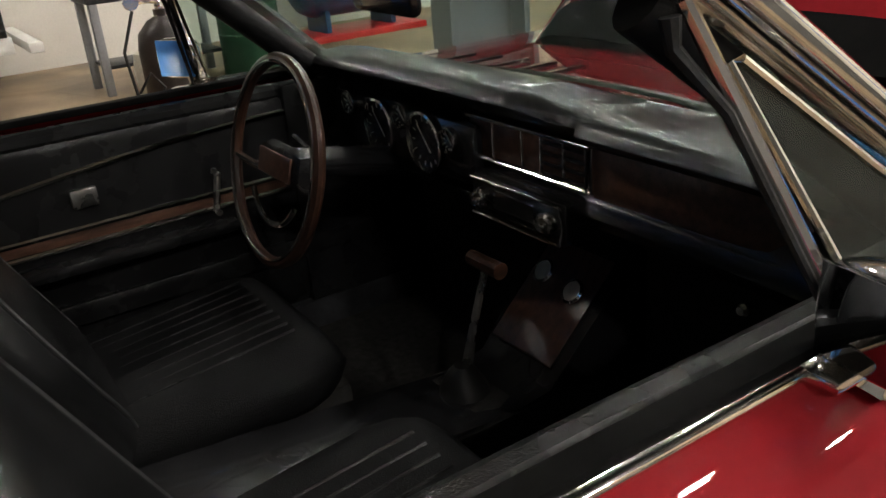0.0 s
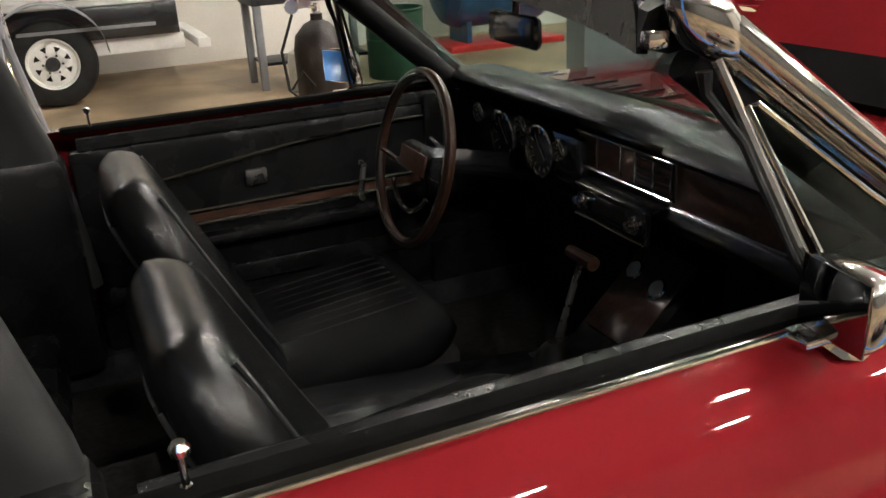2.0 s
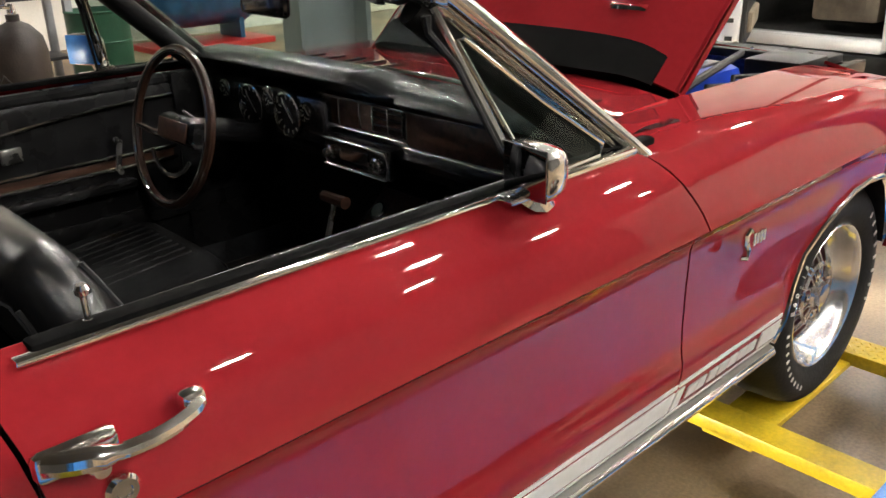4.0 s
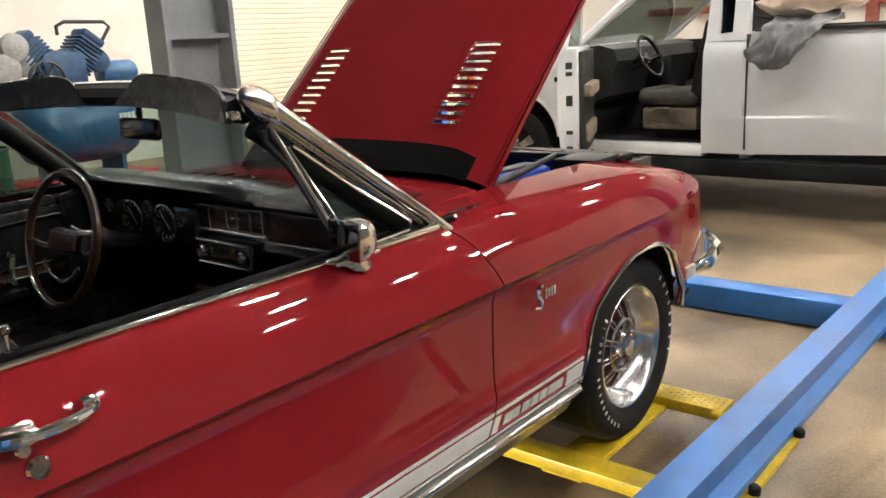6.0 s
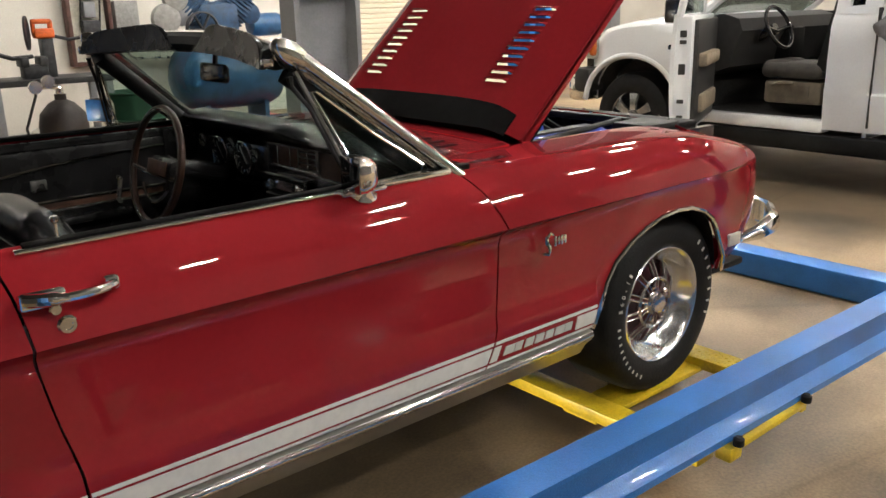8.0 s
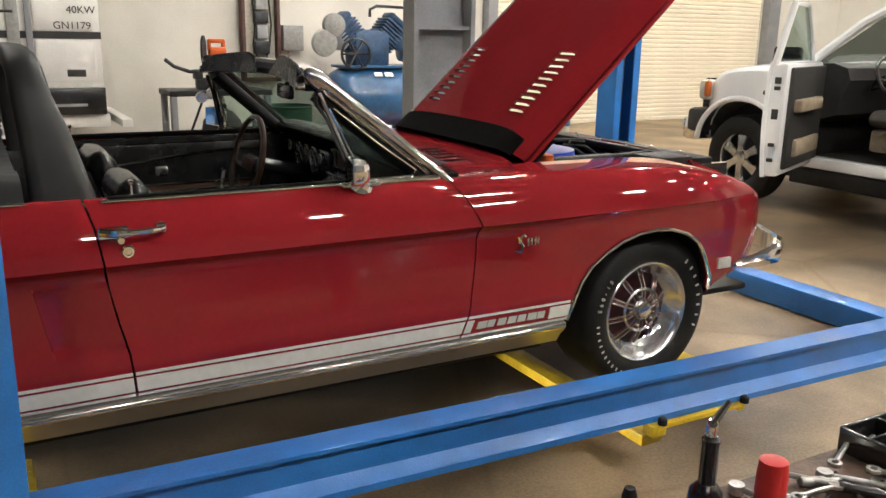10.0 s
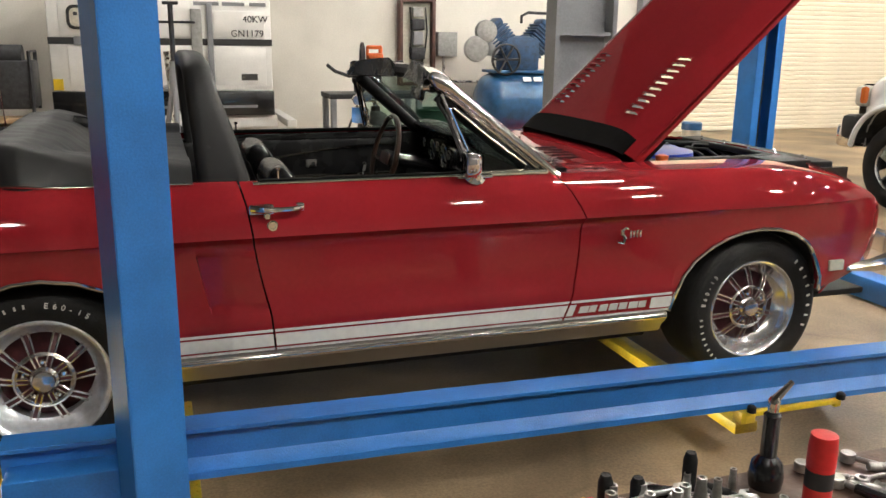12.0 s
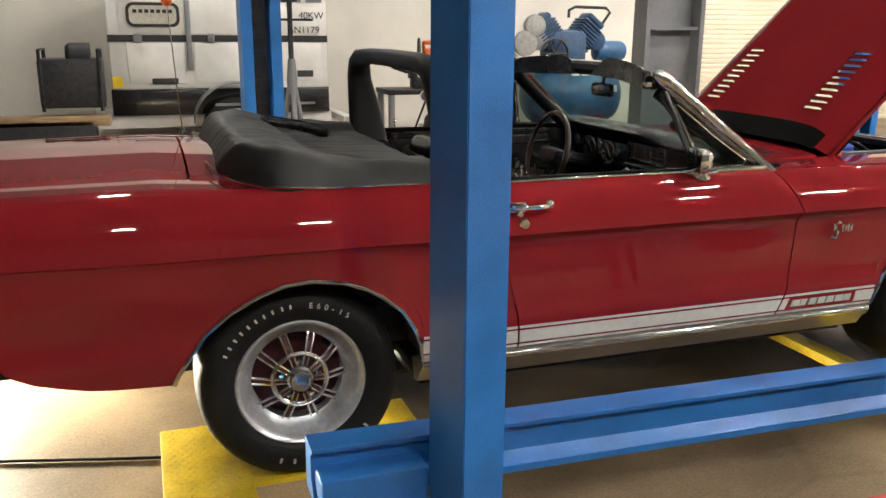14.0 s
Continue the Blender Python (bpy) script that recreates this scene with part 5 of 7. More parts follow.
# ---- wheels ----
def wheel(x, sgn, rim_mat, face, turn=0.0):
    w = new("wheel")
    w.parent = car
    m = at(x, sgn * 0.80, 0.33) @ (TO_NEG_Y if sgn < 0 else TO_NEG_Y.inverted()) @ Matrix.Rotation(radians(turn), 4, "Z")
    bm = bm_new()
    lathe(bm, [(0.205, 0.010), (0.222, 0.026), (0.250, 0.036), (0.285, 0.034), (0.308, 0.022), (0.319, 0.010), (0.327, -0.02), (0.329, -0.09), (0.327, -0.19), (0.315, -0.225), (0.25, -0.245), (0.205, -0.22)], 56, m, cap=False)
    part("tyre", bm, RUBBER, w)
    bm = bm_new()
    lathe(bm, [(0.213, 0.006), (0.214, 0.016), (0.208, 0.022), (0.199, 0.017), (0.190, 0.0), (0.176, -0.030), (0.160, -0.046), (0.152, -0.052), (0.150, -0.17), (0.205, -0.18)], 56, m, cap=False)
    part("rim", bm, rim_mat, w, "deep polished wheel rim")
    for k in range(10):
        mm = m @ Matrix.Rotation(2 * math.pi * k / 10, 4, "Z")
        bm = bm_new()
        for s in (-1, 1):
            tube(bm, [mm @ Vector((0.048, s * 0.0075, -0.010)), mm @ Vector((0.090, s * 0.0085, -0.014)), mm @ Vector((0.158, s * 0.0105, -0.050))], [0.0036, 0.0038, 0.0044], 6)
        part("spoke", bm, face, w, "slim twin-ribbed alloy spoke")
        bm = bm_new()
        rings = [[bm.verts.new(mm @ Vector((r, y, z + dz))) for y, dz in ((-hw, -0.003), (hw, -0.003), (hw, -0.014), (-hw, -0.014))] for r, hw, z in ((0.048, 0.0075, -0.010), (0.090, 0.0085, -0.014), (0.158, 0.0105, -0.050))]
        for q0, q1 in zip(rings, rings[1:]):
            ring_between(bm, q0, q1)
        bm.faces.new(rings[0]), bm.faces.new(rings[-1])
        part("spoke_web", bm, MAROON, w, "dark maroon groove of the spoke")
    bm = bm_new()
    lathe(bm, [(0.092, -0.030), (0.096, -0.014), (0.088, -0.008), (0.080, -0.014), (0.078, -0.030)], 40, m, cap=False)
    part("spoke_ring", bm, face, w, "alloy ring joining the spokes")
    bm = bm_new()
    lathe(bm, [(0.05, -0.035), (0.045, -0.012), (0.036, -0.004), (0.033, 0.010), (0.022, 0.014)], 28, m)
    part("hub_cap", bm, face, w, "round alloy centre cap")
    for k in range(5):
        bm = bm_new()
        a = 2 * math.pi * k / 5 + 0.3
        lathe(bm, [(0.010, -0.030), (0.010, -0.008), (0.005, -0.004)], 6, m @ Matrix.Rotation(a, 4, "Z") @ at(0.064, 0, 0))
        part("lug_nut", bm, CHROME, w)
    bm = bm_new()
    lathe(bm, [(0.03, -0.10), (0.155, -0.095), (0.155, -0.12), (0.03, -0.12)], 32, m)
    part("brake_disc", bm, MAROON, w, "dull red brake drum behind the spokes")
    for a0, n, st, big in ((152, 8, 6.2, 0.9), (102, 2, 5.6, 0.9), (-40, 8, 9.6, 1.15)):
        for k in range(n):
            a = radians(a0 - st * k)
            mm = m @ Matrix.Rotation(a, 4, "Z") @ at(0.268, 0, 0.0368)
            bm = bm_new()
            box(bm, (0, 0, 0), (0.015 * big, 0.007 * big, 0.002), m=mm)
            part("tyre_mark", bm, PALELETTER, w)
    for k, ch in enumerate("E60-15"):
        me = text_mesh(ch, 0.026, 0.001)
        me.materials.append(PALELETTER)
        o = new("size_letter", me)
        o.parent = w
        a = radians(82 - 5.4 * k)
        o.matrix_world = m @ Matrix.Rotation(a - math.pi / 2, 4, "Z") @ at(-0.009, 0.259, 0.0375)

for sgn in (-1, 1):
    wheel(2.743, sgn, RIMPOLISH, SPOKE, 88)
    wheel(0.0, sgn, GREYALLOY, SPOKE)

# ---- four-post lift ----
lift = thing("car_lift", "blue four-post car lift with yellow wheel trays", "car lift")

def lift_post(x, y, s, turn=0):
    """An open steel channel; s: the side its back faces."""
    p = new("post")
    p.parent = lift
    bm = bm_new()
    w, d, t, top = (0.215, 0.20, 0.012, 2.25) if y > 0 else (0.17, 0.165, 0.012, 2.25) if x > 1 else (0.14, 0.15, 0.010, 2.25)
    a, b, f = w / 2, d / 2, 0.28 * w
    c = [(-a, b), (a, b), (a, -b), (a - f, -b), (a - f, -b + t), (a - t, -b + t), (a - t, b - t), (-a + t, b - t), (-a + t, -b + t), (-a + f, -b + t), (-a + f, -b), (-a, -b)]
    prism(bm, [(x + u, y + s * v) for u, v in c], top - FLOOR, at(0, 0, FLOOR))
    es = [e for e in bm.edges if abs(e.verts[0].co.z - e.verts[1].co.z) > 1]
    bmesh.ops.bevel(bm, geom=es, offset=0.003, segments=2, affect="EDGES")
    part("channel", bm, BLUE, p)
    bm = bm_new()
    box(bm, (x, y, FLOOR + 0.009), (0.34, 0.32, 0.018), 0.004)
    part("base_plate", bm, BLUE, p)
    for a in (-0.14, 0.14):
        for b in (-0.13, 0.13):
            bm = bm_new()
            lathe(bm, [(0.014, FLOOR + 0.018), (0.014, FLOOR + 0.030), (0.008, FLOOR + 0.030), (0.008, FLOOR + 0.045)], 6, at(x + a, y + b, 0))
            part("anchor_bolt", bm, STEEL, p)
    bm = bm_new()
    box(bm, (x, y - s * 0.005, 1.0), (0.075, 0.012, 2.1))
    lad = part("lock_ladder", bm, DARKIRON, p)
    for k in range(16):
        bm = bm_new()
        box(bm, (x, y - s * 0.018, 0.1 + 0.13 * k), (0.06, 0.012, 0.055))
        part("rung", bm, DARKIRON, lad)
    bm = bm_new()
    box(bm, (x, y, top + 0.006), (w + 0.02, d + 0.02, 0.012), 0.003)
    part("cap", bm, BLUE, p)
    p.matrix_world = at(x, y, 0) @ Matrix.Rotation(radians(turn), 4, "Z") @ at(-x, -y, 0)
    return p

pn = lift_post(4.56, -1.525, -1)
lift_post(0.333, -1.437, -1, 18)
lift_post(0.22, 1.52, 1)
lift_post(4.56, 1.56, 1)
bm = bm_new()
lathe(bm, [(0.024, 0), (0.024, 0.012), (0.014, 0.014)], 6, at(4.475, -1.525, 1.0) @ Matrix.Rotation(radians(-90), 4, "Y"))
part("warning_sticker", bm, REDCAP, pn, "small red warning sticker")
bm = bm_new()
box(bm, (4.44, -1.40, 0.10), (0.12, 0.12, 0.14), 0.03)
lathe(bm, [(0.07, -0.03), (0.07, 0.03)], 20, at(4.40, -1.38, 0.17) @ TO_NEG_Y)
part("pulley", bm, RUST, lift, "rust-red cable pulley at the post foot")

def side_rail(y0, y1, x0, x1, s):
    bm = bm_new()
    zt, hgt, wid = 0.342, 0.155, 0.10
    sec = [(0.0, zt), (-wid, zt), (-wid, zt - 0.012), (-wid + 0.028, zt - 0.026), (-wid + 0.028, zt - 0.100), (-wid + 0.002, zt - 0.130), (-wid - 0.004, zt - 0.134), (-wid - 0.004, zt - hgt), (0.0, zt - hgt)]
    rings = []
    for t in span(0, 1, 9):
        x, y = x0 + (x1 - x0) * t, y0 + (y1 - y0) * t
        rings.append([bm.verts.new((x, s * (y + a), z - 0.030 * t)) for a, z in sec])
    for a, b in zip(rings, rings[1:]):
        ring_between(bm, a, b)
    bm.faces.new(rings[0]), bm.faces.new(rings[-1])
    r = part("side_rail", bm, BLUE, lift, "scuffed blue steel side rail", 20)
    return r

side_rail(-1.205, -1.30, -0.06, 4.30, 1)
side_rail(-1.225, -1.30, -0.06, 4.30, -1)
bm = bm_new()
box(bm, (4.56, 0, -0.045), (0.16, 2.80, 0.14), 0.012)
part("cross_beam", bm, BLUE, lift)
bm = bm_new()
box(bm, (0.10, -1.31, 0.19), (0.30, 0.13, 0.18), 0.012)
part("carriage", bm, BLUE, lift)
bm = bm_new()
box(bm, (0.0, 1.31, 0.20), (0.30, 0.14, 0.18), 0.012)
part("carriage", bm, BLUE, lift)

def diamond_plate(bm, x0, x1, y0, y1, z):
    k = 0
    y = y0 + 0.02
    while y < y1:
        x = x0 + 0.015 + (0.014 if k % 2 else 0)
        i = 0
        while x < x1 - 0.01:
            a = 0.8 if (i + k) % 2 else -0.8
            dx, dy = 0.010 * math.cos(a), 0.010 * math.sin(a)
            nx, ny = -0.0028 * math.sin(a), 0.0028 * math.cos(a)
            q = [bm.verts.new(p) for p in ((x - dx, y - dy, z), (x + nx, y + ny, z), (x + dx, y + dy, z), (x - nx, y - ny, z))]
            top = bm.verts.new((x, y, z + 0.003))
            for j in range(4):
                bm.faces.new((q[j], q[(j + 1) % 4], top))
            x += 0.028
            i += 1
        y += 0.022
        k += 1

def tray_bar(x0, x1, y0, y1, z, plate):
    bm = bm_new()
    box(bm, ((x0 + x1) / 2, (y0 + y1) / 2, z - 0.022), (x1 - x0, y1 - y0, 0.044), 0.005)
    t = part("tray_bar", bm, YELLOW, lift)
    if plate:
        bm = bm_new()
        diamond_plate(bm, x0, x1, y0, y1, z + 0.0005)
        part("tread_pattern", bm, YELLOW, t)
    return t

for s in (-1, 1):
    y0, y1 = sorted((s * 0.12, s * 1.21))
    tray_bar(2.395, 2.495, y0, y1, 0.03, False)
    y0, y1 = sorted((s * 0.12, s * 1.03))
    tray_bar(3.03, 3.15, y0, y1, 0.03, True)
    y0, y1 = sorted((s * 0.40, s * 1.20))
    tray_bar(-0.45, -0.17, y0, y1, 0.03, True)
    tray_bar(0.28, 0.46, y0, y1, 0.03, True)
    for x0, x1 in ((2.395, 3.15), (-0.45, 0.46)):
        bm = bm_new()
        box(bm, ((x0 + x1) / 2, s * 0.74, -0.012), (x1 - x0, 0.15, 0.02), 0.004)
        part("tray_floor", bm, YELLOW, lift)
    bm = bm_new()
    box(bm, (2.50, s * 1.375, 0.160), (0.40, 0.022, 0.018), 0.003)
    box(bm, (2.30, s * 1.362, 0.148), (0.06, 0.05, 0.042), 0.004)
    box(bm, (2.69, s * 1.368, 0.155), (0.03, 0.035, 0.030), 0.003)
    part("tray_bracket", bm, YELLOW, lift)
    for x in (2.31, 2.70):
        bm = bm_new()
        lathe(bm, [(0.016, 0.0), (0.016, 0.02), (0.010, 0.026)], 14, at(x, s * 1.385, 0.170))
        part("rubber_bolt", bm, RUBBER, lift)

# ---- white pickup truck ----
truck = thing("pickup_truck", "white pickup truck with its driver door open", "pickup truck")
TX, TW = 6.88, 1.98                     # near side and width; it faces +y
def wheel_arch(yc, r, h):
    """Lower edge of the bodywork over a wheel, as (y, z)."""
    return [(yc - r * math.cos(a), 0.40 + h * math.sin(a)) for a in span(0.06, math.pi - 0.06, 19)]
TB = [(-2.35, 0.42), (-1.90, 0.42)] + wheel_arch(-1.36, 0.53, 0.44) + [(-0.82, 0.40), (0.30, 0.36)]
TF = [(1.75, 0.36), (1.905, 0.40)] + wheel_arch(2.47, 0.53, 0.45) + [(3.005, 0.42), (3.15, 0.45)]

def truck_skin(ys, top, bottom, s):
    def f(y, t):
        zb, zt = curve_at(bottom, y), curve_at(top, y)
        z = zb + (zt - zb) * t
        bulge = 0.035 * math.sin(min(1, max(0, (z - 0.3) / 0.95)) * math.pi * 0.85)
        crown = 0.05 * max(0, t - 0.9) / 0.1
        nose_in = 0.30 * max(0, (y - 2.45) / 0.7) ** 2.2
        step = 0.014 if z < 0.66 else 0.0
        x = TX + 0.035 - bulge + crown + nose_in - step
        return Vector((x if s < 0 else 2 * TX + TW - x, y, z))
    bm = bm_new()
    grid(bm, f, ys, [0, 0.12, 0.24, 0.30, 0.32, 0.45, 0.6, 0.75, 0.87, 0.94, 1.0], 0.02, (-s, 0, 0))
    return bm

for s in (-1, 1):
    ys = sorted(set(span(-2.35, -1.79, 5) + [y for y, z in TB] + span(-0.92, 0.25, 8)))
    part("bed_side", truck_skin(ys, [(-2.35, 1.30), (0.25, 1.30)], TB, s), TRUCKWHITE, truck)
    ys = sorted(set([y for y, z in TF] + span(1.76, 1.95, 3) + span(2.9, 3.15, 5)))
    part("front_fender", truck_skin(ys, [(1.75, 1.20), (2.3, 1.19), (2.6, 1.16), (2.85, 1.11), (3.0, 1.05), (3.10, 0.98), (3.15, 0.92)], TF, s), TRUCKWHITE, truck)
    ys = span(0.29, 0.62, 5)
    part("cab_corner", truck_skin(ys, [(0.29, 1.26), (0.62, 1.26)], [(0.2, 0.36), (0.7, 0.36)], s), TRUCKWHITE, truck)
    xo = TX + 0.045 if s < 0 else TX + TW - 0.045
    bm = bm_new()
    for pts, w in (([(0.33, 1.70), (0.75, 1.765), (1.05, 1.745), (1.35, 1.58), (1.80, 1.22)], 0.042),):
        tube(bm, [(xo - s * 0.10 * max(0, (z - 1.25) / 0.5) * 1.0, y, z) for y, z in pts], w, 8)
    part("cab_frame", bm, TRUCKWHITE, truck)
    bm = bm_new()
    box(bm, (xo - s * 0.03, 1.17, 0.375), (0.14, 1.12, 0.10), 0.02)
    part("door_sill", bm, TRUCKWHITE, truck)
    bm = bm_new()
    box(bm, (xo - s * 0.02, 0.52, 0.245), (0.16, 2.60, 0.14), 0.02)
    part("running_board", bm, BLACKPLASTIC, truck, "black running board under the cab")
    lean = lambda y, z, o: Vector((xo - s * (o + 0.22 * max(0, z - 1.25)), y, z))
    bm = bm_new()
    edge = [(0.27, 1.235), (0.615, 1.235), (0.605, 1.60), (0.625, 1.765), (0.40, 1.765), (0.30, 1.70)]
    hole = [(0.405, 1.30), (0.515, 1.29), (0.515, 1.52), (0.51, 1.64), (0.44, 1.65), (0.41, 1.62)]
    loops = [[bm.verts.new(lean(y, z, o)) for y, z in q] for q, o in ((edge, 0.045), (edge, 0.0), (hole, 0.002), (hole, 0.045))]
    for a, b in zip(loops, loops[1:] + loops[:1]):
        ring_between(bm, a, b)
    bmesh.ops.recalc_face_normals(bm, faces=bm.faces)
    part("rear_pillar", bm, TRUCKWHITE, truck)
    # black panel added inside, in place of cab shade, so the window reads dark
    bm = bm_new()
    box(bm, (xo - s * 0.20, 0.47, 1.36), (0.02, 0.26, 0.76), 0.006)
    part("window_backing", bm, BLACKPLASTIC, truck)
    bm = bm_new()
    box(bm, (xo - s * 0.075, 0.46, 1.46), (0.010, 0.16, 0.40), 0.004)
    part("corner_window", bm, TINTGLASS, truck, "narrow dark rear side window")
    bm = bm_new()
    box(bm, (xo - s * 0.13, 3.05, 0.92), (0.16, 0.14, 0.20), 0.04)
    part("headlight", bm, PALE, truck, "clear headlight")
    bm = bm_new()
    box(bm, (xo - s * 0.075, 3.01, 0.93), (0.07, 0.07, 0.17), 0.03)
    part("turn_signal", bm, AMBER, truck, "amber turn signal")
    for yw in (-1.36, 2.47):
        w = new("wheel")
        w.parent = truck
        m = at(TX + 0.05 if s < 0 else TX + TW - 0.05, yw, FLOOR + 0.42) @ Matrix.Rotation(radians(90) * s, 4, "Y") @ Matrix.Scale(1.06, 4)
        bm = bm_new()
        lathe(bm, [(0.22, -0.01), (0.25, 0.008), (0.33, 0.010), (0.375, -0.01), (0.395, -0.05), (0.395, -0.20), (0.36, -0.24), (0.22, -0.24)], 44, m, cap=False)
        part("tyre", bm, RUBBER, w)
        bm = bm_new()
        lathe(bm, [(0.228, -0.012), (0.222, 0.0), (0.21, -0.02), (0.20, -0.10)], 40, m, cap=False)
        for k in range(6):
            mm = m @ Matrix.Rotation(2 * math.pi * k / 6, 4, "Z")
            rings = []
            for r, wd, z in ((0.05, 0.040, -0.012), (0.12, 0.036, -0.008), (0.205, 0.052, -0.020)):
                rings.append([bm.verts.new(mm @ Vector(p)) for p in ((r, -wd, z - 0.02), (r, -wd * 0.8, z), (r, wd * 0.8, z), (r, wd, z - 0.02))])
            for a, b in zip(rings, rings[1:]):
                ring_between(bm, a, b)
        lathe(bm, [(0.07, -0.03), (0.065, -0.004), (0.03, 0.0)], 24, m)
        part("rim", bm, ALLOY, w, "six-spoke alloy rim")
        bm = bm_new()
        lathe(bm, [(0.02, -0.10), (0.21, -0.10), (0.21, -0.13)], 28, m)
        part("brake", bm, DARKIRON, w)
    for tab in (TB[1:-1], TF[1:-1]):
        bm = bm_new()
        pts = [(y, max(0.45, z) + 0.01) for y, z in tab]
        x0 = TX + 0.04 if s < 0 else TX + TW - 0.04
        grid(bm, lambda i, u: Vector((x0 - s * u, pts[i][0], pts[i][1])), list(range(len(pts))), [0.0, 0.2, 0.36], 0.01, (0, 0, 1))
        box(bm, (x0 - s * 0.38, (pts[0][0] + pts[-1][0]) / 2, 0.5), (0.02, 0.95, 0.7))
        part("wheel_well", bm, DARKIRON, truck)

for y, z0, z1 in ((0.268, 0.40, 1.28),):
    for x in (TX + 0.02, TX + TW - 0.02):
        bm = bm_new()
        box(bm, (x, y, (z0 + z1) / 2), (0.055, 0.012, z1 - z0))
        part("bed_gap", bm, GREYPLASTIC, truck)
for tab, zz in ((TB[2:-2], 0), (TF[2:-1], 0)):
    for s in (-1, 1):
        bm = bm_new()
        xx = TX + 0.012 if s < 0 else TX + TW - 0.012
        tube(bm, [(xx, y, max(0.42, z) + 0.025) for y, z in tab], 0.028, 8, flat=1.0)
        part("arch_flare", bm, TRUCKWHITE, truck)
XC = TX + TW / 2
bm = bm_new()
grid(bm, lambda u, y: Vector((XC + u * (TW / 2 - 0.10 - 0.28 * max(0, (y - 2.45) / 0.7) ** 2.2), y, curve_at([(1.75, 1.20), (2.3, 1.19), (2.6, 1.165), (2.85, 1.115), (3.0, 1.055), (3.10, 0.985), (3.15, 0.925)], y) + 0.05 * (1 - u * u))), span(-1, 1, 13), span(1.75, 3.15, 12), 0.02, (0, 0, -1))
part("hood", bm, TRUCKWHITE, truck)
bm = bm_new()
box(bm, (XC, 3.17, 0.86), (1.45, 0.10, 0.34), 0.03)
part("grille", bm, BLACK, truck)
bm = bm_new()
box(bm, (XC, 3.20, 0.52), (1.80, 0.22, 0.24), 0.05)
part("front_bumper", bm, CHROME, truck, "chrome front bumper")
for s in (-1, 1):
    bm = bm_new()
    box(bm, (XC + s * 0.86, 3.06, 0.62), (0.26, 0.20, 0.24), 0.05)
    part("bumper_end", bm, GREYPLASTIC, truck, "dark grey plastic bumper end")
bm = bm_new()
grid(bm, lambda u, y: Vector((XC + u * (0.845 - 0.02 * u * u), y, 1.765 - 0.10 * abs(u) ** 6 + 0.03 * (1 - u * u) - 0.06 * max(0, (y - 0.9) / 0.3) ** 2)), span(-1, 1, 15), span(0.36, 1.12, 8), 0.03, (0, 0, -1))
part("roof", bm, TRUCKWHITE, truck)
bm = bm_new()
grid(bm, lambda u, v: Vector((XC + u * (0.86 - 0.06 * v), 1.80 - 0.72 * v + 0.06 * (1 - u * u), 1.22 + 0.51 * v)), span(-1, 1, 9), span(0, 1, 5), 0.006, (0, -1, 0))
g = part("windshield", bm, TRUCKGLASS, truck, "green-tinted windshield")
g.visible_shadow = False
bm = bm_new()
box(bm, (XC, 0.335, 1.47), (1.55, 0.008, 0.40), 0.003)
g = part("rear_window", bm, TINTGLASS, truck, "dark tinted rear cab window")
g.visible_shadow = False
bm = bm_new()
box(bm, (XC, 0.32, 0.78), (1.80, 0.03, 0.95))
part("cab_back", bm, TRUCKWHITE, truck)
bm = bm_new()
box(bm, (XC, 1.1, 0.40), (1.78, 1.6, 0.05))
box(bm, (XC, 1.80, 0.80), (1.76, 0.06, 0.80))
part("cab_floor", bm, CARPET, truck)
bm = bm_new()
rings = [[bm.verts.new((x, y, z)) for y, z in ((1.80, 1.22), (1.60, 1.24), (1.46, 1.20), (1.42, 1.10), (1.48, 0.98), (1.52, 0.80), (1.80, 0.70))] for x in span(TX + 0.12, TX + TW - 0.12, 5)]
for a, b in zip(rings, rings[1:]):
    ring_between(bm, a, b)
bm.faces.new(rings[0]), bm.faces.new(rings[-1])
part("dashboard", bm, GREYPLASTIC, truck)
part("passenger_door", truck_skin(span(0.63, 1.74, 7), [(0.6, 1.24), (1.8, 1.22)], [(0.6, 0.37), (1.8, 0.37)], 1), TRUCKWHITE, truck)
bm = bm_new()
box(bm, (TX + TW - 0.11, 1.18, 0.82), (0.05, 1.10, 0.82), 0.02)
part("passenger_door_lining", bm, BLACKPLASTIC, truck)
bm = bm_new()
box(bm, (XC, 0.36, 0.86), (1.74, 0.03, 0.84), 0.01)
part("cab_back_lining", bm, BLACKPLASTIC, truck)
bm = bm_new()
box(bm, (TX + 0.98, 1.05, 0.66), (0.22, 0.80, 0.30), 0.04)
box(bm, (TX + 0.98, 1.44, 0.86), (0.26, 0.16, 0.50), 0.03)
part("centre_console", bm, BLACKPLASTIC, truck)
bm = bm_new()
tube(bm, [(TX + 0.56, 1.40, 1.04), (TX + 0.74, 1.30, 1.12)], 0.010, 6)
part("gear_stalk", bm, BLACK, truck)
bm = bm_new()
box(bm, (XC, 1.20, 1.66), (0.24, 0.03, 0.07), 0.012)
part("interior_mirror", bm, BLACK, truck)
bm = bm_new()
swt = at(TX + 0.50, 1.30, 1.12) @ Matrix.Rotation(radians(65), 4, "X")
tube(bm, [swt @ Vector((0.185 * math.cos(a), 0.185 * math.sin(a), 0)) for a in [2 * math.pi * i / 30 for i in range(30)]], 0.016, 8, closed=True)
tube(bm, [swt @ Vector((-0.18, 0, 0)), swt @ Vector((0, -0.02, -0.03)), swt @ Vector((0.18, 0, 0))], 0.016, 8)
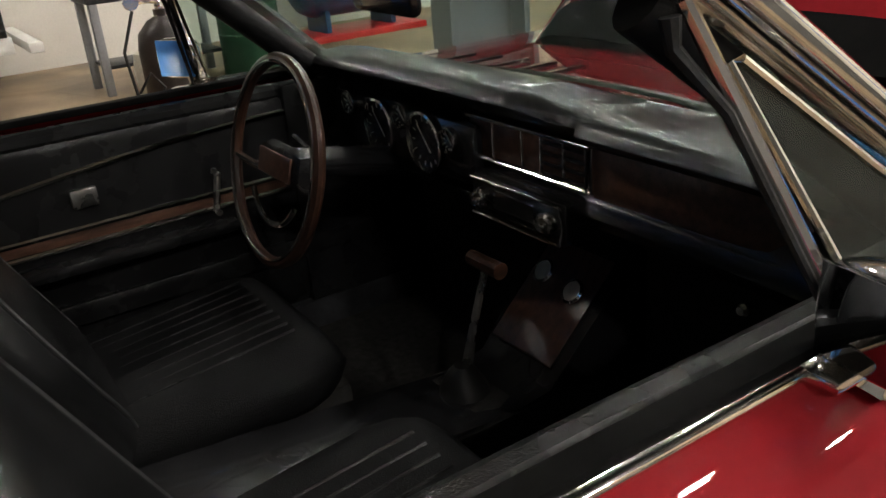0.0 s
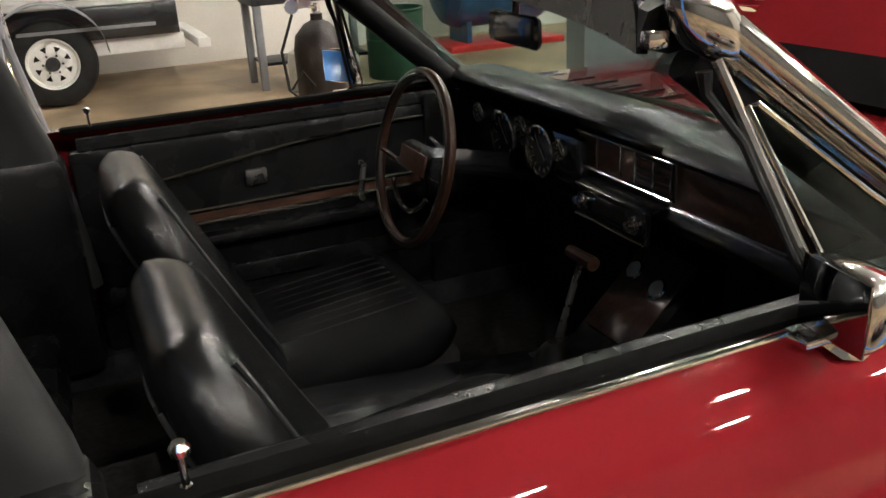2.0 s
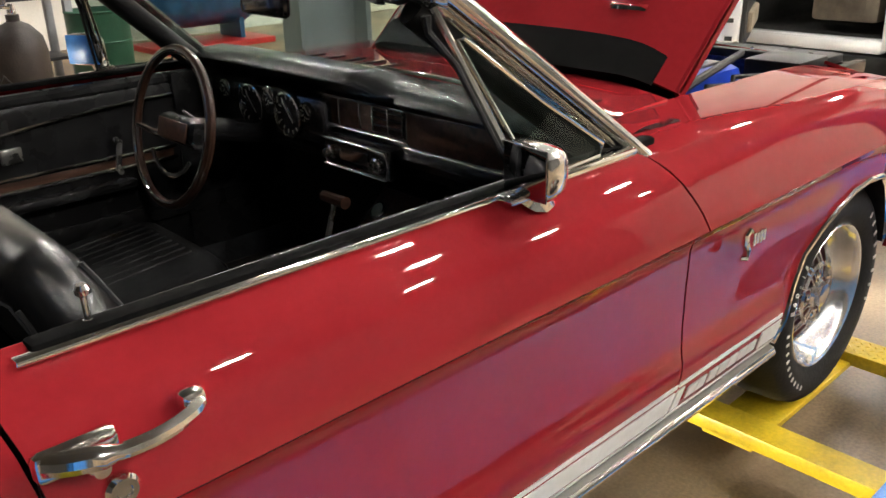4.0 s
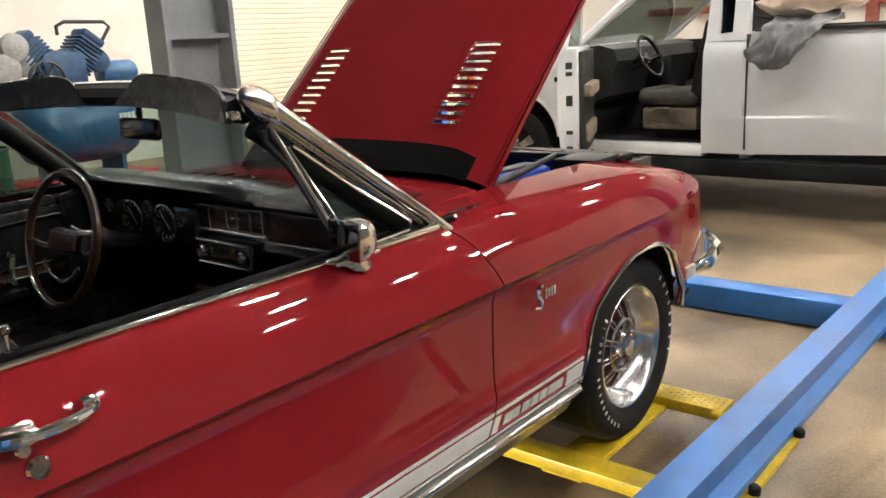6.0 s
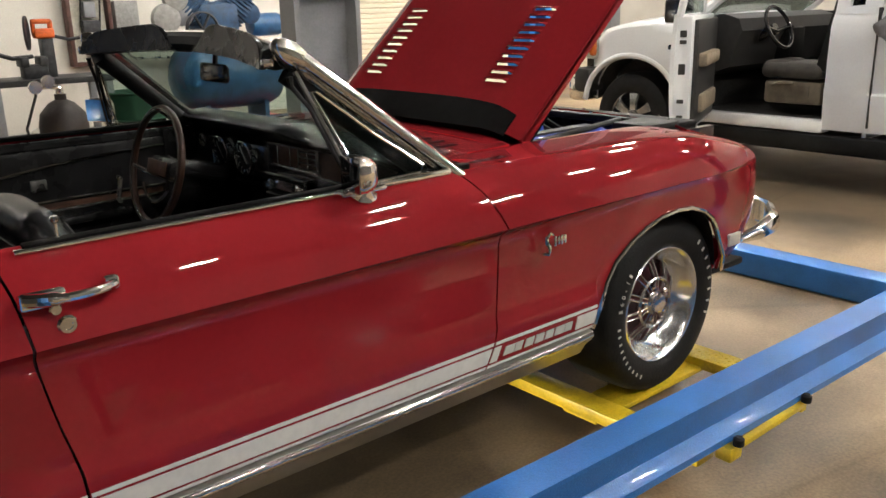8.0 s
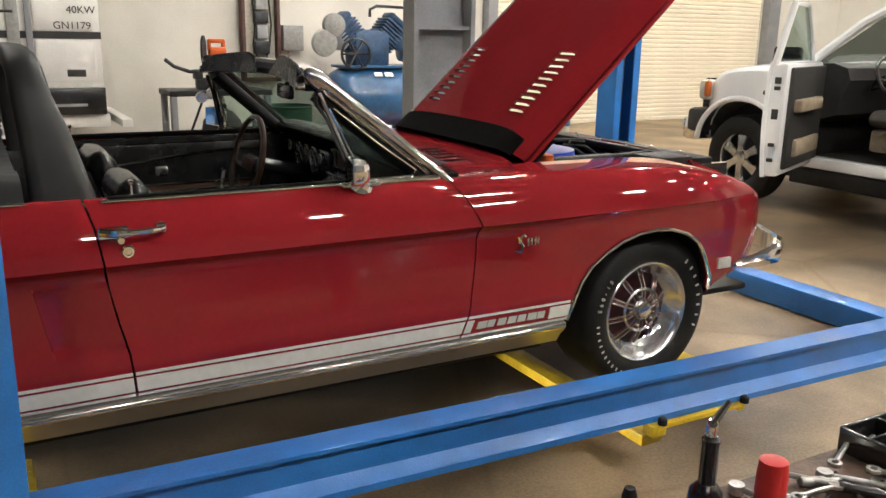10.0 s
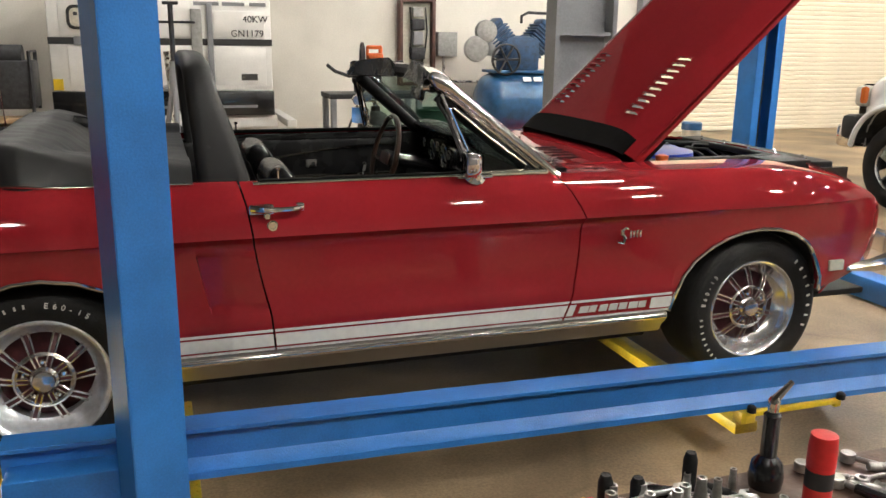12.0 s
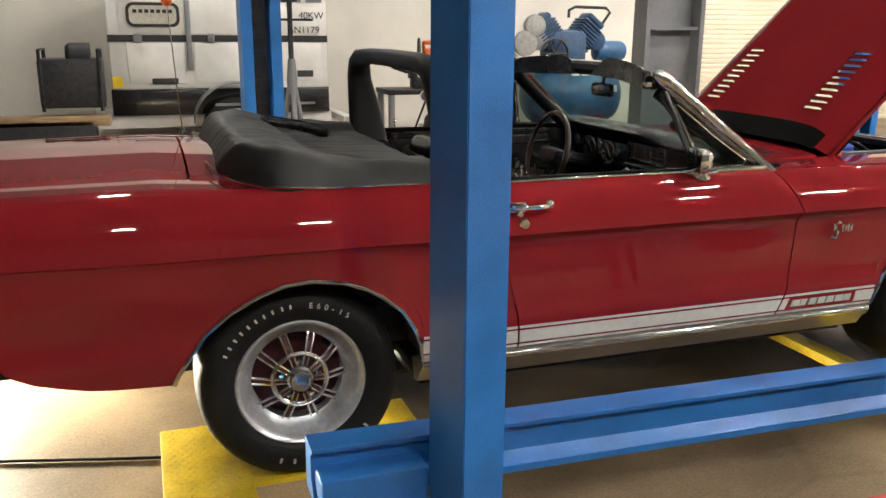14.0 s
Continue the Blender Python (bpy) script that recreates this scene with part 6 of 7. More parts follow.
tube(bm, [swt @ Vector((0, 0, -0.03)), (TX + 0.50, 1.6, 1.0)], 0.05, 10)
part("steering_wheel", bm, BLACK, truck)
for x in (TX + 0.48, TX + 1.45):
    st = new("seat")
    st.parent = truck
    bm = bm_new()
    box(bm, (x, 1.02, 0.78), (0.54, 0.54, 0.13), 0.06, seg=4)
    box(bm, (x, 1.20, 0.80), (0.46, 0.20, 0.12), 0.055, seg=4)
    part("cushion", bm, TRUCKSEAT, st, "dark tan cloth truck seat")
    bm = bm_new()
    box(bm, (x, 1.00, 0.605), (0.50, 0.50, 0.19), 0.03)
    box(bm, (x - 0.252, 1.02, 0.62), (0.012, 0.34, 0.10), 0.004)
    tube(bm, [(x - 0.26, 1.16, 0.66), (x - 0.27, 1.10, 0.69), (x - 0.27, 0.98, 0.69)], 0.014, 6)
    part("seat_base", bm, SEATTAN, st, "dull tan plastic seat base")
    bm = bm_new()
    box(bm, (0, 0, 0.32), (0.52, 0.16, 0.66), 0.06)
    box(bm, (0, 0, 0.74), (0.28, 0.10, 0.18), 0.04)
    bmesh.ops.transform(bm, matrix=at(x, 0.76, 0.78) @ Matrix.Rotation(radians(12), 4, "X"), verts=bm.verts)
    part("backrest", bm, BLACKPLASTIC, st)
bm = bm_new()
box(bm, (XC, -1.05, 0.62), (1.60, 2.5, 0.05))
box(bm, (XC, 0.245, 0.92), (1.80, 0.05, 0.72), 0.01)
box(bm, (XC, -2.34, 0.92), (1.86, 0.05, 0.72), 0.01)
part("bed_floor", bm, TRUCKWHITE, truck)
for s in (-1, 1):
    bm = bm_new()
    box(bm, (XC + s * (TW / 2 - 0.07), -1.05, 1.307), (0.10, 2.56, 0.022), 0.008)
    part("bed_rail_cap", bm, GREYPLASTIC, truck, "black bed rail cap")
bm = bm_new()
for s in (-1, 1):
    box(bm, (XC + s * 0.42, 0.3, 0.26), (0.10, 5.2, 0.16))
box(bm, (XC, -1.36, 0.27), (1.5, 0.12, 0.12))
box(bm, (XC, 2.47, 0.27), (1.5, 0.12, 0.12))
box(bm, (XC, 0.6, 0.22), (0.7, 1.6, 0.14), 0.04)
part("chassis", bm, DARKIRON, truck)
# the open driver door
td = new("door")
td.parent = truck
td.matrix_world = at(TX + 0.01, 1.76, 0) @ Matrix.Rotation(radians(-66), 4, "Z")
bm = bm_new()
def tdoor(y, t):
    z = 0.36 + 0.90 * t
    return Vector((-0.035 * math.sin((z - 0.3) / 0.95 * 2.6), -y, z))
grid(bm, tdoor, span(0.0, 1.11, 9), span(0, 1, 9), 0.03, (1, 0, 0))
box(bm, (0.055, -0.56, 0.81), (0.13, 1.09, 0.88), 0.02)
for pts in ([(0.02, 1.24), (0.42, 1.52), (0.72, 1.70), (1.08, 1.70), (1.10, 1.24)],):
    tube(bm, [(0.02 + 0.10 * max(0, (z - 1.25) / 0.5), -y, z) for y, z in pts], 0.028, 8)
part("door_skin", bm, TRUCKWHITE, td)
bm = bm_new()
box(bm, (0.135, -0.53, 0.82), (0.04, 0.98, 0.80), 0.015)
part("door_lining", bm, GREYPLASTIC, td, "dark grey door lining")
for z, h in ((1.12, 0.05), (1.06, 0.03), (0.86, 0.08), (0.62, 0.03), (0.50, 0.03)):
    bm = bm_new()
    box(bm, (0.055, -1.106, z), (0.05, 0.012, h), 0.004)
    part("latch_plate", bm, GREYPLASTIC, td, "dark latch plate on the door edge")
bm = bm_new()
box(bm, (0.180, -0.62, 0.92), (0.08, 0.66, 0.10), 0.02)
box(bm, (0.165, -0.52, 0.58), (0.05, 0.7, 0.14), 0.02)
part("armrest", bm, TAN, td, "tan door armrest")
bm = bm_new()
a = [bm.verts.new((0.03 + 0.10 * max(0, (z - 1.25) / 0.5), -y, z)) for y, z in ((0.10, 1.26), (0.44, 1.50), (0.72, 1.68), (1.06, 1.68), (1.08, 1.26))]
b = [bm.verts.new(v.co + Vector((0.005, 0, 0))) for v in a]
bm.faces.new(a), bm.faces.new(b)
ring_between(bm, a, b)
g = part("door_glass", bm, GLASS, td)
g.visible_shadow = False
bm = bm_new()
box(bm, (-0.16, -0.12, 1.27), (0.24, 0.10, 0.20), 0.03)
box(bm, (-0.03, -0.12, 1.22), (0.10, 0.06, 0.05), 0.01)
part("side_mirror", bm, BLACK, td)
bm = bm_new()
box(bm, (-0.05, -0.98, 1.02), (0.03, 0.18, 0.035), 0.01)
part("door_handle", bm, BLACK, td)

# cloths over the bed's front corner
def draped(name, label, m, y0, y1, seed, drop, xin):
    bm = bm_new()
    def f(u, v):
        y = y0 + (y1 - y0) * u
        n = noise.noise(Vector((u * 3.1 + seed, v * 3.7, seed))) * 0.07
        n2 = noise.noise(Vector((u * 9 + seed, v * 8, 3.0))) * 0.025
        if v < 0.5:
            t = v / 0.5
            return Vector((TX + 0.08 + xin * (1 - t), y + n, 1.345 + 0.10 * math.sin(t * 3.0) + (n + n2) * 0.9 + 0.02 * u))
        t = (v - 0.5) / 0.5
        return Vector((TX - 0.055 - 0.06 * math.sin(t * 2.5) - abs(n) * 0.6 - n2, y + n + 0.10 * t, 1.35 - drop * t * (0.55 + 0.45 * math.sin(u * 3.0 + 0.3)) + n2))
    grid(bm, f, span(0, 1, 30), span(0, 1, 26), 0.012, (0.5, 0, -0.6))
    ob = finish(name, bm, m, angle=70)
    return tagged(ob, label, "cloth")
draped("work_cloth", "crumpled grey cloth hanging over the truck bed side", CLOTHGREY, 0.13, -0.30, 2.0, 0.33, 0.4)
bm = bm_new()
def heap(u, v):
    a = 2 * math.pi * u
    r = math.sin(v * math.pi) ** 0.8
    n = noise.noise(Vector((math.cos(a) * 1.7, math.sin(a) * 1.7, v * 3))) * 0.10
    return Vector((TX + 0.32 + (0.28 * r + n * 1.5) * math.cos(a), -0.10 + (0.36 * r + n * 1.5) * math.sin(a), 1.45 + 0.17 * (1 - v * 1.0) + n * 1.0 - 0.12 * v))
grid(bm, heap, span(0, 1, 37), span(0.02, 0.98, 15))
tagged(finish("folded_cover", bm, CLOTHTAN, angle=70), "heap of tan canvas cover lying on the truck bed", "canvas cover")

# ---- white generator on its trailer ----
gen = thing("generator_trailer", "white diesel generator on a black trailer frame", "generator")
GX0, GX1, GY = -0.75, 1.84, 7.5
bm = bm_new()
box(bm, ((GX0 + GX1) / 2, GY + 0.55, 1.325), (GX1 - GX0, 1.1, 1.19), 0.02)
part("enclosure", bm, GENWHITE, gen)
bm = bm_new()
box(bm, ((GX0 + GX1) / 2, GY - 0.004, 1.325), (GX1 - GX0 + 0.01, 0.012, 0.080))
part("black_band", bm, LETTER, gen, "black painted band")
for x0, x1, z0, z1 in ((-0.55, 0.10, 0.80, 1.27), (0.22, 0.86, 0.80, 1.27), (1.14, 1.76, 0.80, 1.27), (-0.62, 0.86, 1.38, 1.84), (1.14, 1.76, 1.38, 1.70)):
    bm = bm_new()
    box(bm, ((x0 + x1) / 2, GY - 0.006, (z0 + z1) / 2), (x1 - x0, 0.02, z1 - z0), 0.004)
    part("access_panel", bm, GENWHITE, gen)
bm = bm_new()
prism(bm, [p for cx, cz, a0 in ((0.215, 0.055, 0), (-0.215, 0.055, 90), (-0.215, -0.055, 180), (0.215, -0.055, 270)) for p in [(cx + 0.085 * math.cos(radians(a0 + a)), cz + 0.085 * math.sin(radians(a0 + a))) for a in (0, 22, 45, 68, 90)]], 0.022, at(-0.23, GY - 0.012, 1.595) @ Matrix.Rotation(radians(90), 4, "X"))
bmesh.ops.recalc_face_normals(bm, faces=bm.faces)
part("control_frame", bm, LETTER, gen, "black rounded control window frame")
bm = bm_new()
prism(bm, [p for cx, cz, a0 in ((0.205, 0.045, 0), (-0.205, 0.045, 90), (-0.205, -0.045, 180), (0.205, -0.045, 270)) for p in [(cx + 0.06 * math.cos(radians(a0 + a)), cz + 0.06 * math.sin(radians(a0 + a))) for a in (0, 22, 45, 68, 90)]], 0.006, at(-0.23, GY - 0.034, 1.595) @ Matrix.Rotation(radians(90), 4, "X"))
bmesh.ops.recalc_face_normals(bm, faces=bm.faces)
part("control_panel", bm, PALE, gen)
for k in range(7):
    bm = bm_new()
    box(bm, (-0.43 + 0.066 * k, GY - 0.042, 1.635), (0.045, 0.006, 0.04))
    part("instrument", bm, LETTER, gen)
for x, z, w, h in ((0.16, 1.36, 0.06, 0.82), (0.93, 1.26, 0.13, 0.92), (1.09, 1.30, 0.07, 0.98), (-0.42, 1.325, 0.10, 0.10), (0.42, 1.325, 0.08, 0.10)):
    bm = bm_new()
    box(bm, (x, GY - 0.03, z), (w, 0.04, h), 0.01)
    part("latch_strip", bm, PALEGUARD if w > 0.12 else GREYSTEEL, gen, "grey door strip")
bm = bm_new()
box(bm, (-0.14, GY - 0.02, 0.825), (0.30, 0.03, 0.07), 0.006)
part("socket_box", bm, GREYPLASTIC, gen)
bm = bm_new()
box(bm, (-0.68, GY - 0.016, 0.815), (0.11, 0.02, 0.13))
part("yellow_decal", bm, YELLOW, gen, "yellow warning decal")
def lettered(words, size, x, z):
    me = text_mesh(words, size)
    me.materials.append(LETTER)
    o = new("lettering", me)
    o.parent = gen
    o.matrix_world = at(x, GY - 0.021, z) @ Matrix.Rotation(radians(90), 4, "X")
    return tagged(o, "black stencilled lettering")
lettered("40KW", 0.115, 1.49, 1.57)
lettered("GN1179", 0.115, 1.34, 1.395)
for z, x0, n, w in ((1.785, 0.91, 1, 0.30), (1.785, 1.25, 1, 0.27), (1.785, 1.58, 1, 0.20), (1.885, -0.60, 1, 0.14), (1.885, -0.42, 1, 0.30), (1.885, -0.08, 1, 0.12), (1.885, 0.08, 1, 0.12)):
    for k in range(n):
        bm = bm_new()
        box(bm, (x0 + k * w * 1.55 + w / 2, GY - 0.020, z), (w, 0.005, 0.042))
        part("faint_bar", bm, GREYSTEEL, gen)
bm = bm_new()
box(bm, (1.55, GY - 0.020, 0.90), (0.20, 0.006, 0.08), 0.002)
part("oval_decal", bm, GREYPLASTIC, gen)
bm = bm_new()
box(bm, ((GX0 + GX1) / 2, GY + 0.55, 0.575), (GX1 - GX0 + 0.02, 1.14, 0.31), 0.01)
part("fuel_tank_base", bm, BLACK, gen, "black base tank")
bm = bm_new()
box(bm, ((GX0 + GX1) / 2 - 0.1, GY + 0.1, 0.34), (GX1 - GX0 + 0.3, 0.08, 0.15), 0.008)
box(bm, ((GX0 + GX1) / 2 - 0.1, GY + 1.0, 0.34), (GX1 - GX0 + 0.3, 0.08, 0.15), 0.008)
box(bm, (GX1 + 0.18, GY + 0.50, 0.34), (0.12, 1.7, 0.09), 0.008)
tube(bm, [(GX0 - 0.3, GY + 0.1, 0.30), (GX0 - 1.4, GY + 0.55, 0.30), (GX0 - 1.9, GY + 0.55, 0.32)], 0.045, 8)
tube(bm, [(GX0 - 0.3, GY + 1.0, 0.30), (GX0 - 1.4, GY + 0.55, 0.30)], 0.045, 8)
part("trailer_frame", bm, GENWHITE, gen, "white painted trailer frame")
bm = bm_new()
box(bm, (1.0, GY - 0.35, 0.56), (1.2, 0.02, 0.03))
grid(bm, lambda u, v: Vector((0.65 + 0.50 * math.cos(math.pi * u), GY - 0.46 + 0.36 * v, 0.34 + 0.47 * math.sin(math.pi * u))), span(0, 1, 17), span(0, 1, 3), 0.012, (0, 0, 1))
part("mudguard", bm, GREYSTEEL, gen, "grey steel trailer mudguard")
for s, y in ((-1, GY - 0.32), (1, GY + 1.30)):
    tw = new("wheel")
    tw.parent = gen
    m = at(0.65, y, FLOOR + 0.40) @ (TO_NEG_Y if s < 0 else TO_NEG_Y.inverted())
    bm = bm_new()
    lathe(bm, [(0.22, 0.0), (0.24, 0.02), (0.32, 0.026), (0.375, 0.0), (0.395, -0.04), (0.395, -0.16), (0.36, -0.20), (0.22, -0.19)], 44, m, cap=False)
    part("tyre", bm, RUBBER, tw)
    bm = bm_new()
    lathe(bm, [(0.235, 0.004), (0.228, 0.018), (0.215, 0.012), (0.205, -0.03)], 44, m, cap=False)
    lathe(bm, [(0.06, -0.010), (0.09, 0.0), (0.105, 0.002)], 32, m, cap=False)
    lathe(bm, [(0.16, -0.006), (0.19, -0.022), (0.208, -0.03)], 44, m, cap=False)
    for k in range(8):
        mm = m @ Matrix.Rotation(2 * math.pi * k / 8, 4, "Z")
        a = [bm.verts.new(mm @ Vector(p)) for p in ((0.10, -0.042, 0.002), (0.17, -0.030, -0.008), (0.17, 0.030, -0.008), (0.10, 0.042, 0.002))]
        bm.faces.new(a)
    part("rim", bm, GENWHITE, tw, "white eight-hole trailer rim")
    bm = bm_new()
    lathe(bm, [(0.02, -0.06), (0.205, -0.06)], 30, m, cap=False)
    part("rim_backing", bm, DARKIRON, tw)
    bm = bm_new()
    lathe(bm, [(0.065, -0.02), (0.06, 0.02), (0.045, 0.05), (0.02, 0.055)], 20, m)
    for k in range(6):
        lathe(bm, [(0.011, 0.0), (0.011, 0.018)], 6, m @ Matrix.Rotation(2 * math.pi * k / 6, 4, "Z") @ at(0.085, 0, 0))
    part("hub", bm, DARKIRON, tw)

# ---- blue air compressor ----
comp = thing("air_compressor", "blue shop air compressor on a horizontal tank", "air compressor")
CX, CY, CZ = 5.55, 7.95, 0.53
bm = bm_new()
m = at(CX, CY, CZ) @ TO_X
lathe(bm, [(0.05, -0.74), (0.24, -0.71), (0.36, -0.63), (0.42, -0.50), (0.42, 0.52), (0.36, 0.65), (0.24, 0.73), (0.05, 0.76)], 40, m)
part("tank", bm, COMPBLUE, comp, "blue horizontal air tank")
for x in (-0.42, 0.42):
    bm = bm_new()
    box(bm, (CX + x, CY, CZ - 0.43), (0.06, 0.50, 0.38))
    part("foot", bm, COMPBLUE, comp)
bm = bm_new()
box(bm, (CX, CY, CZ + 0.425), (1.15, 0.50, 0.04), 0.01)
part("top_plate", bm, COMPBLUE, comp)
bm = bm_new()
box(bm, (CX - 0.12, CY, CZ + 0.66), (0.56, 0.42, 0.54), 0.09)
part("crankcase", bm, PUMPBLUE, comp, "blue pump crankcase")
for s in (-1, 1):
    bm = bm_new()
    mm = at(CX - 0.12 + s * 0.12, CY, CZ + 0.66) @ Matrix.Rotation(radians(38 * s), 4, "Y")
    for k in range(8):
        box(bm, (0, 0, 0), (0.34, 0.36, 0.024), 0.008, m=mm @ at(0, 0, 0.08 + 0.048 * k))
        part("fin", bm, PUMPBLUE, comp)
        bm = bm_new()
    box(bm, (0, 0, 0), (0.27, 0.29, 0.46), 0.02, m=mm @ at(0, 0, 0.24))
    box(bm, (0, 0, 0), (0.30, 0.32, 0.09), 0.03, m=mm @ at(0, 0, 0.50))
    part("cylinder", bm, PUMPBLUE, comp, "blue finned pump cylinder")
    bm = bm_new()
    lathe(bm, [(0.10, -0.07), (0.13, -0.05), (0.13, 0.05), (0.10, 0.07)], 24, mm @ at(s * 0.20, -0.10, 0.30) @ TO_NEG_Y)
    part("air_filter", bm, PUMPBLUE if s > 0 else GREYSTEEL, comp)
bm = bm_new()
mm = at(CX - 0.42, CY - 0.27, CZ + 0.60) @ TO_NEG_Y
lathe(bm, [(0.20, 0.0), (0.22, 0.01), (0.22, 0.05), (0.20, 0.06)], 36, mm, cap=False)
for k in range(6):
    tube(bm, [mm @ Vector((0, 0, 0.03)), mm @ Vector((0.21 * math.cos(k * 1.047), 0.21 * math.sin(k * 1.047), 0.03))], 0.016, 6)
part("flywheel", bm, DARKIRON, comp)
for dx, dz, r in ((-0.84, 0.74, 0.17), (-0.70, 0.98, 0.15)):
    bm = bm_new()
    lathe(bm, [(r * 0.5, -0.07), (r, -0.05), (r * 1.06, 0.0), (r, 0.05), (r * 0.5, 0.07)], 28, at(CX + dx, CY - 0.20, CZ + dz) @ TO_NEG_Y)
    part("belt_guard", bm, PALEGUARD, comp, "pale round belt guard")
bm = bm_new()
mm = at(CX + 0.60, CY - 0.02, CZ + 0.63) @ TO_X
lathe(bm, [(0.03, -0.24), (0.13, -0.22), (0.15, -0.16), (0.15, 0.18), (0.12, 0.24)], 24, mm)
part("motor", bm, COMPBLUE, comp, "blue electric motor")
bm = bm_new()
tube(bm, [(CX - 0.12, CY - 0.1, CZ + 1.10), (CX - 0.12, CY - 0.1, CZ + 1.28 - 0.08), (CX - 0.02, CY - 0.1, CZ + 1.33 - 0.08), (CX + 0.48, CY - 0.1, CZ + 1.32 - 0.08), (CX + 0.55, CY - 0.1, CZ + 1.26 - 0.08), (CX + 0.38, CY - 0.1, CZ + 0.95)], 0.022, 8)
part("discharge_pipe", bm, DARKIRON, comp)
for dx in (-0.10, 0.06):
    bm = bm_new()
    box(bm, (CX + dx, CY - 0.335, CZ + 0.325), (0.12, 0.012, 0.07), m=Matrix.Rotation(radians(-38), 4, "X"))
    part("label_plate", bm, GENWHITE, comp, "white label plate")
bm = bm_new()
for k in range(4):
    box(bm, (CX + 0.36 + 0.055 * k, CY - 0.412, CZ + 0.11), (0.038, 0.012, 0.085), m=Matrix.Rotation(radians(-12), 4, "X"))
part("tank_marks", bm, GENWHITE, comp, "plain white bars")
bm = bm_new()
box(bm, (CX, CY - 0.05, FLOOR + 0.035), (1.5, 0.8, 0.07), 0.008)
tagged(finish("skid_base", bm, REDCAP), "flat red steel skid base under the compressor", "skid base")

# ---- wall fittings ----
eb = thing("breaker_box", "grey electrical box with conduit on the wall", "electrical box")
bm = bm_new()
box(bm, (4.67, YN - 0.07, 1.32), (0.31, 0.14, 0.36), 0.012)
part("cabinet", bm, PALEGUARD, eb)
bm = bm_new()
tube(bm, [(4.62, YN - 0.06, 1.14), (4.64, YN - 0.06, 0.84), (4.74, YN - 0.06, 0.76), (5.8, YN - 0.06, 0.74)], 0.022, 8)
part("conduit", bm, STEEL, eb)
hp = thing("hose_panel", "open rust-framed wall panel with dark switchgear", "wall panel")
bm = bm_new()
for x in (3.93, 4.44):
    box(bm, (x, YN - 0.09, 1.34), (0.05, 0.16, 1.27), 0.006)
for z in (0.73, 1.95):
    box(bm, (4.185, YN - 0.09, z), (0.46, 0.16, 0.05), 0.006)
part("frame", bm, DARKRUST, hp)
bm = bm_new()
box(bm, (4.185, YN - 0.03, 1.34), (0.46, 0.02, 1.18))
part("backing", bm, PALE, hp)
for z, w, h, mt in ((1.78, 0.16, 0.14, PALEGUARD), (1.60, 0.20, 0.16, DARKIRON), (1.40, 0.15, 0.20, GREYSTEEL), (1.18, 0.22, 0.18, DARKIRON), (0.95, 0.18, 0.22, RUBBER)):
    bm = bm_new()
    box(bm, (4.20, YN - 0.09, z), (w, 0.12, h), 0.015)
    part("switchgear", bm, mt, hp)
for x in (4.08, 4.32):
    bm = bm_new()
    tube(bm, [(x, YN - 0.10, 1.85), (x + 0.02, YN - 0.13, 1.5), (x - 0.01, YN - 0.12, 1.2), (4.20, YN - 0.12, 0.86)], 0.012, 6)
    part("hose", bm, RUBBER, hp)
bm = bm_new()
tube(bm, [(4.36, YN - 0.05, 1.98), (4.36, YN - 0.05, ZC)], 0.03, 8)
structure("conduit", bm, STEEL, "grey conduit pipe running up the wall", "conduit")

# ---- steel bench with grinder, gas cylinder and bin ----
bench = thing("steel_bench", "dark steel welding bench on four legs", "workbench")
bm = bm_new()
box(bm, (3.02, 7.0, 0.70), (1.20, 0.62, 0.06), 0.006)
part("bench_top", bm, DARKIRON, bench)
for x in (2.47, 3.57):
    for y in (6.74, 7.26):
        bm = bm_new()
        box(bm, (x, y, (0.67 + FLOOR) / 2), (0.07, 0.07, 0.67 - FLOOR), 0.004)
        part("leg", bm, GREYSTEEL, bench)
bm = bm_new()
box(bm, (3.02, 7.0, 0.12), (1.06, 0.50, 0.03), 0.004)
part("shelf", bm, DARKIRON, bench)

vice = thing("bench_vice", "dark bench vice with a bent bar on the bench", "vice")
bm = bm_new()
box(bm, (2.90, 6.92, 0.80), (0.24, 0.16, 0.14), 0.02)
box(bm, (2.80, 6.92, 0.90), (0.08, 0.20, 0.10), 0.015)
box(bm, (2.98, 6.92, 0.90), (0.08, 0.20, 0.10), 0.015)
part("vice_body", bm, DARKIRON, vice)
bm = bm_new()
tube(bm, [(2.90, 6.9, 0.95), (2.70, 6.88, 0.94), (2.52, 6.86, 1.00), (2.42, 6.85, 1.08)], 0.022, 8)
part("bar", bm, DARKIRON, vice)

saw = thing("cutting_saw", "orange and dark cut-off saw standing on the bench", "saw")
bm = bm_new()
box(bm, (3.06, 7.0, 1.17), (0.20, 0.14, 0.10), 0.025)
box(bm, (3.04, 6.96, 1.29), (0.20, 0.05, 0.05), 0.02)
box(bm, (3.13, 6.98, 1.24), (0.05, 0.05, 0.14), 0.02)
box(bm, (2.96, 6.97, 1.24), (0.04, 0.05, 0.12), 0.018)
part("housing", bm, ORANGE, saw)
bm = bm_new()
box(bm, (3.08, 7.02, 0.92), (0.12, 0.14, 0.42), 0.02)
lathe(bm, [(0.02, -0.012), (0.17, -0.012), (0.17, 0.012), (0.02, 0.012)], 32, at(2.88, 6.92, 1.18) @ Matrix.Rotation(radians(-22), 4, "Z") @ TO_X)
tube(bm, [(3.16, 6.98, 1.14), (3.30, 6.97, 1.10), (3.42, 6.95, 1.12)], 0.018, 8)
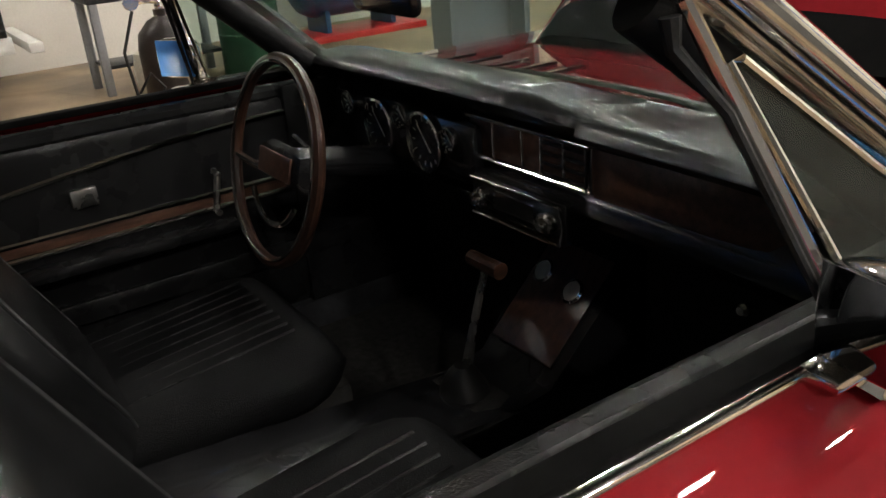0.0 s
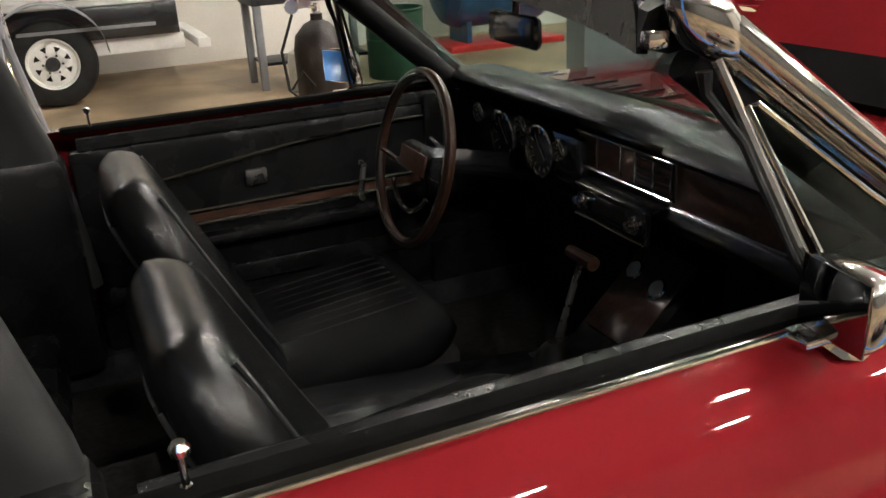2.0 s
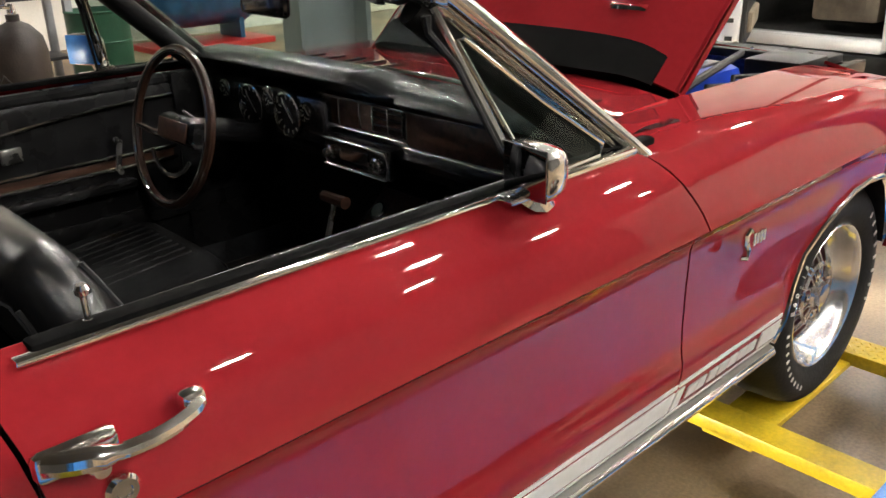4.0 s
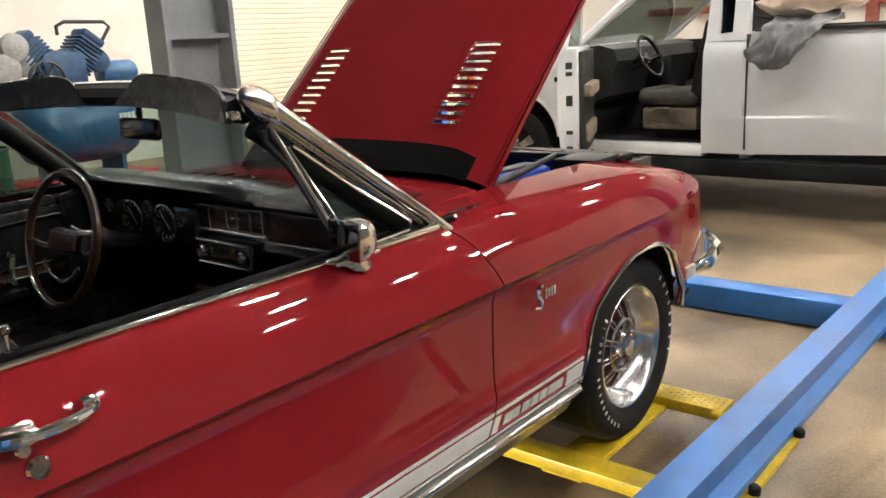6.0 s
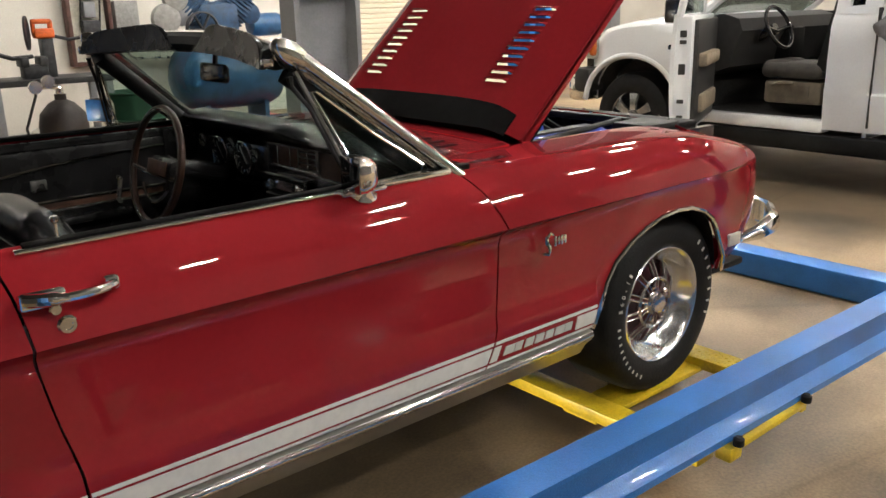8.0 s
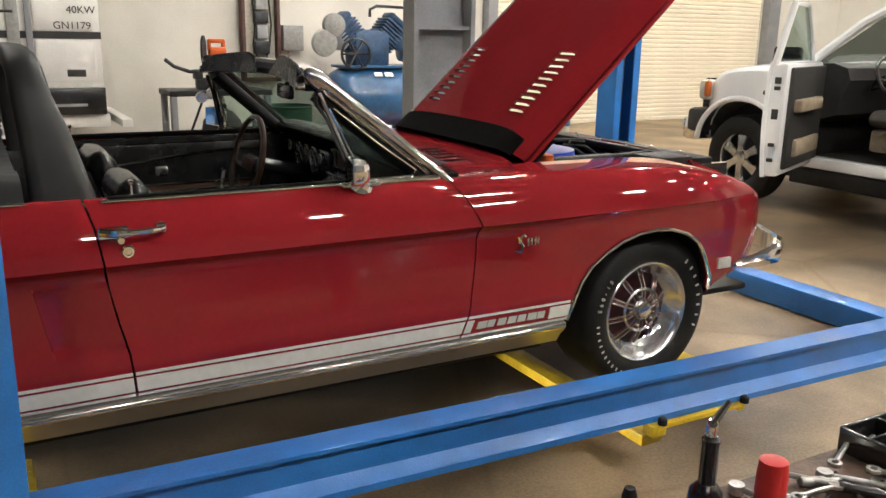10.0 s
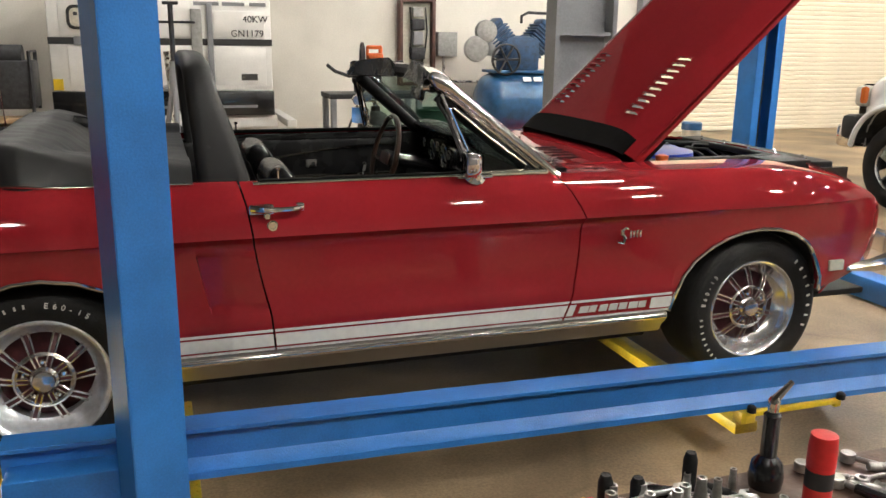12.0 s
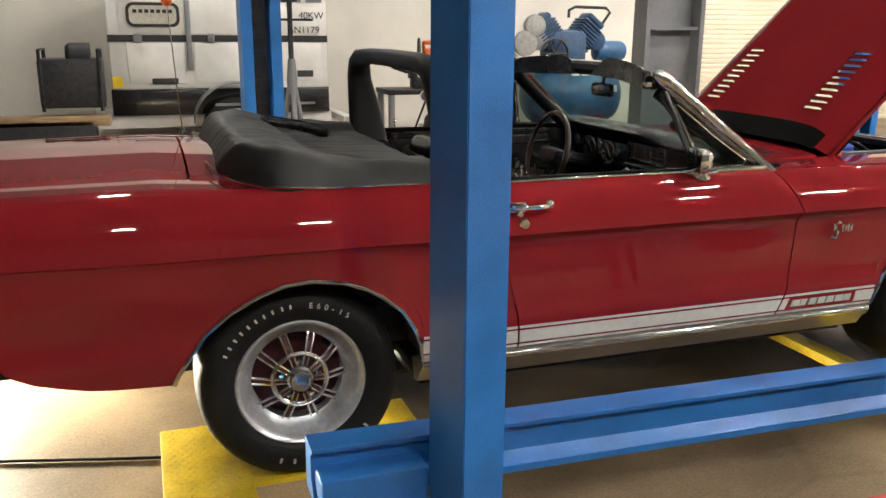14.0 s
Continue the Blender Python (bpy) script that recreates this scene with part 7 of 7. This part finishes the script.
part("blade_and_frame", bm, DARKIRON, saw)

cyl = thing("gas_cylinder", "brown steel gas cylinder with chrome regulator gauges", "gas cylinder")
bm = bm_new()
lathe(bm, [(0.19, FLOOR), (0.21, FLOOR + 0.03), (0.21, 0.40), (0.19, 0.51), (0.11, 0.60), (0.05, 0.63), (0.05, 0.68)], 32, at(2.69, 5.50, 0))
part("bottle", bm, BROWNSTEEL, cyl)
bm = bm_new()
lathe(bm, [(0.03, 0.67), (0.035, 0.72), (0.02, 0.76)], 14, at(2.69, 5.50, 0))
for dx, dz in ((-0.16, 0.06), (-0.05, 0.10)):
    lathe(bm, [(0.055, -0.015), (0.058, 0.0), (0.055, 0.018), (0.045, 0.018)], 20, at(2.62 + dx, 5.38, 0.70 + dz) @ TO_NEG_Y)
tube(bm, [(2.69, 5.50, 0.73), (2.59, 5.42, 0.75), (2.46, 5.39, 0.75)], 0.014, 8)
part("regulator", bm, CHROME, cyl, "chrome regulator with round gauges")
bm = bm_new()
tube(bm, [(2.46, 5.38, 0.70), (2.34, 5.36, 0.42), (2.36, 5.32, 0.12), (2.48, 5.30, 0.0), (2.56, 5.28, 0.14), (2.48, 5.30, 0.26), (2.38, 5.32, 0.12)], 0.012, 6)
part("hose", bm, RUBBER, cyl)
tank2 = thing("gas_cylinder", "small grey propane tank under the bench", "gas cylinder")
bm = bm_new()
lathe(bm, [(0.10, FLOOR), (0.14, FLOOR + 0.02), (0.15, 0.12), (0.13, 0.24), (0.06, 0.28), (0.05, 0.34)], 28, at(2.80, 6.50, 0))
part("bottle", bm, PALE, tank2)
binn = thing("waste_bin", "dark green metal drum bin", "bin")
bm = bm_new()
lathe(bm, [(0.27, FLOOR), (0.28, FLOOR + 0.02), (0.285, 0.25), (0.295, 0.26), (0.285, 0.27), (0.285, 0.52), (0.30, 0.54), (0.28, 0.55), (0.26, 0.2)], 36, at(3.80, 6.65, 0))
part("drum", bm, GREENBIN, binn)
# battery box and beam jack beside the trailer
mach = thing("engine_stand", "dark machine on a timber board beside the trailer", "machine")
bm = bm_new()
box(bm, (-1.10, 6.5, 0.88), (0.62, 0.5, 0.50), 0.03)
for x in (-1.38, -0.82):
    tube(bm, [(x, 6.24, 0.60), (x, 6.24, 1.22), (x, 6.76, 1.22), (x, 6.76, 0.60)], 0.02, 6)
lathe(bm, [(0.10, -0.12), (0.13, -0.08), (0.13, 0.12)], 20, at(-1.02, 6.45, 1.16) @ TO_X)
part("machine_body", bm, DARKIRON, mach)
bm = bm_new()
box(bm, (-1.5, 6.3, 0.50), (1.5, 0.3, 0.10), 0.006)
part("timber", bm, TIMBER, mach, "raw timber board")
bm = bm_new()
box(bm, (-1.5, 6.4, 0.2), (1.2, 0.5, 0.5 + 0.14), 0.02)
part("stand", bm, DARKIRON, mach)
bm = bm_new()
box(bm, (-2.45, 6.5, 0.55), (0.7, 0.3, 0.08), 0.01)
for k in range(4):
    lathe(bm, [(0.09, -0.05), (0.10, 0), (0.09, 0.05)], 16, at(-2.8 + 0.22 * k, 6.4, 0.66) @ TO_NEG_Y)
box(bm, (-2.45, 6.5, 0.2), (0.6, 0.3, 0.64))
ob = tagged(finish("parts_rack", bm, GREYPLASTIC), "low rack of loose grey engine parts", "parts rack")
jack = thing("beam_stand", "tall steel support stand with a T head", "support stand")
JX, JY = 0.53, 2.35
bm = bm_new()
tube(bm, [(JX, JY, 0.75), (JX, JY, 1.62)], 0.017, 8)
part("spindle", bm, DARKIRON, jack)
bm = bm_new()
tube(bm, [(JX - 0.05, JY, 1.62), (JX + 0.05, JY, 1.62)], 0.011, 8)
part("head", bm, DARKIRON, jack)
bm = bm_new()
tube(bm, [(JX - 0.15, JY, 1.50), (JX + 0.15, JY, 1.50)], 0.008, 8)
part("handle_bar", bm, DARKIRON, jack)
for a in (30, 150, 270):
    bm = bm_new()
    tube(bm, [(JX, JY, 1.16), (JX + 0.26 * math.cos(radians(a)), JY + 0.26 * math.sin(radians(a)), FLOOR + 0.02)], 0.018, 8)
    part("leg", bm, GREYSTEEL, jack)
bm = bm_new()
lathe(bm, [(0.032, 1.02), (0.036, 1.12), (0.024, 1.25)], 14, at(JX, JY, 0))
part("collar", bm, GREYSTEEL, jack)

pole = thing("jack_pole", "bright leaning steel pole on a floor foot", "pole")
bm = bm_new()
tube(bm, [(0.60, 3.0, FLOOR), (0.50, 3.0, 1.3)], 0.025, 10)
part("tube", bm, STEEL, pole)
bm = bm_new()
lathe(bm, [(0.10, FLOOR), (0.10, FLOOR + 0.012), (0.04, FLOOR + 0.03)], 18, at(0.60, 3.0, 0))
part("foot", bm, DARKIRON, pole)

# a blue drum-topped tub and a drain grate beyond the car
tub = thing("jar", "tall white plastic jar with a blue lid", "jar")
bm = bm_new()
lathe(bm, [(0.052, FLOOR + 0.60), (0.060, FLOOR + 0.96), (0.062, FLOOR + 0.98)], 28, at(3.74, 1.15, 0))
part("pail", bm, PALE, tub)
bm = bm_new()
lathe(bm, [(0.066, FLOOR + 0.98), (0.066, FLOOR + 1.02), (0.058, FLOOR + 1.03)], 28, at(3.74, 1.15, 0))
part("lid", bm, COMPBLUE, tub, "blue plastic lid")
stool = thing("work_stool", "plain dark steel stool under the jar", "stool")
bm = bm_new()
box(bm, (3.74, 1.15, FLOOR + 0.58), (0.34, 0.34, 0.04), 0.006)
part("seat", bm, DARKIRON, stool)
for a in (-0.13, 0.13):
    for b in (-0.13, 0.13):
        bm = bm_new()
        tube(bm, [(3.74 + a, 1.15 + b, FLOOR + 0.57), (3.74 + a * 1.2, 1.15 + b * 1.2, FLOOR)], 0.015, 8)
        part("leg", bm, DARKIRON, stool)
grate = thing("floor_drain", "dark cast-iron drain grate set in the floor", "drain")
for k in range(9):
    bm = bm_new()
    box(bm, (4.4 + 0.05 * k, 4.6, FLOOR + 0.006), (0.03, 0.42, 0.012))
    part("bar", bm, DARKIRON, grate)

# ---- tool tray in the foreground ----
CARTZ = 0.285
cart = thing("tool_cart", "low red steel tool cart with raised edges", "tool cart")
bm = bm_new()
cx0, cx1, cy0, cy1 = 1.22, 2.95, -2.70, -1.90
box(bm, ((cx0 + cx1) / 2, (cy0 + cy1) / 2, CARTZ - 0.012), (cx1 - cx0, cy1 - cy0, 0.02), 0.003)
part("tray", bm, TRAYBROWN, cart, "worn brown tray board")
bm = bm_new()
box(bm, ((cx0 + cx1) / 2, (cy0 + cy1) / 2, FLOOR + 0.12), (cx1 - cx0 - 0.1, cy1 - cy0 - 0.1, 0.02), 0.003)
part("lower_shelf", bm, DARKIRON, cart)
for x in (cx0 + 0.05, cx1 - 0.05):
    for y in (cy0 + 0.05, cy1 - 0.05):
        bm = bm_new()
        box(bm, (x, y, (CARTZ - 0.024 + FLOOR + 0.07) / 2), (0.03, 0.03, CARTZ - 0.024 - FLOOR - 0.07))
        part("leg", bm, DARKIRON, cart)
        bm = bm_new()
        lathe(bm, [(0.033, -0.012), (0.035, 0.0), (0.033, 0.012)], 16, at(x, y, FLOOR + 0.035) @ TO_NEG_Y)
        part("caster", bm, RUBBER, cart)

def spray_can(x, y):
    c = thing("spray_can", "aerosol can with a red cap on the tool cart", "spray can")
    bm = bm_new()
    lathe(bm, [(0.031, CARTZ), (0.033, CARTZ + 0.005), (0.033, CARTZ + 0.15), (0.031, CARTZ + 0.155)], 28, at(x, y, 0))
    part("body", bm, REDCAP, c)
    bm = bm_new()
    lathe(bm, [(0.0335, CARTZ + 0.03), (0.0335, CARTZ + 0.06)], 28, at(x, y, 0), cap=False)
    part("blue_band", bm, ENGBLUE, c, "blue printed band")
    bm = bm_new()
    lathe(bm, [(0.0335, CARTZ + 0.10), (0.0335, CARTZ + 0.145)], 28, at(x, y, 0), cap=False)
    part("dark_band", bm, GREYPLASTIC, c, "dark printed band")
    bm = bm_new()
    lathe(bm, [(0.034, CARTZ + 0.156), (0.034, CARTZ + 0.20), (0.031, CARTZ + 0.235), (0.02, CARTZ + 0.238)], 28, at(x, y, 0))
    part("cap", bm, REDCAP, c, "red plastic cap")
spray_can(1.87, -2.16)

drill = thing("air_drill", "black pneumatic tool standing on the cart", "air tool")
bm = bm_new()
lathe(bm, [(0.042, CARTZ), (0.046, CARTZ + 0.03), (0.040, CARTZ + 0.07), (0.022, CARTZ + 0.09), (0.021, CARTZ + 0.19), (0.023, CARTZ + 0.205), (0.016, CARTZ + 0.212)], 20, at(1.87, -1.98, 0))
part("body", bm, BLACK, drill)
bm = bm_new()
lathe(bm, [(0.014, CARTZ + 0.215), (0.016, CARTZ + 0.245), (0.010, CARTZ + 0.255)], 14, at(1.87, -1.98, 0))
tube(bm, [(1.87, -1.98, CARTZ + 0.245), (1.93, -1.97, CARTZ + 0.285)], [0.012, 0.007], 8)
part("fitting", bm, CHROME, drill, "chrome air fitting")

case = thing("tool_case", "black plastic parts tray on the tool cart", "parts tray")
bm = bm_new()
box(bm, (2.62, -2.02, CARTZ + 0.006), (0.30, 0.22, 0.012), 0.003)
part("base", bm, BLACK, case)
for dx, dy, sx, sy in ((0, 0.105, 0.30, 0.012), (0, -0.105, 0.30, 0.012), (0.145, 0, 0.012, 0.22), (-0.145, 0, 0.012, 0.22), (0.0, 0, 0.008, 0.2), (0, 0.02, 0.28, 0.008)):
    bm = bm_new()
    box(bm, (2.62 + dx, -2.02 + dy, CARTZ + 0.04), (sx, sy, 0.07), 0.003)
    part("side", bm, BLACK, case)
rnd = random.Random(8)
for k in range(12):
    bm = bm_new()
    lathe(bm, [(0.012, 0), (0.012, 0.02)], 6, pose(2.52 + rnd.random() * 0.2, -2.10 + rnd.random() * 0.16, CARTZ + 0.02, rnd.random() * 80, rnd.random() * 80, 0))
    part("fastener", bm, STEEL, case)

def wrench(x, y, length, rot, h=0.0, lab="chrome combination wrench on the tool cart"):
    w = thing("wrench", lab, "wrench", pose(x, y, CARTZ + 0.004 + h, 0, 0, rot), "hand tools")
    bm = bm_new()
    L = length
    tube(bm, [(-L / 2 + 0.02, 0, 0.004), (0, 0, 0.006), (L / 2 - 0.02, 0, 0.004)], [0.006, 0.007, 0.006], 8, flat=1.6)
    lathe(bm, [(0.010, 0), (0.019, 0), (0.019, 0.009), (0.010, 0.009), (0.010, 0)], 20, at(-L / 2 + 0.008, 0, 0), cap=False)
    prism(bm, [(L / 2 - 0.02, -0.008), (L / 2 - 0.005, -0.02), (L / 2 + 0.02, -0.016), (L / 2 + 0.012, -0.006), (L / 2 + 0.002, -0.007), (L / 2 + 0.002, 0.007), (L / 2 + 0.012, 0.006), (L / 2 + 0.02, 0.016), (L / 2 - 0.005, 0.02), (L / 2 - 0.02, 0.008)], 0.009)
    part("bar", bm, TOOLSTEEL, w)

def ratchet(x, y, rot):
    w = thing("ratchet", "black-handled ratchet on the tool cart", "ratchet", pose(x, y, CARTZ + 0.018, 0, 0, rot), "hand tools")
    bm = bm_new()
    tube(bm, [(-0.14, 0, 0), (-0.12, 0, 0), (-0.03, 0, 0)], [0.012, 0.017, 0.014], 12)
    part("handle", bm, BLACK, w)
    bm = bm_new()
    tube(bm, [(-0.03, 0, 0), (0.10, 0, 0)], 0.008, 10)
    lathe(bm, [(0.02, -0.014), (0.022, 0), (0.02, 0.012)], 18, at(0.12, 0, 0))
    part("shaft", bm, TOOLSTEEL, w)

def socket(x, y, r, h):
    w = thing("socket", "chrome wrench socket standing on the cart", "socket", pose(x, y, CARTZ), "sockets")
    bm = bm_new()
    lathe(bm, [(r, 0), (r, h * 0.6), (r * 0.85, h * 0.7), (r * 0.85, h), (r * 0.5, h), (r * 0.5, h * 0.6)], 18)
    part("barrel", bm, TOOLSTEEL, w)

rnd = random.Random(21)
for k in range(60):
    x, y = rnd.uniform(1.34, 2.80), rnd.uniform(-2.35, -1.95)
    if (abs(x - 1.87) < 0.10 and abs(y + 2.06) < 0.16) or abs(x - 2.62) < 0.2 and abs(y + 2.02) < 0.13:
        continue
    wrench(x, y, rnd.uniform(0.13, 0.26), rnd.uniform(-60, 60), 0.011 * (k % 3))
for x, y, r in ((2.25, -2.04, 125), (2.14, -2.12, 140), (1.66, -2.0, -30), (2.36, -2.10, 130), (2.06, -2.06, 110)):
    ratchet(x, y, r)
for k in range(34):
    socket(rnd.uniform(1.38, 1.80), rnd.uniform(-2.25, -1.94), rnd.uniform(0.010, 0.018), rnd.uniform(0.03, 0.09))
for x, y, h in ((1.40, -1.96, 0.10), (1.66, -1.94, 0.11), (1.50, -1.95, 0.07)):
    g = thing("grip", "black rubber tool grip standing on the cart", "tool grip", pose(x, y, CARTZ), "sockets")
    bm = bm_new()
    lathe(bm, [(0.018, 0), (0.019, h * 0.8), (0.013, h)], 14)
    part("handle", bm, RUBBER, g)
rt = thing("red_tray", "small red plastic tray holding a yellow screwdriver", "tray")
bm = bm_new()
box(bm, (1.31, -1.97, CARTZ + 0.01), (0.16, 0.10, 0.02), 0.004)
part("shell", bm, REDCAP, rt)
bm = bm_new()
tube(bm, [(1.27, -1.98, CARTZ + 0.03), (1.35, -1.95, CARTZ + 0.03)], 0.010, 8)
part("screwdriver", bm, YELLOW, rt)
def bit(x, y, r, h, tilt, m, lab):
    w = thing("drill_bit" if m is TOOLSTEEL else "spare_part", lab, "tool", pose(x, y, CARTZ + r, 90, 0, tilt), "hand tools")
    bm = bm_new()
    lathe(bm, [(r * 0.7, -h / 2), (r, -h / 2 + 0.004), (r, h * 0.1), (r * 0.7, h * 0.12), (r * 0.7, h / 2)], 12)
    part("shank", bm, m, w)

for k in range(40):
    x, y = rnd.uniform(1.36, 2.85), rnd.uniform(-2.22, -1.93)
    if abs(x - 1.87) < 0.09 and abs(y + 2.06) < 0.15 or abs(x - 2.62) < 0.19 and abs(y + 2.02) < 0.13:
        continue
    dark = k % 3 == 0
    bit(x, y, rnd.uniform(0.006, 0.014), rnd.uniform(0.05, 0.14), rnd.uniform(0, 180), RUBBER if dark else TOOLSTEEL, "dark rubber-gripped tool on the cart" if dark else "worn steel drill bit lying on the cart")
